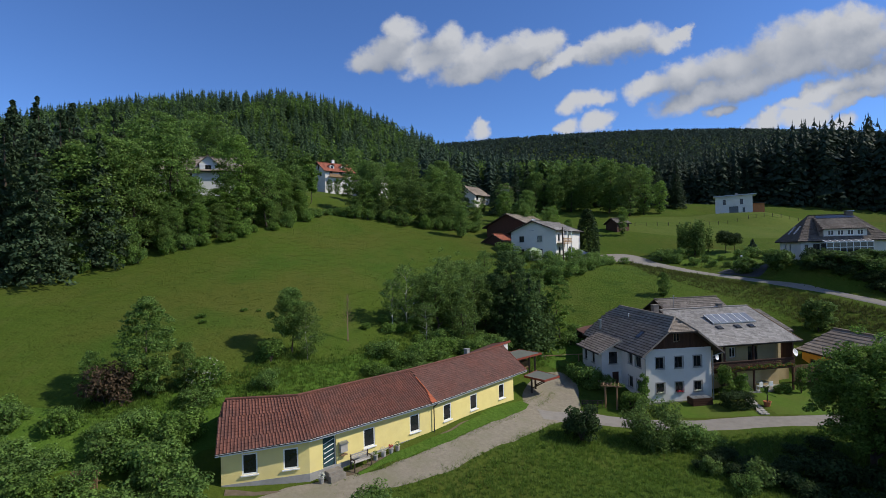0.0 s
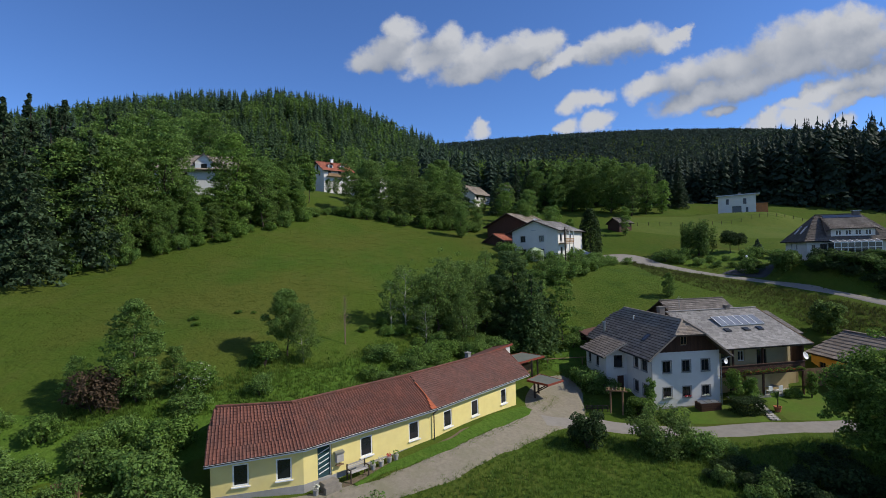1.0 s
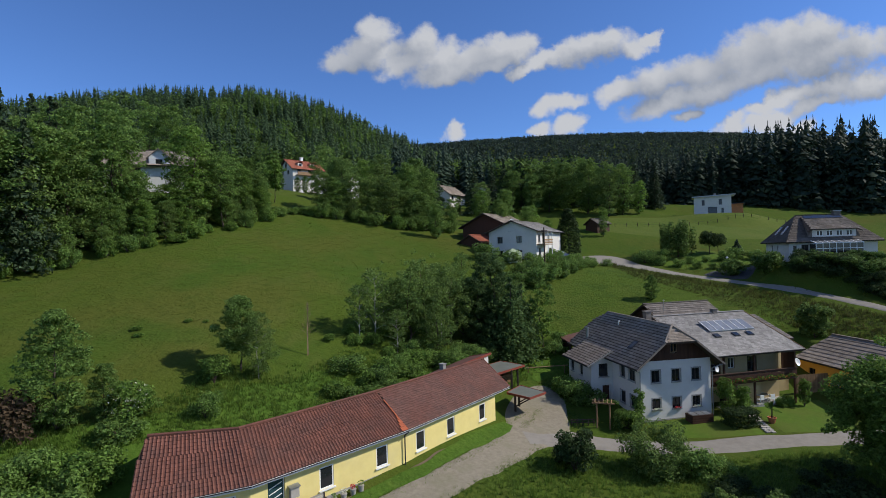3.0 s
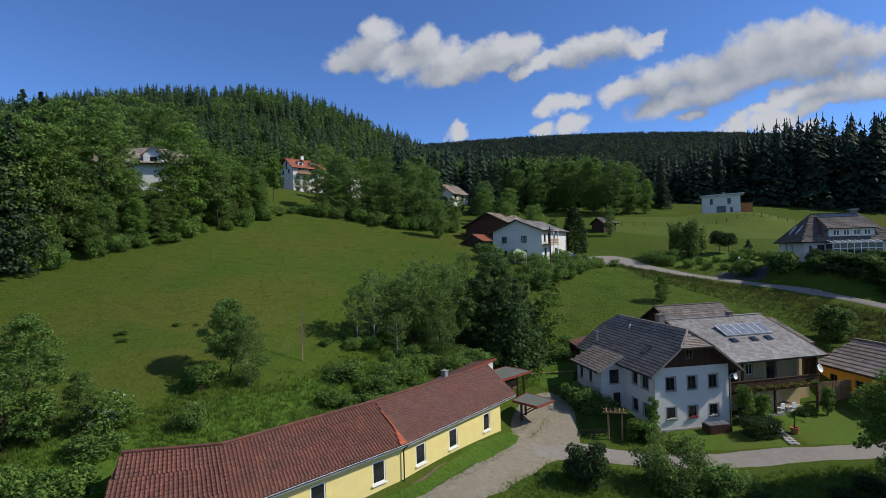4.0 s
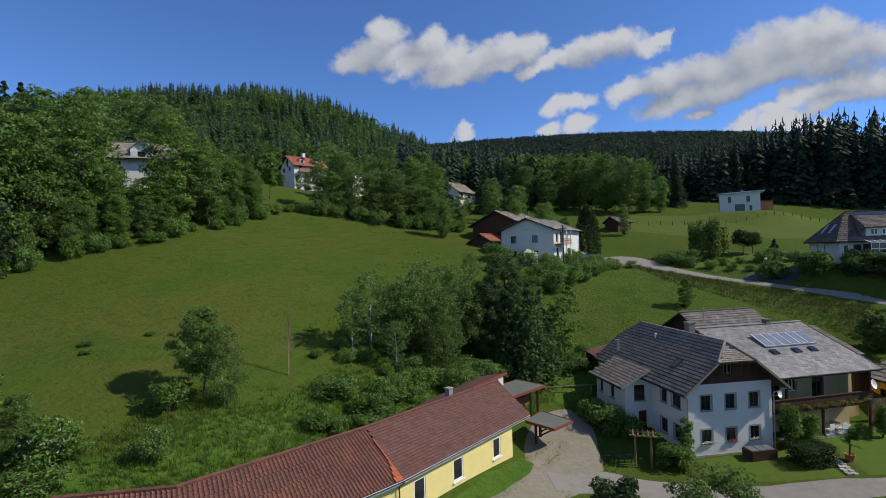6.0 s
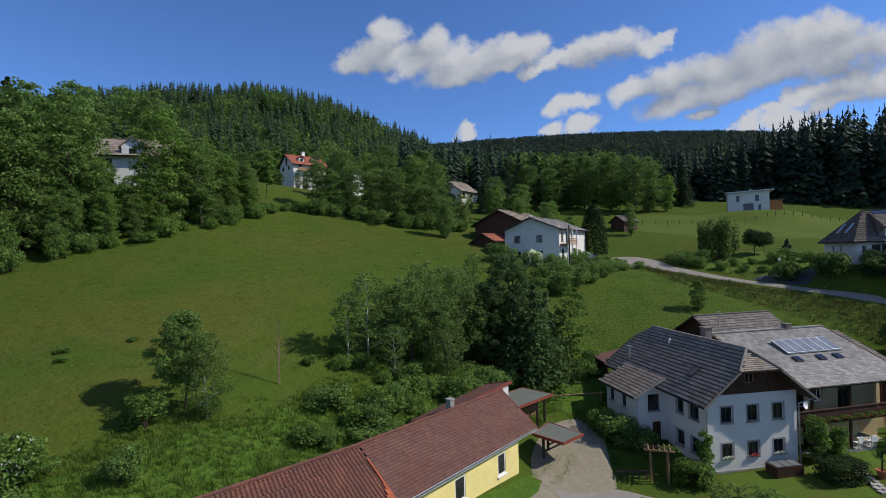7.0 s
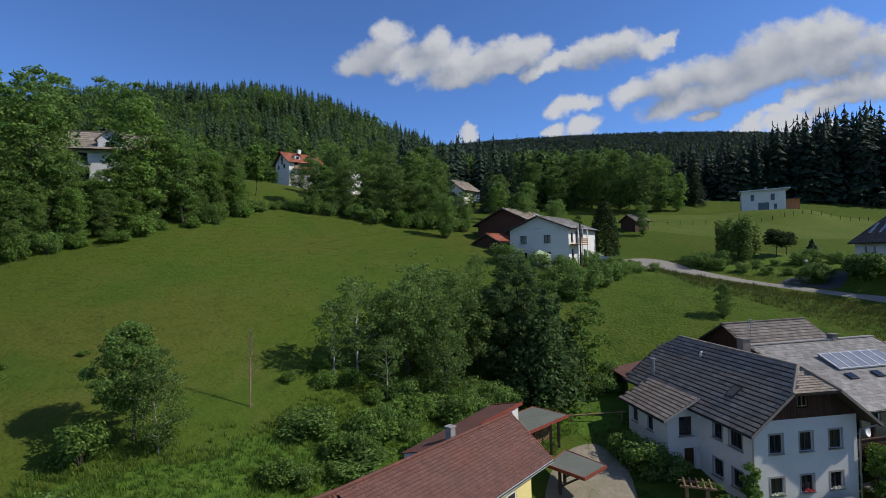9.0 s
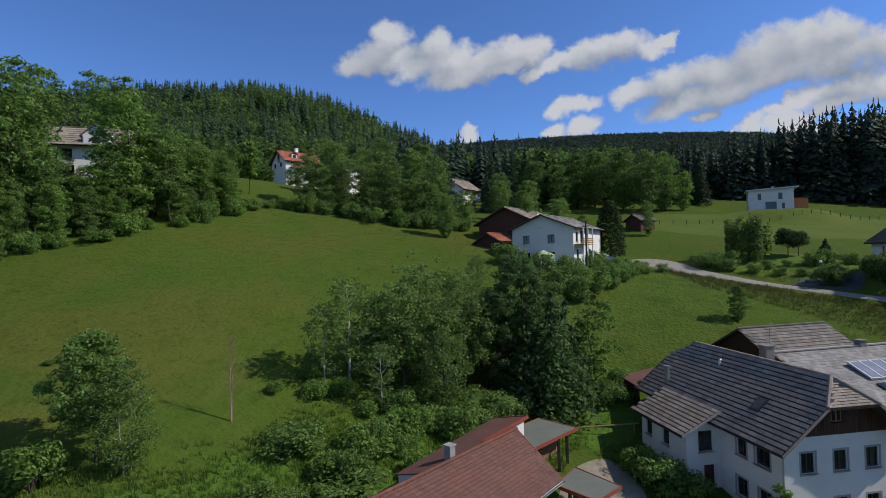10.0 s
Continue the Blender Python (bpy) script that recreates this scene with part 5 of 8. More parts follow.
    gutter(t, (0.6, -0.08, ez), (L, -0.08, ez))
    # lower strip of roof along the end wall
    ea, eb, ra, rb = (L - 0.2, 2.6, ez + 2.6 * sl - 0.45), (L + 1.5, 2.6, ez + 2.6 * sl - 0.45), (L - 0.2, mid, rz - 0.45), (L + 1.5, mid, rz - 0.45)
    st = part("end_roof", Shape().slab([ea, eb, rb, ra], 0.14).slab([(L + 1.5, D - 1, rz - 0.45 - (D - 1 - mid) * sl), (L - 0.2, D - 1, rz - 0.45 - (D - 1 - mid) * sl), ra, rb], 0.14), DARK_TIMBER, t)
    roof_tiles(st, ea, eb, ra, rb, BARN_TILE, 0.5, 13, "flat", near=60, step=0.02)
    put_wall(t, (L + 1.1, 3.0), (L + 1.1, D - 2.4), -0.3, 5.6, [], CREAM, 0.3, "end_wall", top=lambda x: ez + min(x + 3.0, 15 - x - 3.0) * sl - 0.62)
    put_wall(t, (L - 1.2, 3.0), (L + 1.1, 3.0), -0.3, 6.5, [], CREAM, 0.3, "end_front")
    # solar collectors on a low rack
    n = Vector((0, -sl, 1)).normalized()
    def on(x, y, up):
        return Vector((x, y, ez + y * sl)) + n * up
    sp = part("solar_collector", Shape().slab([on(3.0, 3.9, 0.16), on(8.5, 3.9, 0.16), on(8.5, 5.6, 0.26), on(3.0, 5.6, 0.26)], 0.1), METAL, t, "row of dark glazed solar collectors in a bright frame")
    for i in range(6):
        x0 = 3.07 + i * 0.905
        part("frame_bar", Shape().beam(on(x0 - 0.035, 3.95, 0.19), on(x0 - 0.035, 5.55, 0.29), 0.07, 0.05), PAINT_WHITE, sp)
        part("collector_pane", Shape().slab([on(x0, 4.0, 0.18), on(x0 + 0.83, 4.0, 0.18), on(x0 + 0.83, 5.5, 0.28), on(x0, 5.5, 0.28)], 0.03), PANEL, sp)
    for x in (3.05, 5.7, 8.4):
        part("rack_leg", Shape().beam(on(x, 5.5, 0.05), on(x, 5.5, 0.24), 0.05, 0.05), METAL, sp)
    for x in (2.9, 5.2, 6.9):
        rw = part("roof_window", Shape().slab([on(x, 2.9, 0.13), on(x + 0.65, 2.9, 0.13), on(x + 0.65, 3.5, 0.13), on(x, 3.5, 0.13)], 0.1), DARK_METAL, t)
        part("pane", Shape().slab([on(x + 0.06, 2.96, 0.15), on(x + 0.59, 2.96, 0.15), on(x + 0.59, 3.44, 0.15), on(x + 0.06, 3.44, 0.15)], 0.03), GLASS, rw)
    part("chimney", Shape().box(6.5, 7.05, 7.3, 7.8, 8.4, 9.4).box(6.44, 7.11, 7.24, 7.86, 9.4, 9.47), CHIMNEY, t)
    dish = part("satellite_dish", Shape().lathe((0, 0, 0), [(0.02, -0.08), (0.2, -0.05), (0.38, 0.04), (0.40, 0.05), (0.36, 0.05), (0.2, -0.03), (0.02, -0.06)], 16), PAINT_WHITE, t)
    dish.matrix_basis = pose(L - 0.9, 0.1, 4.75, 70, 0, 15)
    return t


wing()


def plain_house(name, label, at, turn, w, d, wall_h, roof_h, wall, roof, over=0.5, windows=(), base=1.0, hip=0.0, gable_mat=None, kind_cat="house", tiles=(0.6, 8), doors=()):
    """A gabled house: front along local x, ridge along x unless given otherwise; windows are (x0, x1, z0, z1) on the front, (.., 'left') on the left end."""
    t = thing(name, label, kind_cat, at, turn)
    mid = d / 2
    sl = roof_h / (mid + over)
    ez = wall_h - over * sl
    front = [q for q in windows if len(q) == 4]
    left = [q[:4] for q in windows if len(q) == 5]
    wf = put_wall(t, (0, 0), (w, 0), -base, wall_h, front + list(doors), wall, 0.3, "front_wall")
    for q in front:
        window(wf, *q, frame_mat=FRAME_DARK, surround=None)
    for q in doors:
        door(wf, *q)
    top = lambda x: wall_h + min(x, d - x) * sl - 0.12
    wl = put_wall(t, (0, d), (0, 0.3), -base, wall_h, left, wall, 0.3, "end_wall", top=top if hip == 0 else None)
    for q in left:
        window(wl, *q, frame_mat=FRAME_DARK)
    put_wall(t, (w, 0.3), (w, d), -base, wall_h, [], wall, 0.3, "end_wall", top=top if hip == 0 else None)
    put_wall(t, (w - 0.3, d), (0.3, d), -base, wall_h, [], wall, 0.3, "back_wall")
    rz = wall_h + mid * sl
    a, b, c, dd = (-over, -over, ez), (w + over, -over, ez), (w + over, d + over, ez), (-over, d + over, ez)
    r0, r1 = (-over + hip, mid, rz), (w + over - hip, mid, rz)
    s = Shape().slab([a, b, r1, r0], 0.14).slab([c, dd, r0, r1], 0.14)
    if hip:
        s.slab([dd, a, r0], 0.14).slab([b, c, r1], 0.14)
    part("roof", s, DARK_TIMBER, t)
    slopes = [(a, b, r0, r1), (c, dd, r1, r0)] + ([(dd, a, r0, r0), (b, c, r1, r1)] if hip else [])
    for k, (p, q, u, v) in enumerate(slopes):
        g = part("roof_slope", Shape().beam(p, q, 0.03, 0.03), DARK_TIMBER, t)
        roof_tiles(g, p, q, u, v, roof, tiles[0], tiles[1], "flat", near=60 if k == 0 else 0, step=0.02, lift=0.05)
    part("ridge_cap", Shape().beam(Vector(r0) + Vector((0, 0, 0.08)), Vector(r1) + Vector((0, 0, 0.08)), 0.28, 0.09), roof, t)
    gutter(t, (-over, -over - 0.07, ez), (w + over, -over - 0.07, ez))
    return t


# barn behind the wing, and a low lean-to beside it
plain_house("barn", "old dark wooden barn with a mossy brown shingle roof", (28.95, 67.4, 4.2), 12.5, 8.6, 6.0, 3.4, 2.05, DARK_WOOD, BARN_TILE, 0.5, base=2.0, kind_cat="barn", tiles=(0.5, 10))
plain_house("ochre_shed", "small ochre-rendered outbuilding with a grey tiled roof", (42.5, 63.0, 0.9), -86, 8.5, 9.0, 2.95, 2.3, ORANGE, SLATE, 0.45, [(1.2, 2.1, 0.9, 1.9), (4.2, 5.1, 0.9, 1.9)], base=1.5, kind_cat="outbuilding", tiles=(0.42, 9))

# middle white house with its dark barn, on the slope
mid_house = plain_house("hillside_house", "white two-storey house with low grey roof and a balcony", (19.6, 93.2, 14.7), 57, 12.8, 8.8, 5.3, 2.0, WHITE, GREY_TILE, 0.6,
                        [(1.0, 1.9, 3.3, 4.5), (3.0, 4.2, 3.1, 4.8), (5.6, 6.6, 3.3, 4.5), (1.2, 2.2, 0.6, 2.2), (6.4, 7.6, 0.5, 2.2), (1.6, 2.6, 3.2, 4.3, "left"), (5.2, 6.2, 3.2, 4.3, "left"), (1.6, 2.6, 0.8, 1.9, "left"), (5.2, 6.2, 0.8, 1.9, "left"), (3.8, 4.6, 5.3, 6.1, "left")], base=2.0)
bal = part("balcony", Shape().box(0.3, 4.6, -1.3, 0, 2.75, 2.9), WOOD, mid_house)
for x in (0.4, 2.4, 4.5):
    part("balcony_post", Shape().box(x - 0.06, x + 0.06, -1.28, -1.16, -0.5, 5.0), PAINT_WHITE, bal)
for z in (3.1, 3.35, 3.6):
    part("balcony_board", Shape().box(0.3, 4.6, -1.3, -1.26, z - 0.09, z + 0.09), WOOD, bal)
plain_house("dark_barn", "dark brown wooden barn with a grey roof", (16.4, 103.6, 16.0), 57, 12.5, 9.5, 5.6, 2.6, DARK_WOOD, SLATE, 0.7, base=2.0, kind_cat="barn")
plain_house("red_roof_shed", "low wooden shed with a red roof", (10.8, 99.6, 16.2), 57, 6, 4.2, 2.2, 1.5, DARK_WOOD, RED_ROOF, 0.4, base=2.0, kind_cat="shed")

# house on the right with hipped roof, long dormer and conservatory
rh = plain_house("villa", "white house with a large grey-brown hipped roof", (57.12, 84.55, 13.7), -13, 12.1, 8.55, 3.48, 4.3, WHITE, VILLA_TILE, 0.6,
                 [(0.6, 1.1, 1.5, 2.4), (1.75, 2.75, 1.3, 2.5), (2.3, 2.75, 1.2, 2.5, "left"), (4.3, 4.75, 1.2, 2.5, "left")], base=0.6, hip=3.4, tiles=(0.36, 16))
for p, q in (((0, 0), (12.1, 0)), ((0, 8.55), (0, 0))):
    put_wall(rh, p, q, -3.0, -0.6, [], DARK_PLINTH, 0.34, "plinth")
dw = put_wall(rh, (3.35, 0.15), (9.35, 0.15), 3.6, 4.82, [(0.6 + 1.35 * i, 1.5 + 1.35 * i, 3.8, 4.65) for i in range(4)], WHITE, 0.2, "dormer_wall")
for i in range(4):
    window(dw, 0.6 + 1.35 * i, 1.5 + 1.35 * i, 3.8, 4.65, frame_mat=PAINT_WHITE, sill=False, deep=0.05)
dormer_top = [(2.6, -0.2, 4.55), (3.4, -0.25, 4.9), (9.3, -0.25, 4.9), (10.1, -0.2, 4.55), (9.1, 3.6, 6.95), (3.3, 3.6, 6.95)]
dm = part("dormer", Shape().slab(dormer_top, 0.16), DARK_TIMBER, rh)
roof_tiles(dm, (3.0, -0.25, 4.86), (9.7, -0.25, 4.86), (3.3, 3.6, 6.97), (9.1, 3.6, 6.97), BARN_TILE, 0.36, 12, "flat", near=60, step=0.02, lift=0.03)
part("dormer_cheek", Shape().add([(3.35, 0.16, 3.6), (3.35, 0.16, 4.8), (3.35, 3.3, 6.7), (2.75, 0.16, 3.6)], [(0, 1, 2), (3, 1, 0), (3, 2, 1), (0, 2, 3)]), VILLA_TILE, rh)
part("dormer_cheek", Shape().add([(9.35, 0.16, 3.6), (9.35, 0.16, 4.8), (9.35, 3.3, 6.7), (9.95, 0.16, 3.6)], [(2, 1, 0), (0, 1, 3), (1, 2, 3), (3, 2, 0)]), VILLA_TILE, rh)
part("chimney", Shape().box(8.3, 9.3, 4.1, 4.7, 6.6, 7.75), CHIMNEY, rh)
part("chimney_cap", Shape().box(8.15, 9.45, 3.95, 4.85, 7.75, 7.87), METAL, rh)
panel = part("roof_panel", Shape().slab([(3.5, 2.9, 6.68), (9.0, 2.9, 6.68), (8.9, 3.75, 7.16), (3.6, 3.75, 7.16)], 0.06), DARK_METAL, rh, "dark solar panel strip")
for i in range(5):
    part("panel_pane", Shape().slab([(3.6 + 1.07 * i, 2.95, 6.73), (4.6 + 1.07 * i, 2.95, 6.73), (4.6 + 1.07 * i, 3.7, 7.15), (3.6 + 1.07 * i, 3.7, 7.15)], 0.02), DARK_PANEL, panel)
for y in (3.0, 5.2):
    sk = part("roof_window", Shape().slab([(0.35, y + 0.7, 4.27), (0.35, y, 4.27), (1.35, y, 5.53), (1.35, y + 0.7, 5.53)], 0.06), METAL, rh)
    part("pane", Shape().slab([(0.42, y + 0.63, 4.38), (0.42, y + 0.07, 4.38), (1.28, y + 0.07, 5.46), (1.28, y + 0.63, 5.46)], 0.02), PANEL, sk)
cons = thing("conservatory", "white-framed glass conservatory against the villa", "conservatory", (59.43, 81.88, 13.7), -13)
for i in range(8):
    part("post", Shape().box(i * 0.9 - 0.045, i * 0.9 + 0.045, 0, 0.09, -1.2, 2.72), PAINT_WHITE, cons)
    part("rafter", Shape().beam((i * 0.9, 0, 2.72), (i * 0.9, 2.1, 3.2), 0.08, 0.1), PAINT_WHITE, cons)
for z in (0.3, 1.9, 2.7):
    part("rail", Shape().box(-0.04, 6.34, -0.01, 0.08, z - 0.05, z + 0.05), PAINT_WHITE, cons)
for i in range(7):
    part("pane", Shape().box(i * 0.9 + 0.05, i * 0.9 + 0.85, 0.03, 0.045, 0.35, 2.65), GLASS, cons)
    part("roof_pane", Shape().slab([(i * 0.9 + 0.05, 0.05, 2.73), (i * 0.9 + 0.85, 0.05, 2.73), (i * 0.9 + 0.85, 2.05, 3.19), (i * 0.9 + 0.05, 2.05, 3.19)], 0.02), PANEL, cons)
part("base", Shape().box(-0.05, 6.35, 0.0, 0.2, -2.0, 0.24), WHITE, cons)
part("side_frame", Shape().box(-0.045, 0.045, 1.95, 2.04, -1.2, 3.1).box(-0.045, 0.045, 0.0, 2.0, 2.6, 2.7), PAINT_WHITE, cons)
part("side_pane", Shape().box(-0.01, 0.01, 0.09, 1.95, 0.3, 2.6), GLASS, cons)

# flat-roofed house by the wood
bx = thing("flat_roof_house", "white cube house with a flat grey roof by the wood", "house", (75.2, 146.5, 24.95), -27)
HOLES = [(1.9, 2.6, 2.5, 4.0), (6.0, 6.8, 2.5, 4.0), (3.4, 5.6, 0.1, 2.0), (6.6, 7.2, 0.3, 1.6)]
bw = put_wall(bx, (0, 0), (9, 0), -2, 4.9, HOLES, WHITE, 0.35, "front_wall")
for q in HOLES:
    window(bw, *q, frame_mat=FRAME_DARK, cross=False, sill=False)
put_wall(bx, (0, 5.5), (0, 0.35), -2, 4.9, [], WHITE, 0.35, "side_wall")
put_wall(bx, (9, 0.35), (9, 5.5), -2, 4.9, [], WHITE, 0.35, "side_wall")
put_wall(bx, (8.65, 5.5), (0.35, 5.5), -2, 4.9, [], WHITE, 0.35, "back_wall")
part("roof", Shape().slab([(-0.5, -0.7, 5.0), (10.0, -0.7, 5.25), (10.0, 6.2, 5.25), (-0.5, 6.2, 5.0)], 0.24), METAL, bx)
part("gable_strip", Shape().slab([(0, 0.05, 4.9), (9, 0.05, 4.9), (9, 0.05, 5.05), (0, 0.05, 4.92)], 0.2), WHITE, bx)
part("chimney", Shape().box(5.0, 5.6, 3, 3.6, 5.1, 5.9), CONCRETE, bx)
an = part("annexe", Shape().box(9.05, 11.8, 0.8, 4.6, -2, 2.6), ANNEXE_WOOD, bx, "orange-brown timber annexe")
part("annexe_roof", Shape().box(9.05, 12.2, 0.4, 5.0, 2.6, 2.75), DARK_METAL, bx)

# houses among the trees on the left hill
red_house = plain_house("red_roof_house", "white house with a red tiled roof on the wooded hill", (-37.2, 160.0, 39.4), 42, 10, 8, 3.5, 3.3, WHITE, RED_ROOF, 0.7, [(1.5, 2.6, 1.8, 3.0), (5, 6.2, 1.8, 3.0), (7.6, 8.8, 1.8, 3.0), (1.2, 2.4, 1.8, 3.0, "left"), (4.6, 5.8, 1.8, 3.0, "left"), (3.3, 4.5, 3.9, 5.0, "left")], base=4)
for x in (2.2, 6.2):
    dormer = part("dormer", Shape().box(x, x + 1.5, 0.9, 2.6, 4.0, 5.1), WHITE, red_house)
    part("dormer_roof", Shape().slab([(x - 0.2, 0.6, 5.1), (x + 0.75, 0.6, 5.8), (x + 0.75, 3.0, 5.8), (x - 0.2, 3.0, 5.1)][::-1], 0.1).slab([(x + 0.75, 0.6, 5.8), (x + 1.7, 0.6, 5.1), (x + 1.7, 3.0, 5.1), (x + 0.75, 3.0, 5.8)][::-1], 0.1), RED_ROOF, dormer)
    part("dormer_pane", Shape().box(x + 0.3, x + 1.2, 0.87, 0.9, 4.2, 4.95), GLASS, dormer)
part("chimney", Shape().box(5.0, 5.8, 4.2, 4.9, 5.6, 7.5).box(4.9, 5.9, 4.1, 5.0, 7.5, 7.6), PAINT_WHITE, red_house)
part("balcony", Shape().box(1.0, 7.0, -1.2, 0.0, 1.25, 1.4).box(1.0, 7.0, -1.2, -1.12, 1.4, 2.2), WOOD, red_house)
plain_house("garden_house", "low white house half hidden by trees", (-28.5, 158, 35.6), -20, 9, 6, 2.8, 1.3, WHITE, SLATE, 0.5, [(1, 2.4, 0.9, 2.1), (4, 5.4, 0.9, 2.1)], base=4)
hill_house = plain_house("hilltop_house", "white house with grey roof and gabled dormer among tall trees", (-49.5, 89.6, 27.4), 17, 14.0, 8, 4.9, 3.2, PAINT_WHITE, SLATE, 0.6, [(1, 2.2, 2.9, 4.1), (4, 5.2, 2.9, 4.1), (9.6, 10.8, 2.9, 4.1), (1, 2.2, 0.5, 1.8), (4, 5.4, 0.4, 2.0)], base=4)
gable = part("gable_dormer", Shape().add([(6.4, -0.1, 4.6), (9.4, -0.1, 4.6), (9.4, -0.1, 5.9), (7.9, -0.1, 7.3), (6.4, -0.1, 5.9), (6.4, 2.6, 6.4), (9.4, 2.6, 6.4), (7.9, 3.2, 7.3)], [(0, 1, 2, 3, 4), (1, 6, 2), (0, 4, 5)]), PAINT_WHITE, hill_house)
part("gable_roof", Shape().slab([(6.1, -0.5, 5.72), (7.9, -0.5, 7.42), (7.9, 3.3, 7.42), (6.1, 2.2, 5.72)][::-1], 0.12).slab([(7.9, -0.5, 7.42), (9.7, -0.5, 5.72), (9.7, 2.2, 5.72), (7.9, 3.3, 7.42)][::-1], 0.12), SLATE, gable)
window(put_wall(hill_house, (6.5, -0.14), (9.3, -0.14), 4.7, 5.7, [(0.9, 1.9, 4.8, 5.6)], PAINT_WHITE, 0.04, "dormer_front"), 0.9, 1.9, 4.8, 5.6, frame_mat=FRAME_DARK, sill=False, deep=0.0)
plain_house("upper_house", "white house with steep grey roof behind trees", (8.5, 157, 29.6), 55, 9, 8, 4.2, 3.2, WHITE, SLATE, 0.6, [(1, 2.2, 2.4, 3.6), (5, 6.2, 2.4, 3.6)], base=3)
plain_house("upper_house", "white house with steep grey roof behind trees", (22, 168, 32), 50, 8, 8, 3.4, 2.6, WHITE, SLATE, 0.6, base=3)
plain_house("field_shed", "small dark wooden shed on the slope", (39.5, 121, 20.2), 30, 4, 3.4, 2.1, 1.3, DARK_WOOD, BARN_TILE, 0.4, base=1.5, kind_cat="shed")

# ---- carports beside the yellow house ----
def carport(outline, z, posts, name, label):
    t = thing(name, label, "carport")
    c = Vector((sum(p[0] for p in outline) / len(outline), sum(p[1] for p in outline) / len(outline), 0))
    part("roof", Shape().slab([(x, y, z) for x, y in outline], 0.1), FELT, t)
    for k in range(len(outline)):
        a, b = outline[k], outline[(k + 1) % len(outline)]
        f = Shape().beam((a[0], a[1], z - 0.08), (b[0], b[1], z - 0.06), 0.06, 0.2)
        part("fascia", f, RED_WOOD, t)
    for x, y in posts:
        part("post", Shape().box(x - 0.09, x + 0.09, y - 0.09, y + 0.09, h(x, y) - 0.3, z - 0.1, 0.015), DARK_TIMBER, t)
    return t


carport([(6.7, 56.0), (10.77, 59.9), (8.6, 62.3), (5.2, 58.9)], 4.58, [(9.9, 59.4), (8.6, 61.2), (9.1, 58.3)], "carport", "open wooden carport with flat grey felt roof and red edge")
cp = carport([(7.9, 53.9), (9.6, 51.8), (11.45, 53.45), (9.6, 56.2)], 3.45, [(8.6, 53.6), (9.2, 54.9)], "porch_roof", "flat felt-covered porch roof with a red edge on timber posts")
part("brace", Shape().beam((8.6, 53.6, 2.2), (10.4, 52.9, 3.3), 0.1, 0.1), DARK_TIMBER, cp)
part("brace", Shape().beam((9.2, 54.9, 2.2), (10.8, 54.0, 3.3), 0.1, 0.1), DARK_TIMBER, cp)
stack = thing("wood_stack", "stacked split firewood under the carport", "wood pile", (8.6, 59.7, h(8.6, 59.7)), 47)
for i in range(12):
    for k in range(6):
        part("log", Shape().tube((i * 0.17 - 1.0 + 0.08 * (k % 2), -0.25, 0.1 + 0.155 * k), (i * 0.17 - 1.0 + 0.08 * (k % 2), 0.25, 0.1 + 0.155 * k), 0.082, 0.08, 6), WOOD, stack)
# ---- trees and shrubs: a few models, copied ----
rnd = random.Random(7)


def plant(model, x, y, size=1.0, turn=None, tall=None, sink=0.0):
    c = copy_thing(model, pose(x, y, sheet_height(x, y) - sink, 0, 0, rnd.uniform(0, 360) if turn is None else turn))
    c.scale = (size, size, tall or size)
    return c


def first(model, x, y, size=1.0, turn=0.0, tall=None):
    model.matrix_basis = pose(x, y, sheet_height(x, y), 0, 0, turn)
    model.scale = (size, size, tall or size)
    return model


# single trees near the lane and on the meadow
young = lobed_tree("young_tree", 17, 6.0, 1.85, "young broadleaf tree alone on the meadow", leaf=LEAF, per=52, leaf_size=0.075, limbs=11, clear=0.26, lobes=28, each=10, trunk=0.085, puff=0.19, top=0.9)
first(young, -14.7, 49.2)
first(lobed_tree("slim_tree", 12, 5.2, 1.6, "slender pale green young tree on the meadow", leaf=LEAF_BIRCH, bark=BIRCH_BARK, per=34, leaf_size=0.065, limbs=12, clear=0.12, lobes=20, each=8, trunk=0.04, puff=0.24, top=0.9), -13.1, 48.7)
first(shrub("meadow_shrub", 13, 2.3, 1.1, "low leafy shrub beside the meadow tree", leaf=LEAF_LIGHT, per=60, leaf_size=0.12), -16.0, 47.0)
left_tree = lobed_tree("bushy_tree", 14, 7.4, 2.1, "dense bushy broadleaf tree above the yellow house", leaf=LEAF, per=44, leaf_size=0.095, limbs=12, clear=0.04, lobes=28, each=10, trunk=0.12, puff=0.19)
first(left_tree, -23.2, 40.0)
plant(left_tree, -20.9, 41.4, 0.5)
plant(left_tree, -26.4, 38.4, 0.5)
first(shrub("copper_shrub", 15, 3.4, 1.9, "copper-leaved shrub among green bushes", leaf=LEAF_COPPER, per=80, leaf_size=0.13), -25.2, 38.2)
elder = first(shrub("elder_bush", 16, 3.0, 1.5, "elder bush in white blossom", leaf=LEAF_LIGHT, per=70, leaf_size=0.12), -19.4, 41.8)
part("blossom", leaf_cloud(16, [(rnd.uniform(-1.2, 1.2), rnd.uniform(-1.3, 0.2), rnd.uniform(0.8, 2.6), 0.16) for _ in range(44)], 7, 0.045), BLOSSOM, elder)

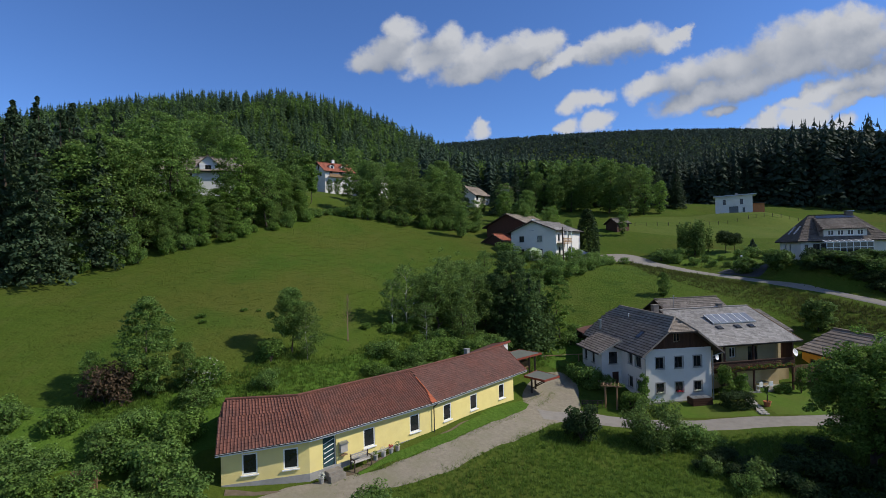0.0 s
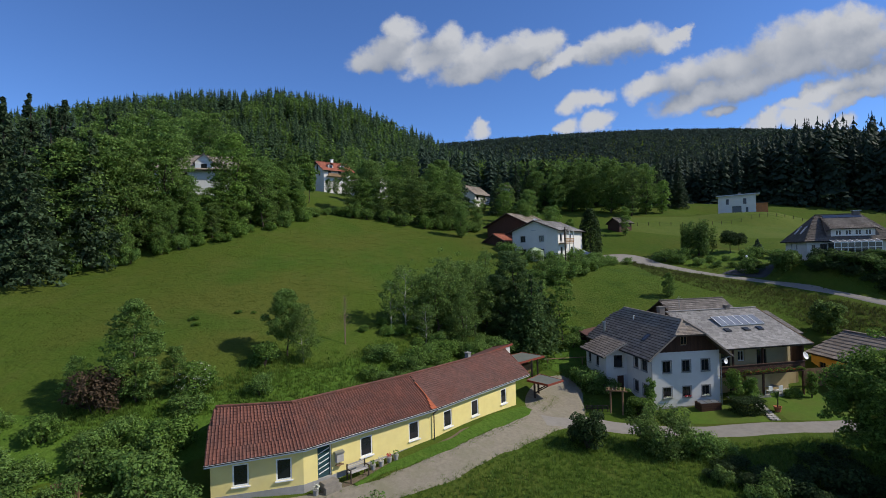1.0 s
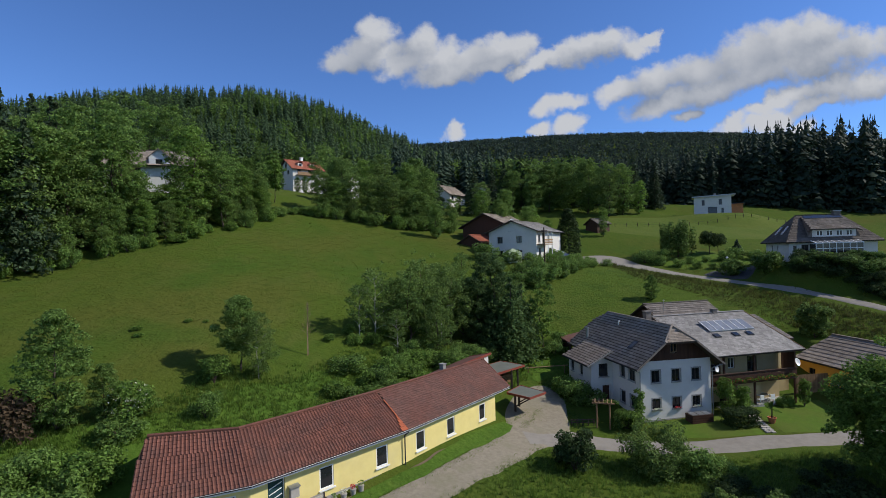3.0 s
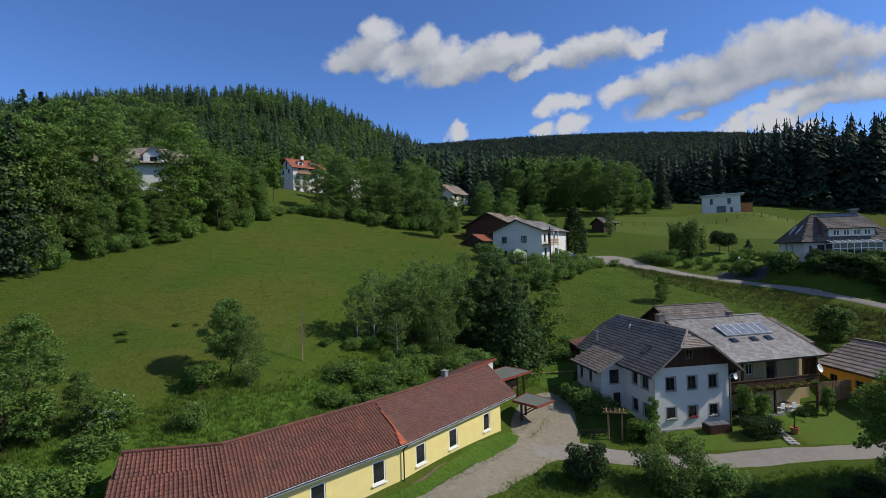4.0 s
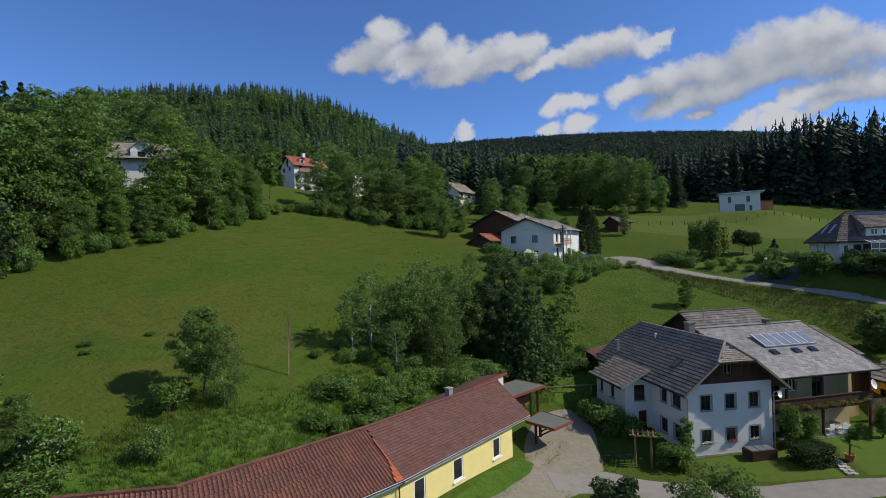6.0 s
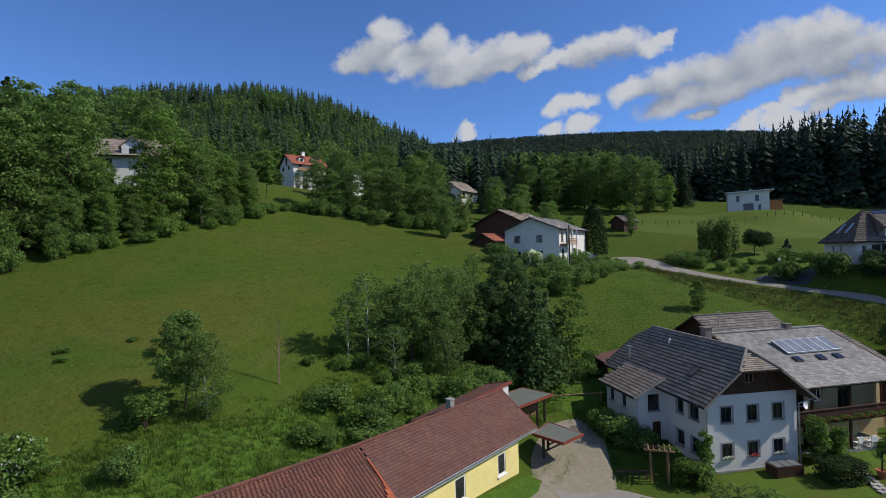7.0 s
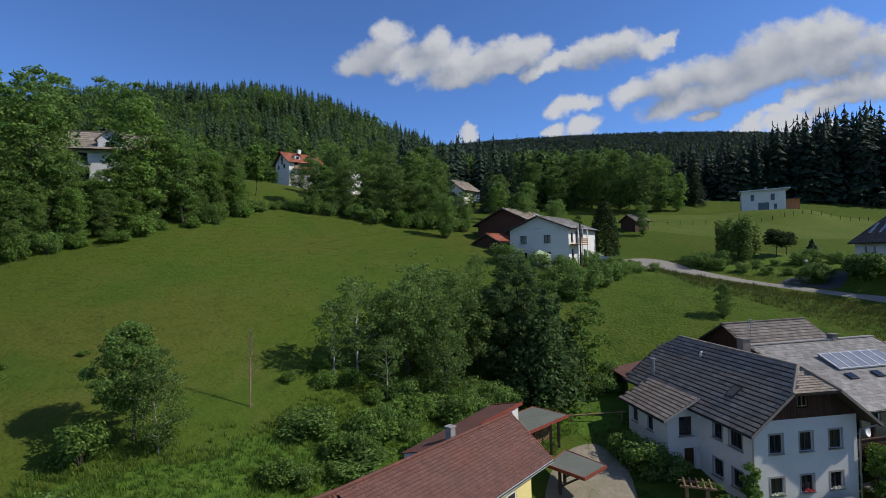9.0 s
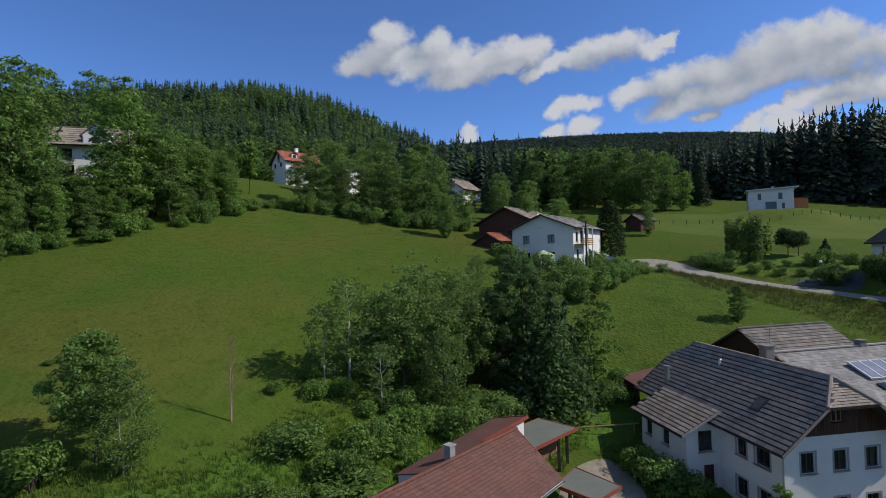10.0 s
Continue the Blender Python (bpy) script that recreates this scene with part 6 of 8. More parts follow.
# sapling tied to a stake
stake = thing("sapling", "thin bare sapling tied to a pale stake", "sapling", (-10.4, 54.4, h(-10.4, 54.4)))
part("stake", Shape().tube((0, 0, -0.3), (0.03, 0, 3.0), 0.05, 0.04), PALE_STAKE, stake)
part("stem", Shape().tube((0.07, 0, -0.2), (0.08, 0, 3.0), 0.025, 0.02).tube((0.08, 0, 3.0), (0.1, 0.03, 4.9), 0.02, 0.006), TWIG, stake)
for i in range(44):
    z, a = 1.7 + 0.065 * i, 2.4 * i
    q = 0.75 - 0.013 * i
    part("twig", Shape().tube((0.08, 0, z), (0.08 + q * math.cos(a), q * math.sin(a), z + 0.5), 0.014, 0.006, 4), TWIG, stake)

# grove between meadow and houses
birch = tree("birch", 21, 8.5, 2.2, "slender birch with pale trunk and fine leaves", leaf=LEAF_BIRCH, bark=BIRCH_BARK, per=15, leaf_size=0.13, limbs=14, clear=0.16, extra=90, trunk=0.09, group="grove trees", puff=0.17, low=-0.8)
first(birch, -4.6, 60.8)
grove = tree("grove_tree", 22, 9.0, 2.8, "leafy broadleaf tree in the grove", leaf=LEAF_BIRCH, per=38, leaf_size=0.115, limbs=12, clear=0.1, extra=110, tri=True, trunk=0.14, group="grove trees", puff=0.18, low=-0.8)
first(grove, -1.2, 62.5)
for x, y, s in ((-2.8, 62.8, 0.8), (0.6, 63.2, 0.95), (1.8, 60.8, 0.75), (3.2, 65.5, 1.0), (-0.2, 67.0, 1.05), (5.0, 67.5, 0.95), (2.4, 69.5, 1.0), (7.0, 73.5, 0.7), (4.4, 75.0, 0.75)):
    plant(grove, x, y, s)
for x, y, s in ((-6.2, 60.0, 0.75), (-2.4, 59.2, 0.6), (2.2, 64.2, 0.9)):
    plant(birch, x, y, s)
dark = lobed_tree("dark_tree", 23, 10.6, 3.5, "tall dense dark green tree", leaf=LEAF_FIR, per=60, leaf_size=0.12, limbs=12, clear=0.05, lobes=26, each=11, trunk=0.22, group="grove trees", puff=0.14)
first(dark, 8.2, 68.4)
plant(dark, 6.4, 66.6, 0.75)
fir = spruce("broad_spruce", 25, 9.6, 3.1, "broad dark spruce with drooping boughs", leaf=LEAF_FIR, whorls=15, arms=9, group="grove trees")
first(fir, 10.4, 65.6)
plant(fir, 8.6, 66.2, 0.9)
plant(fir, 12.0, 67.4, 0.85)
light = lobed_tree("ash_tree", 24, 7.6, 2.2, "light green slender tree beside the dark one", leaf=LEAF_LIGHT, per=20, leaf_size=0.14, limbs=10, clear=0.2, lobes=15, each=8, trunk=0.1, puff=0.15)
first(light, 14.6, 68.2)
bush = shrub("bush", 31, 2.4, 1.7, "rounded green bush on the bank", leaf=LEAF, per=84, leaf_size=0.115, tri=True, group="bank bushes")
first(bush, 4.6, 62.2)
bush2 = shrub("bush", 32, 2.0, 1.5, "light green bush on the bank", leaf=LEAF_LIGHT, per=84, leaf_size=0.115, tri=True, group="bank bushes")
first(bush2, 2.6, 58.8)
for x, y, s in ((6.0, 62.6, 0.9), (15.6, 66.8, 0.8), (17.0, 69.0, 0.7), (12.9, 66.2, 0.7), (7.3, 64.0, 0.8), (3.0, 61.0, 0.8)):
    plant(bush, x, y, s)
# undergrowth below the grove
for x, y, s in ((-6.6, 58.6, 0.6), (-5.0, 59.4, 0.7), (-3.2, 58.2, 0.5), (-1.4, 59.6, 0.8), (-7.4, 60.6, 0.5), (0.4, 61.0, 0.9), (1.0, 58.8, 0.7), (3.6, 60.2, 0.9), (-4.0, 61.8, 0.7), (5.4, 63.6, 0.9), (-9.0, 58.0, 0.4), (-1.8, 56.6, 0.5)):
    plant(bush2 if x < -3 else bush, x, y, s, tall=s * 0.9)
# rank growth on the bank behind the yellow house
for k in range(44):
    f = rnd.random()
    x, y = -20 + 25 * f + rnd.gauss(0, 0.6), 40.5 + 18.5 * f ** 1.05 + rnd.gauss(0, 1.0)
    off = rnd.uniform(0, 4.5)
    x, y = x - 0.45 * off + 1.2, y + 0.6 * off - 0.6
    if x < -7 and off > 1.0 or -19 < x < -10 and off > 0.4:
        continue
    plant(bush if rnd.random() < 0.5 else bush2, x, y, rnd.uniform(0.55, 1.2), tall=rnd.uniform(0.45, 0.95))
# bushes on the slope left of the house and in the lower left
for k in range(46):
    x, y = rnd.uniform(-34, -17.5), rnd.uniform(28, 38)
    if y > 37 + (x + 25) * 0.2:
        continue
    plant(bush if rnd.random() < 0.6 else bush2, x, y, rnd.uniform(0.5, 1.05))
for x, y, s in ((-16.9, 31.4, 1.0), (-15.6, 30.6, 0.85), (-18.4, 32.8, 1.1), (-4.4, 31.2, 0.9), (-5.6, 30.2, 0.8)):
    plant(bush, x, y, s)

# plants round the white house and the lane
ball = first(shrub("yew_bush", 33, 3.0, 1.6, "dense dark round evergreen bush beside the road", leaf=LEAF_DARK, per=120, leaf_size=0.11, extra=36, puff=0.3), 11.2, 43.6)
lilac = first(shrub("lilac_bush", 34, 3.6, 2.4, "large light green bush before the white house", leaf=LEAF_BIRCH, per=150, leaf_size=0.1, extra=40, puff=0.28), 17.2, 43.6, 1.05)
plant(bush, 19.9, 43.3, 0.95)
plant(bush, 21.4, 43.0, 0.7)
right = tree("walnut_tree", 35, 10.4, 4.1, "broad dense light green tree at the roadside", leaf=LEAF_LIGHT, per=135, leaf_size=0.115, limbs=14, clear=0.06, extra=270, trunk=0.24, puff=0.16, low=-0.9, tri=True)
first(right, 32.2, 39.7)
# copies beyond the right edge of view, added to cast shade on the hollow
for x, y, s in ((37.2, 40.4, 1.1), (36.6, 35.5, 1.05), (34.0, 32.0, 1.0)):
    plant(right, x, y, s)
sage = first(shrub("sage_bush", 46, 1.7, 1.2, "pale grey-green bush in the shade below the road", leaf=LEAF_BIRCH, per=70, leaf_size=0.11), 22.4, 37.2)
plant(sage, 19.6, 38.8, 0.7)
plant(sage, 24.6, 36.6, 0.6)
# low growth in the hollow, its shade put into dark leaves
shade_bush = first(shrub("bramble_bush", 48, 2.0, 1.7, "low bush with leaves darkened to stand in for shade", leaf=LEAF_DARK, per=80, leaf_size=0.12, extra=26, tri=True, group="hollow bushes"), 27.0, 37.5)
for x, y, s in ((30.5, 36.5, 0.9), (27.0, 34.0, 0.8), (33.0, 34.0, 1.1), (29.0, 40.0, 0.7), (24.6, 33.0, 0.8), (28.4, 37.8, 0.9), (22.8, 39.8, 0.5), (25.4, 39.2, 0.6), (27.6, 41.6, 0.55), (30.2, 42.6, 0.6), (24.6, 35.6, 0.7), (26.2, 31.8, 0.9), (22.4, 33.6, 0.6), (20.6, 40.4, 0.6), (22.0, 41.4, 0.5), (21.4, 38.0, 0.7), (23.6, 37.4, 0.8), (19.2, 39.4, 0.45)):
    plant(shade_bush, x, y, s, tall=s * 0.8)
plant(bush, 20.5, 36.2, 0.6)
hedge = thing("clipped_hedge", "dense box-clipped hedge at the house corner", "hedge", (28.3, 51.2, h(28.3, 51.2)), PHI)
part("foliage", leaf_cloud(36, [(x, y, z, 0.3) for x in np.arange(-1.2, 1.3, 0.3) for y in np.arange(-0.7, 0.8, 0.35) for z in (0.25, 0.75, 1.25) if abs(x) > 1 or abs(y) > 0.5 or z > 1], 46, 0.085), LEAF_DARK, hedge)
part("branching", Shape().tube((-0.8, 0, -0.2), (-0.8, 0, 1.2), 0.04).tube((0, 0, -0.2), (0, 0, 1.2), 0.04).tube((0.8, 0, -0.2), (0.8, 0, 1.2), 0.04), BARK, hedge)
vine = first(shrub("climbing_vine", 37, 4.2, 0.8, "climbing vine on a trellis beside the house", leaf=LEAF_LIGHT, per=70, leaf_size=0.1, extra=26, puff=0.42), 28.4, 53.6)
plant(vine, 30.2, 53.9, 0.75)
plant(vine, 37.4, 55.6, 0.8)
ivy = first(shrub("ivy", 38, 3.6, 0.42, "green ivy climbing the house corner", leaf=LEAF_LIGHT, per=50, leaf_size=0.1, extra=24, puff=0.6), 19.6, 52.3)
fern = first(shrub("ornamental_grass", 39, 1.8, 1.4, "clump of feathery ornamental grass", leaf=LEAF_LIGHT, per=90, leaf_size=0.12, extra=26, puff=0.34), 18.2, 51.6)
plant(bush, 15.4, 57.4, 1.0)
plant(bush2, 14.6, 58.8, 0.9)
plant(bush, 16.8, 56.4, 0.8)

for x, y, s in ((17.5, 83, 1.2), (19.5, 84.5, 1.3), (21.5, 86.5, 1.2), (23.5, 88.5, 1.0), (16, 86, 1.1), (14.5, 82, 1.1), (18.5, 88, 1.0), (25.5, 90.5, 0.8), (13, 78.5, 1.0), (27.5, 92.5, 0.6), (29.5, 94, 0.6)):
    plant(bush, x, y, s)
for x, y, s in ((9, 79, 0.62), (11, 83, 0.6), (6, 83, 0.55), (12.5, 75, 0.6), (10.5, 72.5, 0.75)):
    plant(grove, x, y, s)
# garden of the villa
for x, y, s in ((43.5, 99.5, 0.8), (46.0, 97.0, 0.7), (48.2, 95.2, 0.55), (50.5, 94.0, 0.5), (52.4, 93.5, 0.5), (45.0, 102.0, 1.0), (41.5, 101.0, 1.1), (55.5, 98.5, 0.9), (58, 99.5, 1.0), (60.5, 98.4, 0.8), (49, 99, 0.6), (52, 99, 0.5)):
    plant(bush, x, y, s)
# tall dense hedge between the upper road and the villa
hedge_bush = first(shrub("hedge_bush", 47, 3.2, 2.2, "tall dense dark green hedge bush below the villa", leaf=LEAF_MID, per=95, leaf_size=0.17, extra=34, tri=True, group="villa hedge", puff=0.3), 53.6, 83.8)
for k, (x, y, _) in enumerate(curve_points([(56.4, 80.6, 0), (60.6, 77.4, 0), (64.6, 72.4, 0), (69.6, 66.8, 0), (75.8, 61.0, 0)], 2.1)):
    plant(hedge_bush, x + rnd.uniform(-0.4, 0.4), y + rnd.uniform(-0.4, 0.4), rnd.uniform(0.8, 1.05), tall=rnd.uniform(0.55, 0.75))
    plant(hedge_bush, x + 2.6 + rnd.uniform(-0.5, 0.5), y + 1.4 + rnd.uniform(-0.5, 0.5), rnd.uniform(0.7, 0.95), tall=rnd.uniform(0.42, 0.62))
# dark-leaved bushes along the hedge foot stand in for the hedge's shadow
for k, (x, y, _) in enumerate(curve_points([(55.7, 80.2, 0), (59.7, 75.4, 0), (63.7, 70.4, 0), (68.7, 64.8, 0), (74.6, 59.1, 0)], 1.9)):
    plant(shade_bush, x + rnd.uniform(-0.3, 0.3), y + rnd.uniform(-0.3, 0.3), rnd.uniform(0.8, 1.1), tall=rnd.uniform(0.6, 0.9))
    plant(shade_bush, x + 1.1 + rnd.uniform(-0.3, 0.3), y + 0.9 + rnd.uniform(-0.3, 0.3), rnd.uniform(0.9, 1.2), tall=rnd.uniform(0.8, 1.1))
plant(hedge_bush, 50.6, 89.0, 0.95, tall=0.9)
plant(hedge_bush, 53.8, 86.2, 0.75, tall=0.8)
willow = thing("willow", "drooping dark green willow in the garden", "tree")
part("trunk", Shape().tube((0, 0, -0.3), (0.1, 0, 2.6), 0.16, 0.11).tube((0.1, 0, 2.6), (0.5, 0.3, 5.0), 0.11, 0.04).tube((0.1, 0, 2.6), (-0.6, -0.2, 4.8), 0.1, 0.04), BARK, willow)
part("crown", leaf_cloud(41, [(math.cos(2.4 * i) * q, math.sin(2.4 * i) * q, z, 0.42) for i in range(46) for q in (0.5 + 1.9 * ((i * 0.618) % 1.0) ** 0.6,) for z in np.arange(5.9 - 0.22 * q * q - 0.5 * (i % 3), 0.3 + (i % 5) * 0.3, -0.55)], 20, 0.15, 1.3), LEAF_MID, willow)
first(willow, 49.0, 103.5, 1.4, tall=1.15)
ball_tree = first(tree("ball_tree", 42, 4.2, 1.5, "round-headed small garden tree", leaf=LEAF_DARK, per=60, leaf_size=0.13, limbs=7, clear=0.45, extra=36, trunk=0.08, puff=0.34), 55.3, 104.0, 1.12)
plant(ball_tree, 57.4, 104.4, 0.95)
first(spruce("small_spruce", 43, 3.2, 1.1, "small dark garden spruce tree", whorls=10, arms=7), 59.0, 101.0)
plant(left_tree, 32.2, 77.6, 0.48)
first(tree("grey_shrub", 44, 4.4, 1.9, "grey-green roadside shrub tree", leaf=LEAF_BIRCH, per=70, leaf_size=0.16, limbs=8, clear=0.05, extra=50, trunk=0.08, low=-0.9), 47.5, 67.2)
thuja = thing("thuja", "tall dark conical thuja beside the white house", "tree")
part("trunk", Shape().tube((0, 0, -0.3), (0, 0, 7.0), 0.12, 0.03), BARK, thuja)
part("crown", leaf_cloud(45, [(math.cos(2.4 * i) * q, math.sin(2.4 * i) * q, 0.4 + 7.6 * i / 150, 0.5) for i in range(150) for q in (1.7 * (1 - (i / 152) ** 3.0) * (0.75 + 0.25 * ((i * 0.618) % 1)),)], 40, 0.15, tri=True), LEAF_DARK, thuja)
first(thuja, 28.6, 105.5, 1.28, tall=1.12)
for x, y, s in ((24, 97.5, 0.9), (22.4, 94.6, 0.7), (27.5, 97, 0.8), (30, 97, 0.7), (33, 97.5, 0.6), (15, 91.5, 1.0), (11, 93.0, 1.2), (18.5, 90.5, 1.0), (25, 94.0, 0.8), (28, 94.4, 0.7)):
    plant(bush, x, y, s)

# big broadleaf trees at the wood's edge
broad = lobed_tree("broadleaf_tree", 51, 16, 4.4, "tall broadleaf tree at the wood's edge", leaf=LEAF, per=28, leaf_size=0.2, tri=True, limbs=14, clear=0.04, lobes=34, each=11, puff=0.2, trunk=0.28, group="wood's edge", top=1.2)
first(broad, -45, 70)
broad2 = lobed_tree("broadleaf_tree", 52, 15, 4.0, "full light green tree at the wood's edge", leaf=LEAF_LIGHT, per=28, leaf_size=0.2, tri=True, limbs=14, clear=0.04, lobes=28, each=10, puff=0.21, trunk=0.24, group="wood's edge", top=1.15)
first(broad2, -34, 84)
broad3 = lobed_tree("broadleaf_tree", 53, 15, 3.6, "airy grey-green tree at the wood's edge", leaf=LEAF_BIRCH, per=24, leaf_size=0.2, tri=True, limbs=18, clear=0.06, lobes=24, each=10, puff=0.24, trunk=0.22, group="wood's edge", top=1.25)
first(broad3, -49, 69)
broad4 = lobed_tree("broadleaf_tree", 54, 15, 4.6, "dense dark green tree before the spruce wood", leaf=LEAF_MID, per=28, leaf_size=0.21, tri=True, limbs=14, clear=0.04, lobes=32, each=10, puff=0.21, trunk=0.26, group="wood's edge", top=1.1)
first(broad4, 46, 148, 0.95)
models = (broad, broad2, broad3, broad4)
airy = lobed_tree("airy_tree", 55, 16.5, 3.9, "tall airy ash tree with open crown", leaf=LEAF, per=24, leaf_size=0.18, tri=True, limbs=20, clear=0.3, lobes=24, each=7, puff=0.16, trunk=0.2, group="wood's edge", top=1.0)
first(airy, -39.9, 75.4, 1.05)
for x, y, s in ((-50.0, 104.0, 1.05), (-46.0, 105.0, 1.0), (-55.0, 101.0, 1.05), (-41.4, 79.4, 1.08), (-29.8, 86.5, 0.7), (-43.5, 73.4, 1.1), (-48.5, 72.0, 1.0)):
    plant(airy, x, y, s)
EDGE = [(-45, 64), (-38.5, 71.5), (-32.5, 81), (-27, 92), (-25.3, 95.5)]
for k, (x, y, _) in enumerate(curve_points([(*q, 0) for q in EDGE], 2.6)):
    # a dense wall of foliage along the meadow, tall to the south, lower towards the crest
    low = float(smooth(86, 101, y))
    view = 69.5 < y < 83  # the hilltop house looks over the trees here
    tall = (0.5 if view else 0.64 if y > 70 else 0.95) * (1 - 0.4 * low)
    kind = models[rnd.choice((0, 0, 1, 2, 2, 3) if y > 72 else (0, 0, 2, 2, 3, 3))]
    plant(kind, x - 2.4 + rnd.uniform(-0.8, 0.8), y + 2.0 + rnd.uniform(-0.8, 0.8), tall * rnd.uniform(0.9, 1.2), tall=tall * rnd.uniform(0.85, 1.15))
    if y < 69.5 or 91 < y < 96:
        plant(models[rnd.choice((0, 1, 2, 3) if y > 72 else (0, 2, 3, 3))], x - 7.0 + rnd.uniform(-1.5, 1.5), y + 4.6 + rnd.uniform(-1.5, 1.5), tall * rnd.uniform(0.9, 1.1), tall=tall * rnd.uniform(0.8, 1.05))
    plant(models[rnd.choice((0, 1, 2))], x - 0.9 + rnd.uniform(-0.8, 0.6), y + 0.5 + rnd.uniform(-0.5, 0.5), 0.36 * rnd.uniform(0.7, 1.2), tall=0.34 * rnd.uniform(0.7, 1.3))
    plant(bush if rnd.random() < 0.5 else bush2, x + 0.2 + rnd.uniform(-0.8, 0.8), y - 0.1 + rnd.uniform(-0.6, 0.6), rnd.uniform(0.6, 1.1), tall=rnd.uniform(0.6, 1.2))
# trees along the crest of the meadow
CREST = [(-17.5, 104.5), (-12, 106), (-2, 108), (7, 112)]
for k, (x, y, _) in enumerate(curve_points([(*q, 0) for q in CREST], 3.0)):
    s = (0.56 if x < 2 else 0.4) * rnd.uniform(0.75, 1.2)
    plant(models[rnd.choice((0, 2, 2, 3))], x - 1.0 + rnd.uniform(-1, 1), y + 2.4 + rnd.uniform(-1, 1), s * 1.25, tall=s)
    plant(models[rnd.choice((0, 2, 3))], x + rnd.uniform(-0.8, 0.8), y + 0.6 + rnd.uniform(-0.5, 0.5), 0.3 * rnd.uniform(0.7, 1.2))
    plant(bush if rnd.random() < 0.6 else bush2, x + rnd.uniform(-1.2, 1.2), y - 0.2 + rnd.uniform(-0.6, 0.6), rnd.uniform(0.7, 1.3), tall=rnd.uniform(0.8, 1.5))
for x, y, s in ((-21.5, 103.4, 0.7), (-19.6, 103.9, 0.9), (-23.2, 102.0, 0.6), (-18.4, 104.6, 1.0), (-24.6, 99.6, 0.7), (-25.6, 98.0, 0.9)):
    plant(bush, x, y, s)
young_ash = first(lobed_tree("young_ash", 56, 8.0, 1.9, "slender bright green young tree on the clearing", leaf=LEAF_LIGHT, per=14, leaf_size=0.24, tri=True, limbs=10, clear=0.35, lobes=14, each=8, trunk=0.09, puff=0.24, group="wood's edge"), -27.6, 106.0)
for x, y, s, k in ((-8, 118, 0.85, 2), (-3, 124, 0.75, 0), (-1, 130, 0.9, 3), (2, 134, 0.7, 0), (14, 127, 0.55, 1), (15, 134, 0.65, 2), (20, 128, 0.55, 0), (-16, 116, 0.7, 2), (-19, 130, 0.65, 3), (-37, 101, 0.55, 2), (-58, 92, 0.95, 0), (-60, 99, 0.9, 1), (-48, 116, 0.6, 2), (-22, 142, 0.65, 0), (-28.5, 150, 0.62, 2), (-46, 147, 0.5, 3), (-34, 152, 0.26, 0), (-38.5, 152, 0.24, 3), (-31, 148, 0.28, 0), (3, 104, 0.4, 0), (10.5, 149, 0.3, 2), (5.5, 148, 0.28, 0), (-41.0, 84.0, 0.42, 2), (-44.6, 85.2, 0.46, 0), (-48.6, 84.0, 0.45, 2)):
    plant(models[k], x, y, s)
for x, y, s, k in ((17, 115, 0.45, 1), (22, 113, 0.45, 0), (26, 112, 0.35, 1), (24, 118, 0.45, 1), (16, 112, 0.5, 0), (50, 143, 0.95, 2), (55, 146, 0.85, 0), (60, 147, 0.6, 1), (41, 153, 0.9, 3), (36, 151, 0.85, 3), (31, 149, 0.7, 3), (42, 124, 0.35, 1), (26, 152, 0.75, 3), (-14, 140, 0.75, 1), (-56, 136, 0.6, 2), (-66, 118, 0.75, 0), (-60, 150, 0.6, 1), (-74, 146, 0.7, 2), (-82, 150, 0.7, 0), (39.8, 118, 0.3, 2)):
    plant(models[k], x, y, s)

# tall spruces at the far left
tall_spruce = first(spruce("spruce", 61, 18.5, 3.4, "tall dark spruce with drooping boughs", leaf=SPRUCE_DARK, whorls=20, arms=8, group="tall spruces"), -52, 61)
for x, y, s in ((-47.5, 60, 1.02), (-55, 66, 1.08), (-49, 66, 1.1), (-44.5, 66.5, 0.95), (-60, 72, 1.1), (-53, 74, 1.1), (-48, 77, 1.0), (-64, 64, 1.0), (-58, 80, 1.0), (-66, 84, 1.1), (-55, 86, 0.95), (-70, 72, 1.1), (-62, 92, 1.0), (-56, 58, 0.95), (-60, 54, 1.0)):
    plant(tall_spruce, x, y, s)

for x, y, s in ((3.5, 147, 0.9), (14.5, 147, 0.8), (20, 151, 0.75), (24.5, 156, 0.8), (30, 161, 0.85), (45, 160, 0.9), (64, 160, 0.9), (69, 157, 0.75)):
    plant(tall_spruce, x, y, s)

# ---- woods, thousands of trees joined ----
rng = np.random.default_rng(5)


def conifer(seed, spread, whorls, arms, rings, leaf):
    """A ragged spruce of needle sprays, one metre tall, to be joined into a wood."""
    r = random.Random(seed)
    rows = []
    for w in range(whorls):
        k = w / (whorls - 1)
        reach = 20 * spread * ((1 - k) ** 0.75 * r.uniform(0.7, 1.15) + 0.04)
        for a in range(arms if k < 0.7 else 3):
            ang = 6.283 * (a + 0.5 * (w % 2)) / arms + r.uniform(-0.4, 0.4)
            z = 20 * (0.06 + 0.93 * k) + r.uniform(-0.5, 0.5) * 20 / whorls
            own = reach * r.uniform(0.7, 1.15)
            for q in rings if k < 0.93 else ():
                rows.append((math.cos(ang) * own * q, math.sin(ang) * own * q, z - own * q * q * 0.4, own * 0.24 + 0.03))
    v, f = leaf_cloud(seed, rows, 3, leaf, 0.5, tri=True, least=3, shrink=True)
    boughs, blades = spruce_arrays(seed, 1.0, spread * 1.1, 13, 6, True, 0.33)
    return np.concatenate([v / 20.0, boughs]), np.concatenate([f, blades + len(v)])


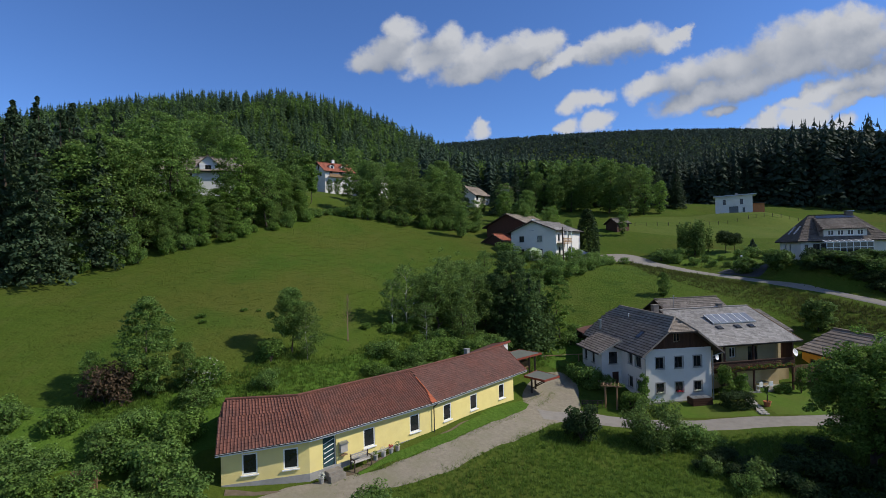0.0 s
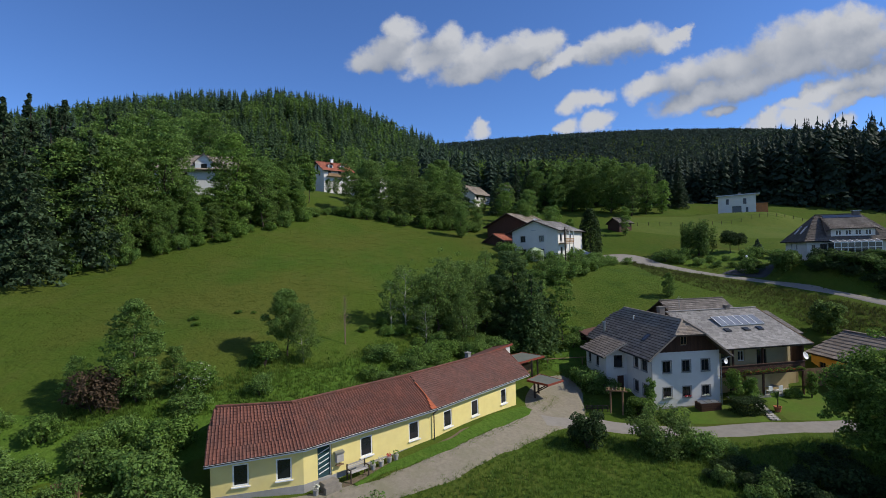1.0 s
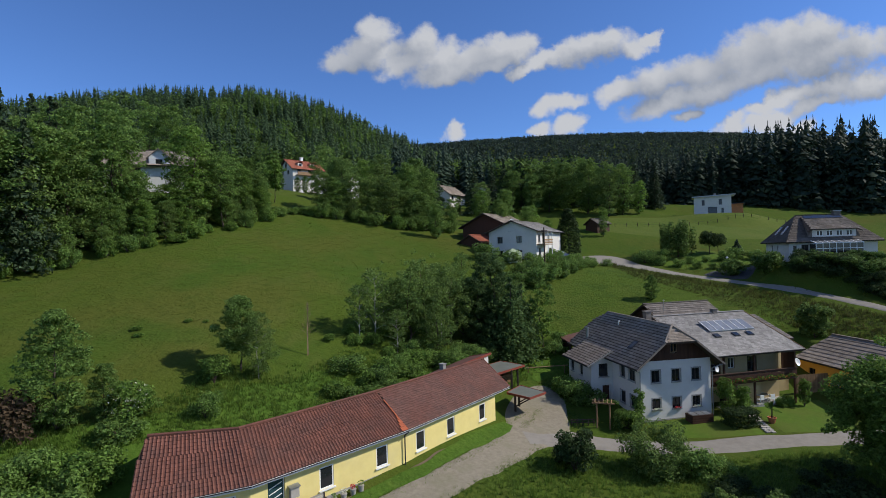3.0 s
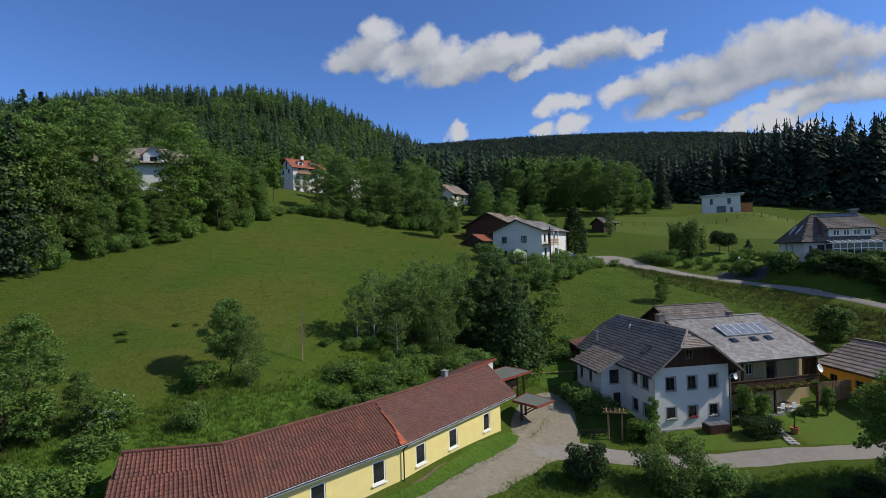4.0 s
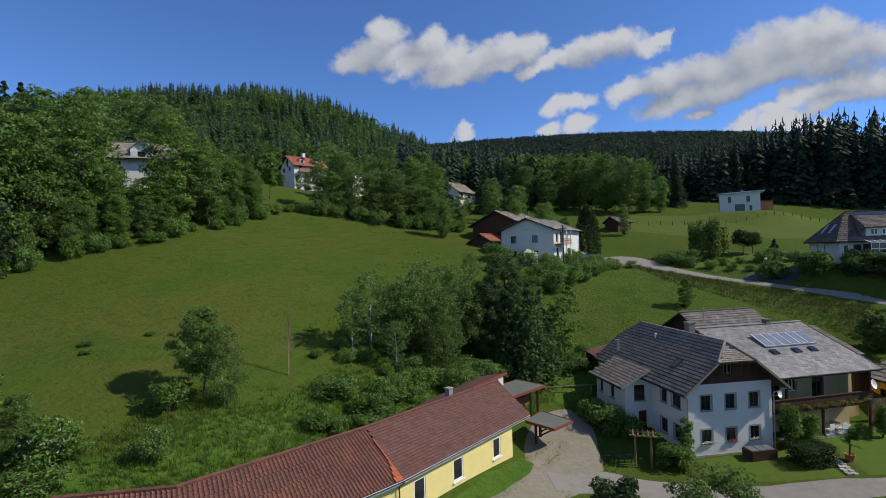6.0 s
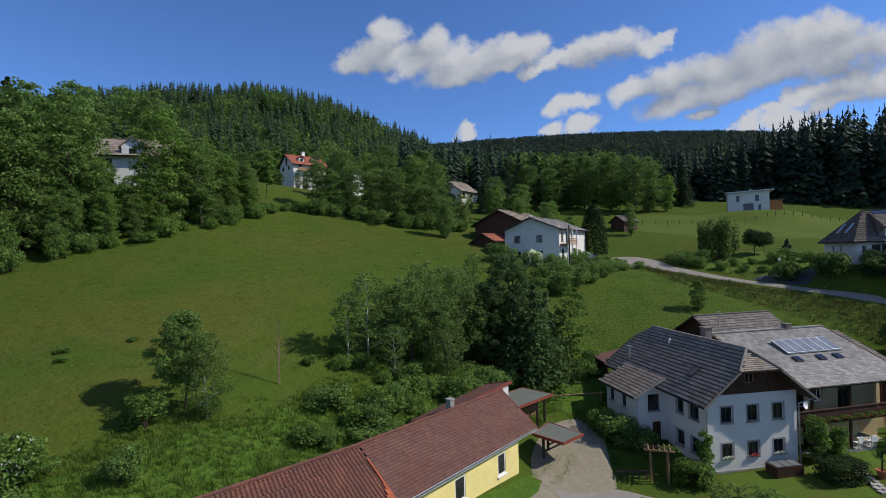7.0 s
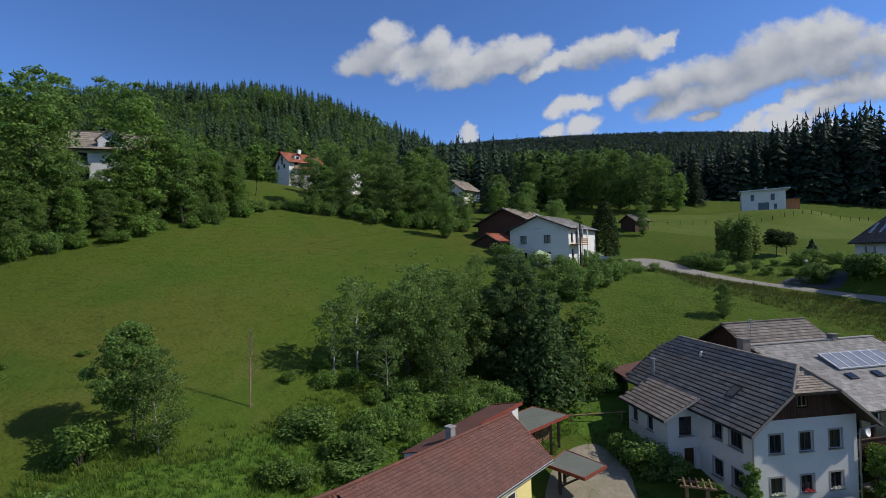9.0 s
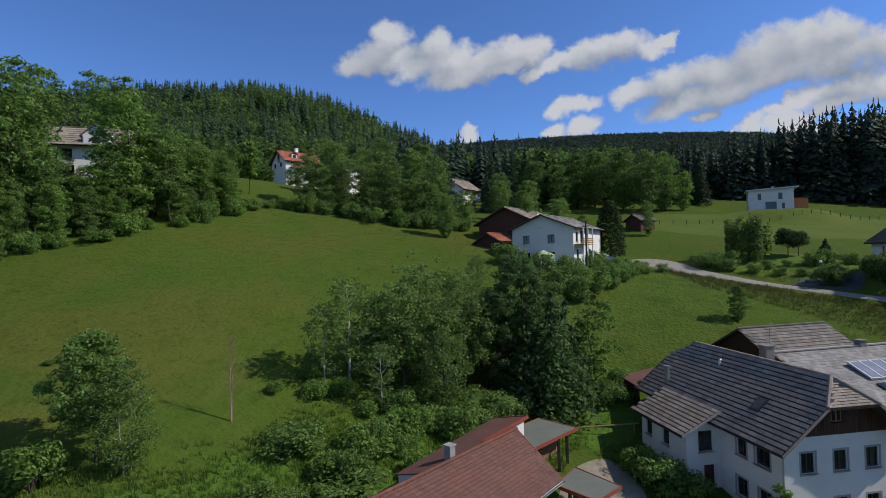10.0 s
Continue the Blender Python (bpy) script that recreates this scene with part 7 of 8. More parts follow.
spruce_models = [conifer(70 + k, 0.17 + 0.025 * k, 7, 3, (0.8,), 0.8) for k in range(4)]
dense_models = [conifer(75 + k, 0.17 + 0.025 * k, 13, 6, (0.6, 0.95), 0.62) for k in range(4)]

def wood(name, n, box, size, models, mat, label, keep, grow=None):
    xs, ys = rng.uniform(box[0], box[1], n * 3), rng.uniform(box[2], box[3], n * 3)
    ok = keep(xs, ys)
    xs, ys = xs[ok][:n], ys[ok][:n]
    zs = height(xs, ys)
    sc = rng.uniform(size[0], size[1], len(xs)) * (1.0 if grow is None else grow(xs, ys))
    rows = zip(xs, ys, zs - 0.5, sc, rng.uniform(0, 6.3, len(xs)), rng.integers(0, len(models), len(xs)))
    return scatter(name, models, rows, mat, label, "wood")


def leafy(seed):
    rows = crown_puffs(seed, [], 0.24, 22, (0, 0, 0.55), (0.34, 0.34, 0.42), -0.9)
    return leaf_cloud(seed, rows, 20, 0.05, tri=True)


leafy_models = [leafy(80 + k) for k in range(3)]
wood("hill_spruce_wood", 2300, (-330, 60, 190, 392), (11, 18), spruce_models, HILL_NEEDLE_LIT, "dense spruce wood over the hill", lambda x, y: ((y > 190 - 0.1 * x) | (x < -95)) & (x > -0.88 * y))
wood("hill_mixed_wood", 330, (-260, 40, 195, 330), (11, 15), leafy_models, LEAF_YOUNG, "broadleaf trees among the hill's spruces", lambda x, y: x > -0.88 * y)
wood("hill_leafy_wood", 190, (-200, -20, 110, 260), (7, 12), leafy_models, LEAF, "mixed broadleaf wood on the hillside", lambda x, y: (y > 182) & (x < -20) | (x < -0.62 * y) & (np.hypot(x + 84, y - 160) > 24))
wood("middle_spruce_wood", 620, (-10, 190, 166, 270), (9, 16), spruce_models, NEEDLE, "dark spruce wood behind the fields", lambda x, y: y > 172 - 0.06 * x, lambda x, y: 1.25 - 0.45 * smooth(30, 62, x))
# this wood's shade lies in the dark needle colour
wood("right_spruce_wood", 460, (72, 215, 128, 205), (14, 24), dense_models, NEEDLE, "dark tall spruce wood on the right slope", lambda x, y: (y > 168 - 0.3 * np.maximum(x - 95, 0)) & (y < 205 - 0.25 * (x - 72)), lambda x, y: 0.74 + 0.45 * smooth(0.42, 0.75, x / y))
wood("left_spruce_wood", 300, (-190, -62, 60, 180), (12, 17), spruce_models, NEEDLE, "dark spruce wood behind the leafy edge", lambda x, y: x < -64 - (90 - y) * 0.1)
wood("upper_leafy_wood", 130, (-240, 20, 182, 225), (8, 12), leafy_models, LEAF_YOUNG, "broadleaf trees among the spruces on the hill", lambda x, y: np.hypot(x + 84, y - 168) > 16)
wood("middle_leafy_wood", 38, (26, 56, 160, 178), (9, 16), leafy_models, LEAF_MID, "dark broadleaf trees before the spruce wood", lambda x, y: y > 160)
wood("middle_front_spruces", 60, (14, 74, 163, 182), (7, 14), spruce_models, NEEDLE, "spruces at the edge of the dark wood", lambda x, y: (x < 28) & (y > 172) | (x > 54))


def far_tree(seed, leafy):
    """A distant tree of a few sprays, one metre tall."""
    r = np.random.default_rng(seed)
    z = r.uniform(0.15, 0.95, 11)
    w = 0.3 * np.sin(np.pi * z ** 0.8) ** 0.7 if leafy else 0.24 * (1.02 - z)
    a = r.uniform(0, 6.3, 11)
    rows = np.c_[w * np.cos(a), w * np.sin(a), z, np.full(11, 0.08)]
    return leaf_cloud(seed, rows, 1, 0.2 if leafy else 0.15, 1.0, tri=True, least=1)


far_spruces, far_leafy = [far_tree(300 + k, False) for k in range(4)], [far_tree(310 + k, True) for k in range(3)]
ahead_only = lambda x, y: (x > -0.2 * y) & (x < 0.95 * y)
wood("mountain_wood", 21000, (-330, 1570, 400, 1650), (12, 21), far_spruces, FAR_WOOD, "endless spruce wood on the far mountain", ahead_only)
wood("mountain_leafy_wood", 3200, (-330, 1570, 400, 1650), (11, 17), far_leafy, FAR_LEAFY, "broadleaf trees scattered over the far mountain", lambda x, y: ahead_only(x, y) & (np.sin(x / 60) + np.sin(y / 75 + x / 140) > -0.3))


# ---- grass: tufts of blades, joined ----
def tuft(seed, blades=8, spread=0.26):
    r = np.random.default_rng(seed)
    v, f = [], []
    for _ in range(blades):
        a, q = r.uniform(0, 6.28), r.uniform(0, spread)
        x, y = q * math.cos(a), q * math.sin(a)
        b = r.uniform(0, 6.28)
        hh, lean, w = r.uniform(0.4, 0.95), r.uniform(0.2, 0.8), 0.05
        n = len(v)
        v += [(x - w * math.sin(b), y + w * math.cos(b), -0.1), (x + w * math.sin(b), y - w * math.cos(b), -0.1), (x + lean * math.cos(b), y + lean * math.sin(b), hh)]
        f += [(n, n + 1, n + 2)]
    return np.array(v), np.array(f)


tufts = [tuft(90 + k) for k in range(4)]


def grass(name, n, sample, keep, size, mat, label):
    xs, ys = sample(n * 2)
    ok = keep(xs, ys)
    xs, ys = xs[ok][:n], ys[ok][:n]
    zs = height(xs, ys)
    rows = zip(xs, ys, zs, rng.uniform(size[0], size[1], len(xs)), rng.uniform(0, 6.3, len(xs)), rng.integers(0, 4, len(xs)))
    return scatter(name, tufts, rows, mat, label, "grass")


def clear_of(x, y, line, d):
    ok = np.ones(len(x), bool)
    for p in curve_points(line, 1.0):
        ok &= np.hypot(x - p[0], y - p[1]) > d
    return ok


ROAD_LINE = [(8.5, 49), (12, 49.2), (16, 48.3), (22.9, 47.5), (28.3, 47.9), (33.5, 48.2), (42, 49.5), (60, 53)]
UPPER_LINE = [(27, 99.5), (31, 102.5), (35.5, 103), (38.5, 98.5), (43.8, 91.6), (49.9, 83.0), (53.1, 78.3), (57.8, 71.9), (64, 64)]
YELLOW_MID = [(-15.5, 35.2), (-10, 36.2), (-2.4, 43.4), (6.5, 53.8)]
spread_over = lambda a, b, c, d: (lambda n: (rng.uniform(a, b, n), rng.uniform(c, d, n)))
meadow_side = lambda x, y: (y > 41 + 1.0 * (x + 12)) & (x < 8)
off_house = lambda x, y: clear_of(x, y, YELLOW_MID, 5.2) & clear_of(x, y, LANE, 2.4) & clear_of(x, y, ROAD_LINE, 2.2)
grass("bank_grass", 14000, spread_over(-32, 12, 36, 66), lambda x, y: off_house(x, y) & (y > 37 + 0.95 * (x + 12)) & (y < 50.5 + 0.9 * (x + 12) + 1.6 * np.sin(0.7 * x) + rng.normal(0, 0.8, len(x))), (0.25, 0.6), LUSH_GRASS, "rank green grass on the bank")
grass("verge_grass", 13000, spread_over(-8, 36, 27, 46.5), off_house, (0.22, 0.48), LUSH_GRASS, "tall rough grass below the road")
grass("slope_grass", 8000, spread_over(12, 62, 58, 98), lambda x, y: clear_of(x, y, UPPER_LINE, 2.3) & ~((x > 18) & (x < 50) & (y < 68)) & (y < 112 - 0.55 * (x - 30)), (0.2, 0.42), TALL_GRASS, "long grass on the road slope")
grass("road_bank_grass", 9000, spread_over(34, 70, 52, 100), lambda x, y: clear_of(x, y, UPPER_LINE, 2.0) & (np.abs((y - 91.6) + 1.42 * (x - 43.8) + 9) < 8.5), (0.3, 0.7), BANK_BLADES, "tall rough grass on the bank below the upper road")
# fine blades standing over the meadow
tufts = [tuft(190 + k, 12, 3.4) for k in range(4)]
grass("meadow_grass", 10000, spread_over(-44, 10, 38, 104), lambda x, y: meadow_side(x, y) & (y > 47 + 0.9 * (x + 12)) & (x > -48 + (y - 60) * 0.55), (0.12, 0.22), MEADOW_GRASS, "fine seeding grass of the meadow")
# strips of weeds in the yard and along its edges
tufts = [tuft(290 + k, 9, 0.5) for k in range(4)]


def strip(n, line, wide):
    pts = curve_points(line, 0.15)
    def sample(m):
        i = rng.integers(0, len(pts), m)
        q = np.array([pts[k][:2] for k in i])
        return q[:, 0] + rng.normal(0, wide, m), q[:, 1] + rng.normal(0, wide, m)
    return sample


for name, n, line, wide in (("yard_weeds", 260, [(8.6, 50.4), (9.8, 52.2), (11.0, 54.6)], 0.22), ("yard_weeds", 200, [(7.6, 51.0), (8.9, 52.8), (9.8, 54.2)], 0.2), ("lane_weeds", 700, [(-8.0, 34.6), (-2.6, 38.6), (2.6, 43.4), (6.6, 48.2)], 0.34), ("lane_weeds", 900, [(-9.0, 31.2), (-3.2, 34.4), (1.6, 38.2), (6.6, 43.4), (9.8, 46.6)], 0.4), ("yard_weeds", 400, [(13.2, 50.8), (13.9, 54), (14.4, 58), (13, 60.5)], 0.3)):
    grass(name, n, strip(n, line, wide), lambda x, y: x < 99, (0.13, 0.26), LUSH_GRASS, "low green weeds growing in the gravel")
# ---- small things ----
def on_ground(x, y):
    return (x, y, sheet_height(x, y))


arb = thing("garden_arbour", "rustic timber garden arbour with climbing leaves", "arbour", on_ground(16.2, 51.9), -20)
for x in (-0.55, 0.55):
    part("post", Shape().tube((x, -0.3, -0.3), (x, -0.3, 2.15), 0.075, 0.065), WOOD, arb)
    part("post", Shape().tube((x, 0.5, -0.3), (x, 0.5, 2.15), 0.075, 0.065), WOOD, arb)
for y in (-0.3, 0.5):
    part("crossbeam", Shape().tube((-0.95, y, 2.2), (1.0, y, 2.2), 0.075), WOOD, arb)
for x in (-0.7, -0.35, 0.0, 0.35, 0.7):
    part("rafter", Shape().tube((x, -0.6, 2.3), (x, 0.8, 2.3), 0.055), WOOD, arb)
part("climber", leaf_cloud(71, [(0.2 + 0.25 * i, 0.2 * math.sin(i), 2.3, 0.22) for i in range(5)], 36, 0.07), LEAF_LIGHT, arb)

rail = thing("low_fence", "low dark timber rail fence beside the lane", "fence", on_ground(13.4, 52.2), -2)
for i in range(5):
    part("post", Shape().box(i * 0.5 - 0.04, i * 0.5 + 0.04, -0.04, 0.04, -0.2, 0.5, 0.01), DARK_TIMBER, rail)
for z in (0.2, 0.42):
    part("rail", Shape().box(-0.1, 2.1, -0.03, 0.03, z - 0.04, z + 0.04), DARK_TIMBER, rail)

bed = thing("raised_bed", "raised brown timber garden bed by the house wall", "raised bed", on_ground(24.2, 51.7), PHI)
for z in (0.0, 0.2, 0.4, 0.6):
    part("board", Shape().box(0, 2.1, -0.03, 0.02, z, z + 0.185), DARK_WOOD, bed)
    part("board", Shape().box(0, 2.1, 0.98, 1.03, z, z + 0.185), DARK_WOOD, bed)
    part("board", Shape().box(-0.03, 0.02, 0.02, 0.98, z, z + 0.185), DARK_WOOD, bed)
    part("board", Shape().box(2.08, 2.13, 0.02, 0.98, z, z + 0.185), DARK_WOOD, bed)
part("soil", Shape().box(0.02, 2.08, 0.02, 0.98, -0.1, 0.70), EARTH, bed)
for k in range(3):
    part("cover", Shape().slab([(0.1 + k * 0.66, 0.1, 0.80), (0.68 + k * 0.66, 0.1, 0.80), (0.68 + k * 0.66, 0.9, 0.86), (0.1 + k * 0.66, 0.9, 0.86)], 0.04), METAL, bed)

pot = thing("potted_palm", "spiky palm in a terracotta pot on the lawn", "potted plant", on_ground(31.4, 51.6))
part("pot", Shape().lathe((0, 0, 0.0), [(0.24, 0), (0.33, 0.42), (0.37, 0.44), (0.37, 0.52), (0.31, 0.52), (0.29, 0.44)], 14), TERRACOTTA, pot)
part("trunk", Shape().tube((0, 0, 0.4), (0.03, 0, 1.25), 0.06, 0.05), BARK, pot)
fr = Shape()
for i in range(46):
    a, e = i * 2.4, -0.35 + 1.75 * ((i * 0.618) % 1)
    d = Vector((math.cos(a) * math.cos(e), math.sin(a) * math.cos(e), math.sin(e)))
    side = d.cross(Vector((0, 0, 1))).normalized() * 0.045
    o = Vector((0.03, 0, 1.25))
    fr.add([o - side, o + side, o + d * 0.5 + side * 0.8 + Vector((0, 0, 0.05)), o + d * 0.85 - Vector((0, 0, 0.12)), o + d * 0.5 - side * 0.8 + Vector((0, 0, 0.05))], [(0, 1, 2, 3, 4)])
part("frond_head", fr, LEAF_LIGHT, pot)

# stepping-stone path beside the lawn
stone_mesh = None
path = thing("stone_path", "path of square pale paving stones in the grass", "path", (0, 0, 0))
for i in range(12):
    for j in range(2):
        f = i / 11
        x, y = 29.7 + 1.0 * f + 0.42 * j, 49.7 + 5.2 * f - 0.05 * j
        s = part("stone", Shape().box(-0.19, 0.19, -0.2, 0.2, -0.05, 0.05, 0.012), STONE, path) if stone_mesh is None else new("stone", stone_mesh)
        stone_mesh = s.data
        s.parent = path
        s.matrix_basis = pose(x, y, sheet_height(x, y) + 0.04, 0, 0, 10 + rnd.uniform(-4, 4))
patio = thing("patio", "paved patio under the balcony", "patio", (28.9, 54.6, 0.86), 12)
for i in range(14):
    for j in range(3):
        s = new("slab", patio_mesh) if i + j else part("slab", Shape().box(-0.29, 0.29, -0.29, 0.29, -0.3, 0.06, 0.012), STONE)
        patio_mesh = s.data
        s.parent = patio
        s.matrix_basis = pose(i * 0.6, j * 0.6 + 0.3, rnd.uniform(-0.004, 0.004))
table = thing("garden_table", "grey garden table on the patio", "table", (33.6, 56.3, 0.92), 15)
part("tabletop", Shape().box(-0.7, 0.7, -0.42, 0.42, 0.7, 0.74, 0.01), METAL, table)
for x in (-0.6, 0.6):
    for y in (-0.34, 0.34):
        part("leg", Shape().tube((x, y, 0), (x, y, 0.7), 0.025), METAL, table)


def chair(at, turn):
    c = thing("garden_chair", "white garden chair beside the patio table", "chair", at, turn, group="patio chairs")
    part("seat", Shape().box(-0.24, 0.24, -0.24, 0.24, 0.42, 0.46, 0.01), PAINT_WHITE, c)
    part("backrest", Shape().box(-0.24, 0.24, 0.2, 0.24, 0.47, 0.92, 0.01), PAINT_WHITE, c)
    for x in (-0.2, 0.2):
        for y in (-0.2, 0.2):
            part("leg", Shape().tube((x, y, 0), (x, y, 0.42), 0.02), PAINT_WHITE, c)
    return c


first_chair = chair((33.0, 55.6, 0.92), 195)
copy_thing(first_chair, pose(34.2, 55.8, 0.92, 0, 0, 190))
copy_thing(first_chair, pose(32.6, 56.5, 0.92, 0, 0, 100))
for x, y, s in ((31.2, 55.4, 0.5), (35.2, 55.6, 0.45), (35.9, 55.9, 0.5), (30.4, 54.9, 0.6)):
    plant(bush2, x, y, s)

screen_fence = thing("board_fence", "brown timber board fence between wing and outbuilding", "fence", on_ground(38.4, 58.2), 6)
for k in range(24):
    part("board", Shape().box(k * 0.16, k * 0.16 + 0.15, -0.012 * (k % 2), 0.022, -0.3, 2.05), WOOD, screen_fence)
for z in (0.4, 1.6):
    part("rail", Shape().box(0, 3.84, 0.024, 0.08, z, z + 0.1), WOOD, screen_fence)

# by the door of the yellow house
W1, W2 = Vector((-9.2, 34.5, 0)), Vector((-1.2, 42.1, 0))
along = (W2 - W1).normalized()
outward = Vector((along.y, -along.x, 0))
face = math.degrees(math.atan2(along.y, along.x))
step_at = W1 + along * 1.55 + outward * 0.62
steps = thing("doorstep", "pair of worn concrete steps at the door", "steps", (step_at.x, step_at.y, 0), face)
part("upper_step", Shape().box(-0.55, 0.55, -0.2, 0.42, 1.0, 1.88, 0.015), WORN_STEP, steps)
part("lower_step", Shape().box(-0.6, 0.6, -0.48, -0.2, 0.9, 1.7, 0.015), WORN_STEP, steps)
b_at = W1 + along * 3.6 + outward * 0.75
bench = thing("garden_bench", "weathered pale garden bench by the yellow wall", "bench", (b_at.x, b_at.y, h(b_at.x, b_at.y) + 0.12), face)
for k in range(4):
    part("seat_slat", Shape().box(-0.72, 0.72, -0.26 + k * 0.12, -0.16 + k * 0.12, 0.44, 0.475, 0.006), STONE, bench)
for k in range(3):
    part("back_slat", Shape().box(-0.72, 0.72, 0.24, 0.27, 0.56 + k * 0.13, 0.66 + k * 0.13), STONE, bench)
for x in (-0.7, 0.7):
    part("side_frame", Shape().box(x - 0.035, x + 0.035, -0.26, -0.2, -0.25, 0.64).box(x - 0.035, x + 0.035, 0.2, 0.27, -0.25, 0.95).box(x - 0.035, x + 0.035, -0.26, 0.24, 0.62, 0.67), DARK_TIMBER, bench)
bb = W1 + along * 2.55 + outward * 0.16
box = thing("letter_box", "pale wall-mounted letter box with a small roof", "letter box", (bb.x, bb.y, 3.0), face)
part("body", Shape().box(-0.28, 0.28, -0.12, 0.12, -0.28, 0.3, 0.02), STONE, box)
part("lid", Shape().slab([(-0.33, -0.2, 0.33), (0.33, -0.2, 0.33), (0.33, 0.12, 0.44), (-0.33, 0.12, 0.44)], 0.03), METAL, box)
part("shelf", Shape().box(-0.26, 0.26, -0.16, 0.12, -0.5, -0.45), WOOD, box)
for k, (a, c) in enumerate(((4.9, 0.32), (5.6, 0.4), (6.3, 0.3), (6.9, 0.36), (0.5, 0.4))):
    q = W1 + along * a + outward * 0.62
    fp = thing("flower_pot", "clay pot with garden flowers by the wall", "flower pot", (q.x, q.y, h(q.x, q.y) + 0.05), 0, group="wall pots")
    part("pot", Shape().lathe((0, 0, -0.2), [(0.13, 0), (0.19, 0.48), (0.21, 0.5), (0.21, 0.55), (0.16, 0.55)], 10), STONE if k % 2 else CONCRETE, fp)
    part("planting", leaf_cloud(100 + k, [(0, 0, 0.5, c * 0.6)], 60, 0.05), (LEAF_LIGHT, BLOSSOM, RED_FLOWER)[k % 3], fp)
kerb = ribbon("wall_strip", [(-14.0, 32.4), (-9.0, 34.0), (-0.75, 41.4), (6.6, 50.2)], [0.45, 0.45, 0.45, 0.4], EARTH, 0.05, "strip of bare stony earth along the yellow wall", "verge", 0.12, seed=9)
ribbon("grass_verge", [(-6.2, 35.7), (-3.3, 38.5), (-0.2, 41.3), (2.95, 45.1), (6.16, 48.9), (7.5, 50.6)], [0.5, 0.8, 1.2, 1.6, 2.0, 1.5], LUSH, 0.10, "green grass verge between wall and lane", "verge", 0.12, seed=10)

# firewood and odds and ends under the carport
stack = thing("firewood_stack", "stack of split firewood under the carport", "firewood", on_ground(8.2, 60.6), 50)
log_mesh = None
for r in range(8):
    for c in range(9):
        lg = part("log", Shape().tube((0, -0.5, 0), (0, 0.5, 0), 0.1, 0.095, 6), WOOD) if log_mesh is None else new("log", log_mesh)
        log_mesh = lg.data
        lg.parent = stack
        lg.matrix_basis = pose((c + 0.5 * (r % 2)) * 0.2 - 0.9, rnd.uniform(-0.04, 0.04), 0.1 + r * 0.175, 0, rnd.uniform(0, 60), 0)
bar = thing("timber_pole", "long pale timber pole lying across the grass", "pole", (11.4, 62.9, h(11.4, 62.9) + 0.5), 3)
part("pole", Shape().tube((0, 0, 0), (4.8, 0, 0.1), 0.05), WOOD, bar)
for x in (0.3, 4.4):
    part("support", Shape().box(x - 0.05, x + 0.05, -0.05, 0.05, -0.8, 0.03), WOOD, bar)

# lean-to behind the farmhouse annexe
lt = thing("wood_shelter", "low open shelter with a red-brown roof against the farmhouse", "shelter", (18.6, 67.2, h(18.6, 67.2)), 8)
part("roof", Shape().slab([(-1.7, -1.3, 1.5), (1.7, -1.3, 2.1), (1.7, 1.5, 2.3), (-1.7, 1.5, 1.7)], 0.1), RUST_TILE, lt)
part("back_wall", Shape().box(-1.5, 1.6, 1.3, 1.38, -0.6, 1.65), DARK_WOOD, lt)
for x, z in ((-1.5, 1.45), (1.5, 2.0)):
    for y in (-1.1, 1.1):
        part("post", Shape().box(x - 0.06, x + 0.06, y - 0.06, y + 0.06, -1.0, z, 0.01), DARK_TIMBER, lt)
mast = thing("aerial_mast", "slim aerial mast on the roof ridge", "aerial", (29.9, 69.0, 4.0))
part("mast", Shape().tube((0, 0, 0), (0, 0, 6.0), 0.03), METAL, mast)
part("crossbar", Shape().tube((-0.45, 0, 5.7), (0.45, 0, 5.7), 0.015).tube((-0.3, -0.2, 5.9), (0.3, 0.2, 5.9), 0.012), METAL, mast)

# utility pole, car, garden tent by the hillside house
up = thing("utility_pole", "brown wooden utility pole in the bushes", "pole", on_ground(19.4, 86.6))
part("pole", Shape().tube((0, 0, -0.5), (0, 0, 7.4), 0.13, 0.10), DARK_TIMBER, up)
part("insulator_bar", Shape().box(-0.45, 0.45, -0.05, 0.05, 6.9, 7.0), DARK_TIMBER, up)
tent = thing("garden_tent", "pale green garden tent beside the house", "tent", on_ground(15.4, 92.6), 20)
part("canvas", Shape().box(-1.2, 1.2, -1.0, 1.0, -0.4, 1.4).add([(-1.25, -1.05, 1.4), (1.25, -1.05, 1.4), (1.25, 1.05, 1.4), (-1.25, 1.05, 1.4), (0, 0, 2.1)], [(0, 1, 4), (1, 2, 4), (2, 3, 4), (3, 0, 4)]), material("tent canvas", (0.42, 0.50, 0.33), (0.36, 0.44, 0.28), 2.0, 0.8, bump=0.2), tent)


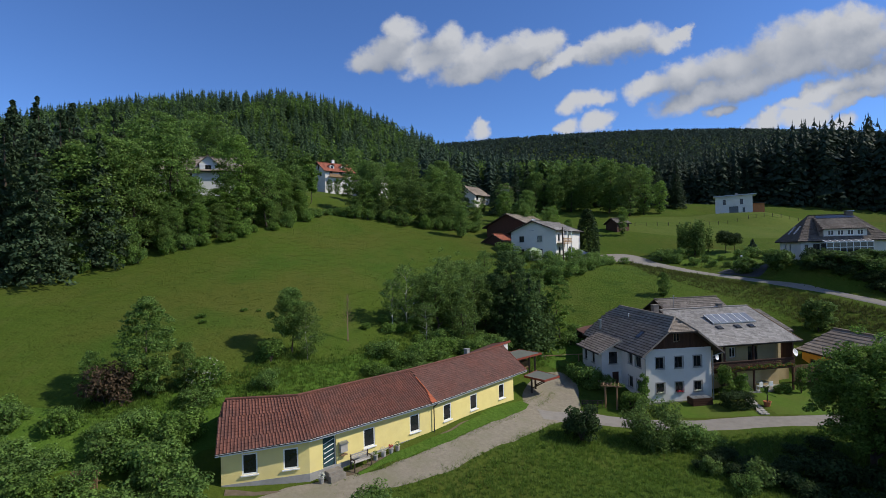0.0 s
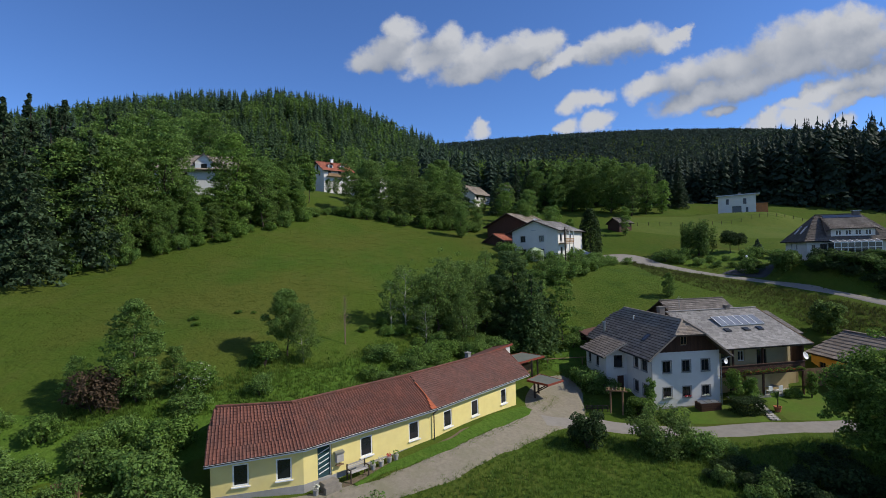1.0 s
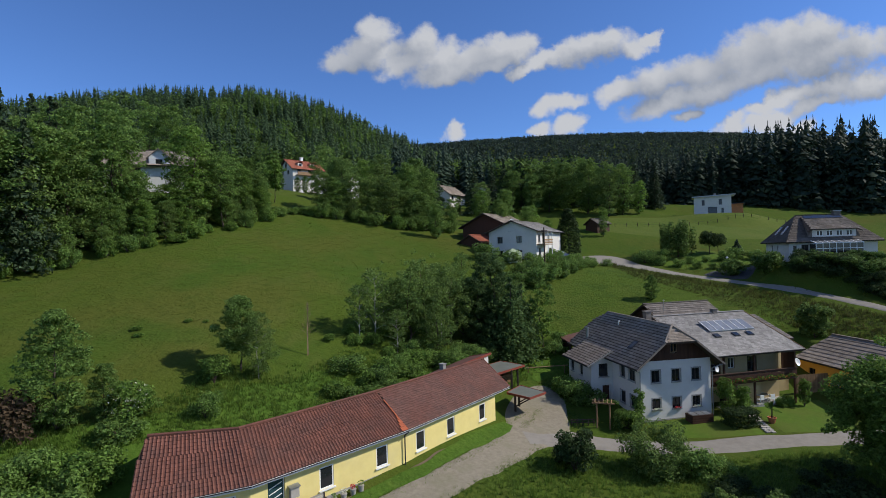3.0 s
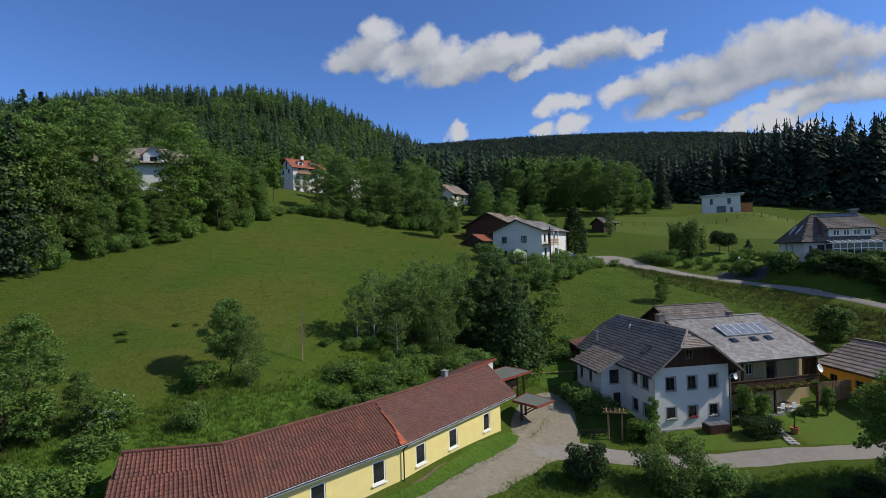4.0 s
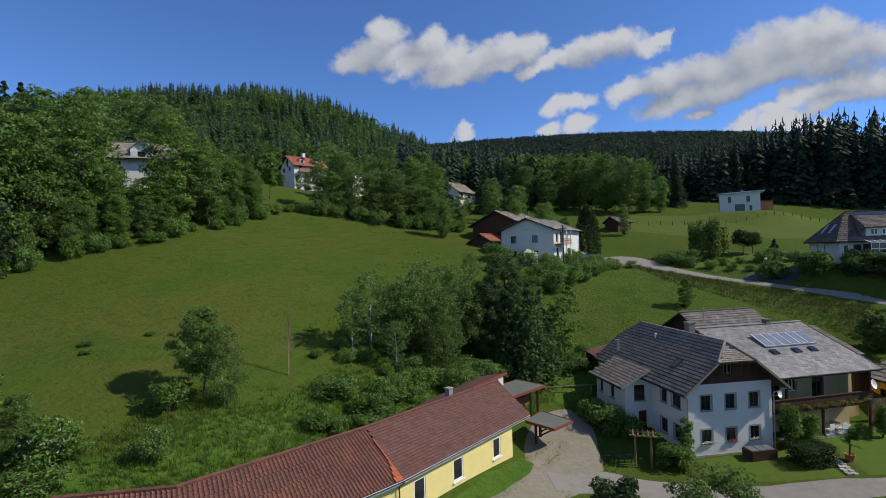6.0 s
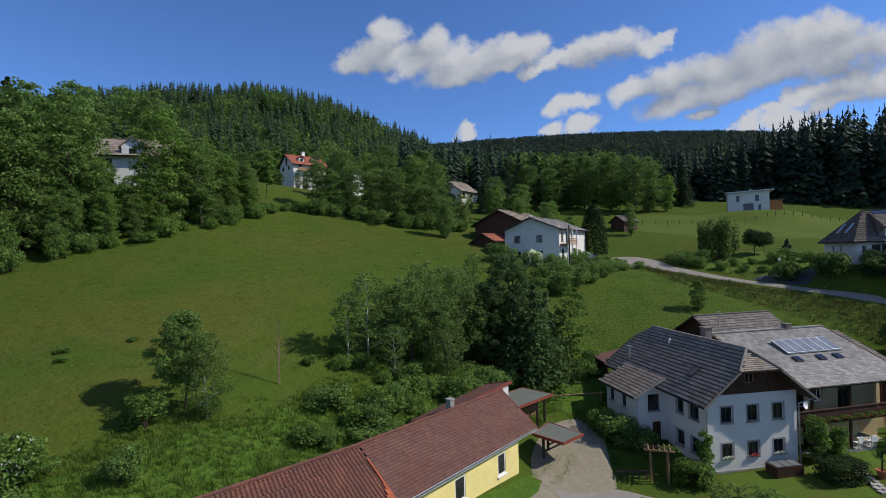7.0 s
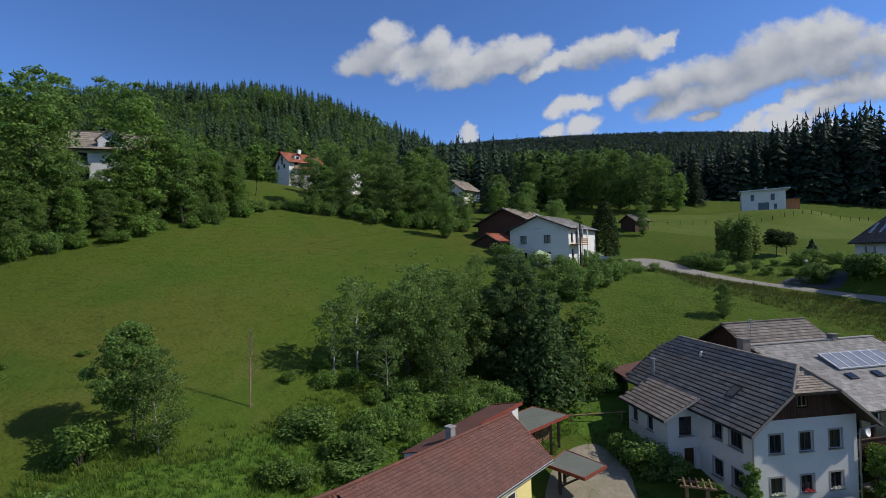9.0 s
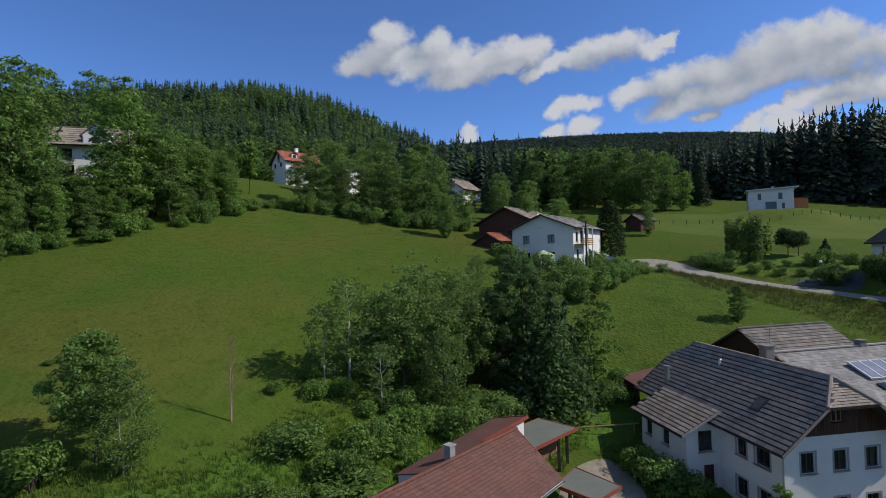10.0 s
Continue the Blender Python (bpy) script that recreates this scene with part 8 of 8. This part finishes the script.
def car(at, turn):
    c = thing("car", "grey-blue hatchback parked by the house", "car", at, turn)
    prof = [(-2.0, 0.35), (-2.05, 0.75), (-1.85, 0.92), (-1.0, 1.0), (-0.35, 1.42), (1.15, 1.45), (1.9, 1.05), (2.05, 0.95), (2.05, 0.4), (1.9, 0.3), (-1.9, 0.3)]
    n, s = len(prof), Shape()
    v = [(x, -0.82 if z < 1.1 else -0.64, z) for x, z in prof] + [(x, 0.82 if z < 1.1 else 0.64, z) for x, z in prof]
    s.add(v, [tuple(range(n)), tuple(range(2 * n - 1, n - 1, -1))] + [((i + 1) % n, i, n + i, n + (i + 1) % n) for i in range(n)])
    part("body", s, CAR_PAINT, c)
    part("windscreen", Shape().slab([(-0.92, -0.7, 1.055), (-0.92, 0.7, 1.055), (-0.4, 0.58, 1.42), (-0.4, -0.58, 1.42)][::-1], 0.02), GLASS, c)
    for y in (-0.8, 0.79):
        part("side_window", Shape().add([(-0.85, y, 1.02), (1.6, y, 1.06), (1.15, y * 0.84, 1.38), (-0.3, y * 0.84, 1.36), (-0.85, y * 0.97, 1.02), (1.6, y * 0.97, 1.06), (1.15, y * 0.81, 1.38), (-0.3, y * 0.81, 1.36)], [(0, 1, 2, 3), (7, 6, 5, 4), (0, 4, 5, 1), (2, 6, 7, 3)]), GLASS, c)
    for x in (-1.25, 1.25):
        for y in (-0.8, 0.8):
            w = part("wheel", Shape().tube((x, y - 0.1, 0.3), (x, y + 0.1, 0.3), 0.31, 0.31, 16), RUBBER, c)
            part("rim", Shape().tube((x, y - 0.11, 0.3), (x, y + 0.11, 0.3), 0.19, 0.19, 12), METAL, w)
    for y in (-0.6, 0.6):
        part("headlight", Shape().box(-2.07, -1.98, y - 0.16, y + 0.16, 0.68, 0.82, 0.01), PAINT_WHITE, c)
    return c


car((25.0, 99.0, sheet_height(25.0, 99.0)), 200)
dish = thing("satellite_dish", "white satellite dish on the barn roof", "satellite dish", (17.4, 103.6, 22.0), 0)
part("dish", Shape().lathe((0, 0, 0), [(0.05, -0.1), (0.4, -0.05), (0.6, 0.08), (0.62, 0.1), (0.55, 0.08), (0.3, -0.02)], 16), PAINT_WHITE, dish).matrix_basis = pose(0, 0, 0, 70, 0, 10)
part("stand", Shape().tube((0, 0.05, -1.4), (0, 0.05, 0), 0.04), METAL, dish)

# garden lamp and the field fence
lamp = thing("garden_lamp", "slim garden lamp with a white globe", "lamp", on_ground(52.4, 93.2))
part("post", Shape().tube((0, 0, -0.2), (0, 0, 1.75), 0.04), DARK_METAL, lamp)
part("globe", Shape().lathe((0, 0, 1.72), [(0.05, 0), (0.16, 0.08), (0.2, 0.2), (0.16, 0.32), (0.05, 0.4)], 12), PAINT_WHITE, lamp)
fence = thing("field_fence", "low timber post-and-wire field fence", "fence")
pts = curve_points([(46.4, 128.8, 0), (61, 130.8, 0), (77.4, 134.4, 0), (100.5, 140, 0)], 2.6)
for k, (x, y, _) in enumerate(pts):
    z = sheet_height(x, y)
    part("post", Shape().box(x - 0.045, x + 0.045, y - 0.045, y + 0.045, z - 0.3, z + 0.95), DARK_TIMBER, fence)
    if k:
        a, b = pts[k - 1], (x, y)
        for dz in (0.5, 0.92):
            part("rail", Shape().beam((a[0], a[1], sheet_height(a[0], a[1]) + dz), (x, y, z + dz), 0.012, 0.014), DARK_METAL, fence)
paling = thing("picket_fence", "weathered picket fence among bushes", "fence", on_ground(-22.4, 30.6), 12)
for i in range(9):
    part("picket", Shape().box(i * 0.17, i * 0.17 + 0.1, -0.015, 0.015, -0.2, 0.95 + 0.05 * (i % 2)), WOOD, paling)
for z in (0.25, 0.7):
    part("rail", Shape().box(-0.1, 1.6, 0.015, 0.06, z, z + 0.07), WOOD, paling)
# shrubs dotted over the meadow
for x, y, s in ((-25.4, 53.6, 0.35), (-22.0, 56.4, 0.28), (-20.6, 56.9, 0.2), (-24.6, 52.4, 0.3)):
    plant(bush2, x, y, s, tall=s * 0.6)
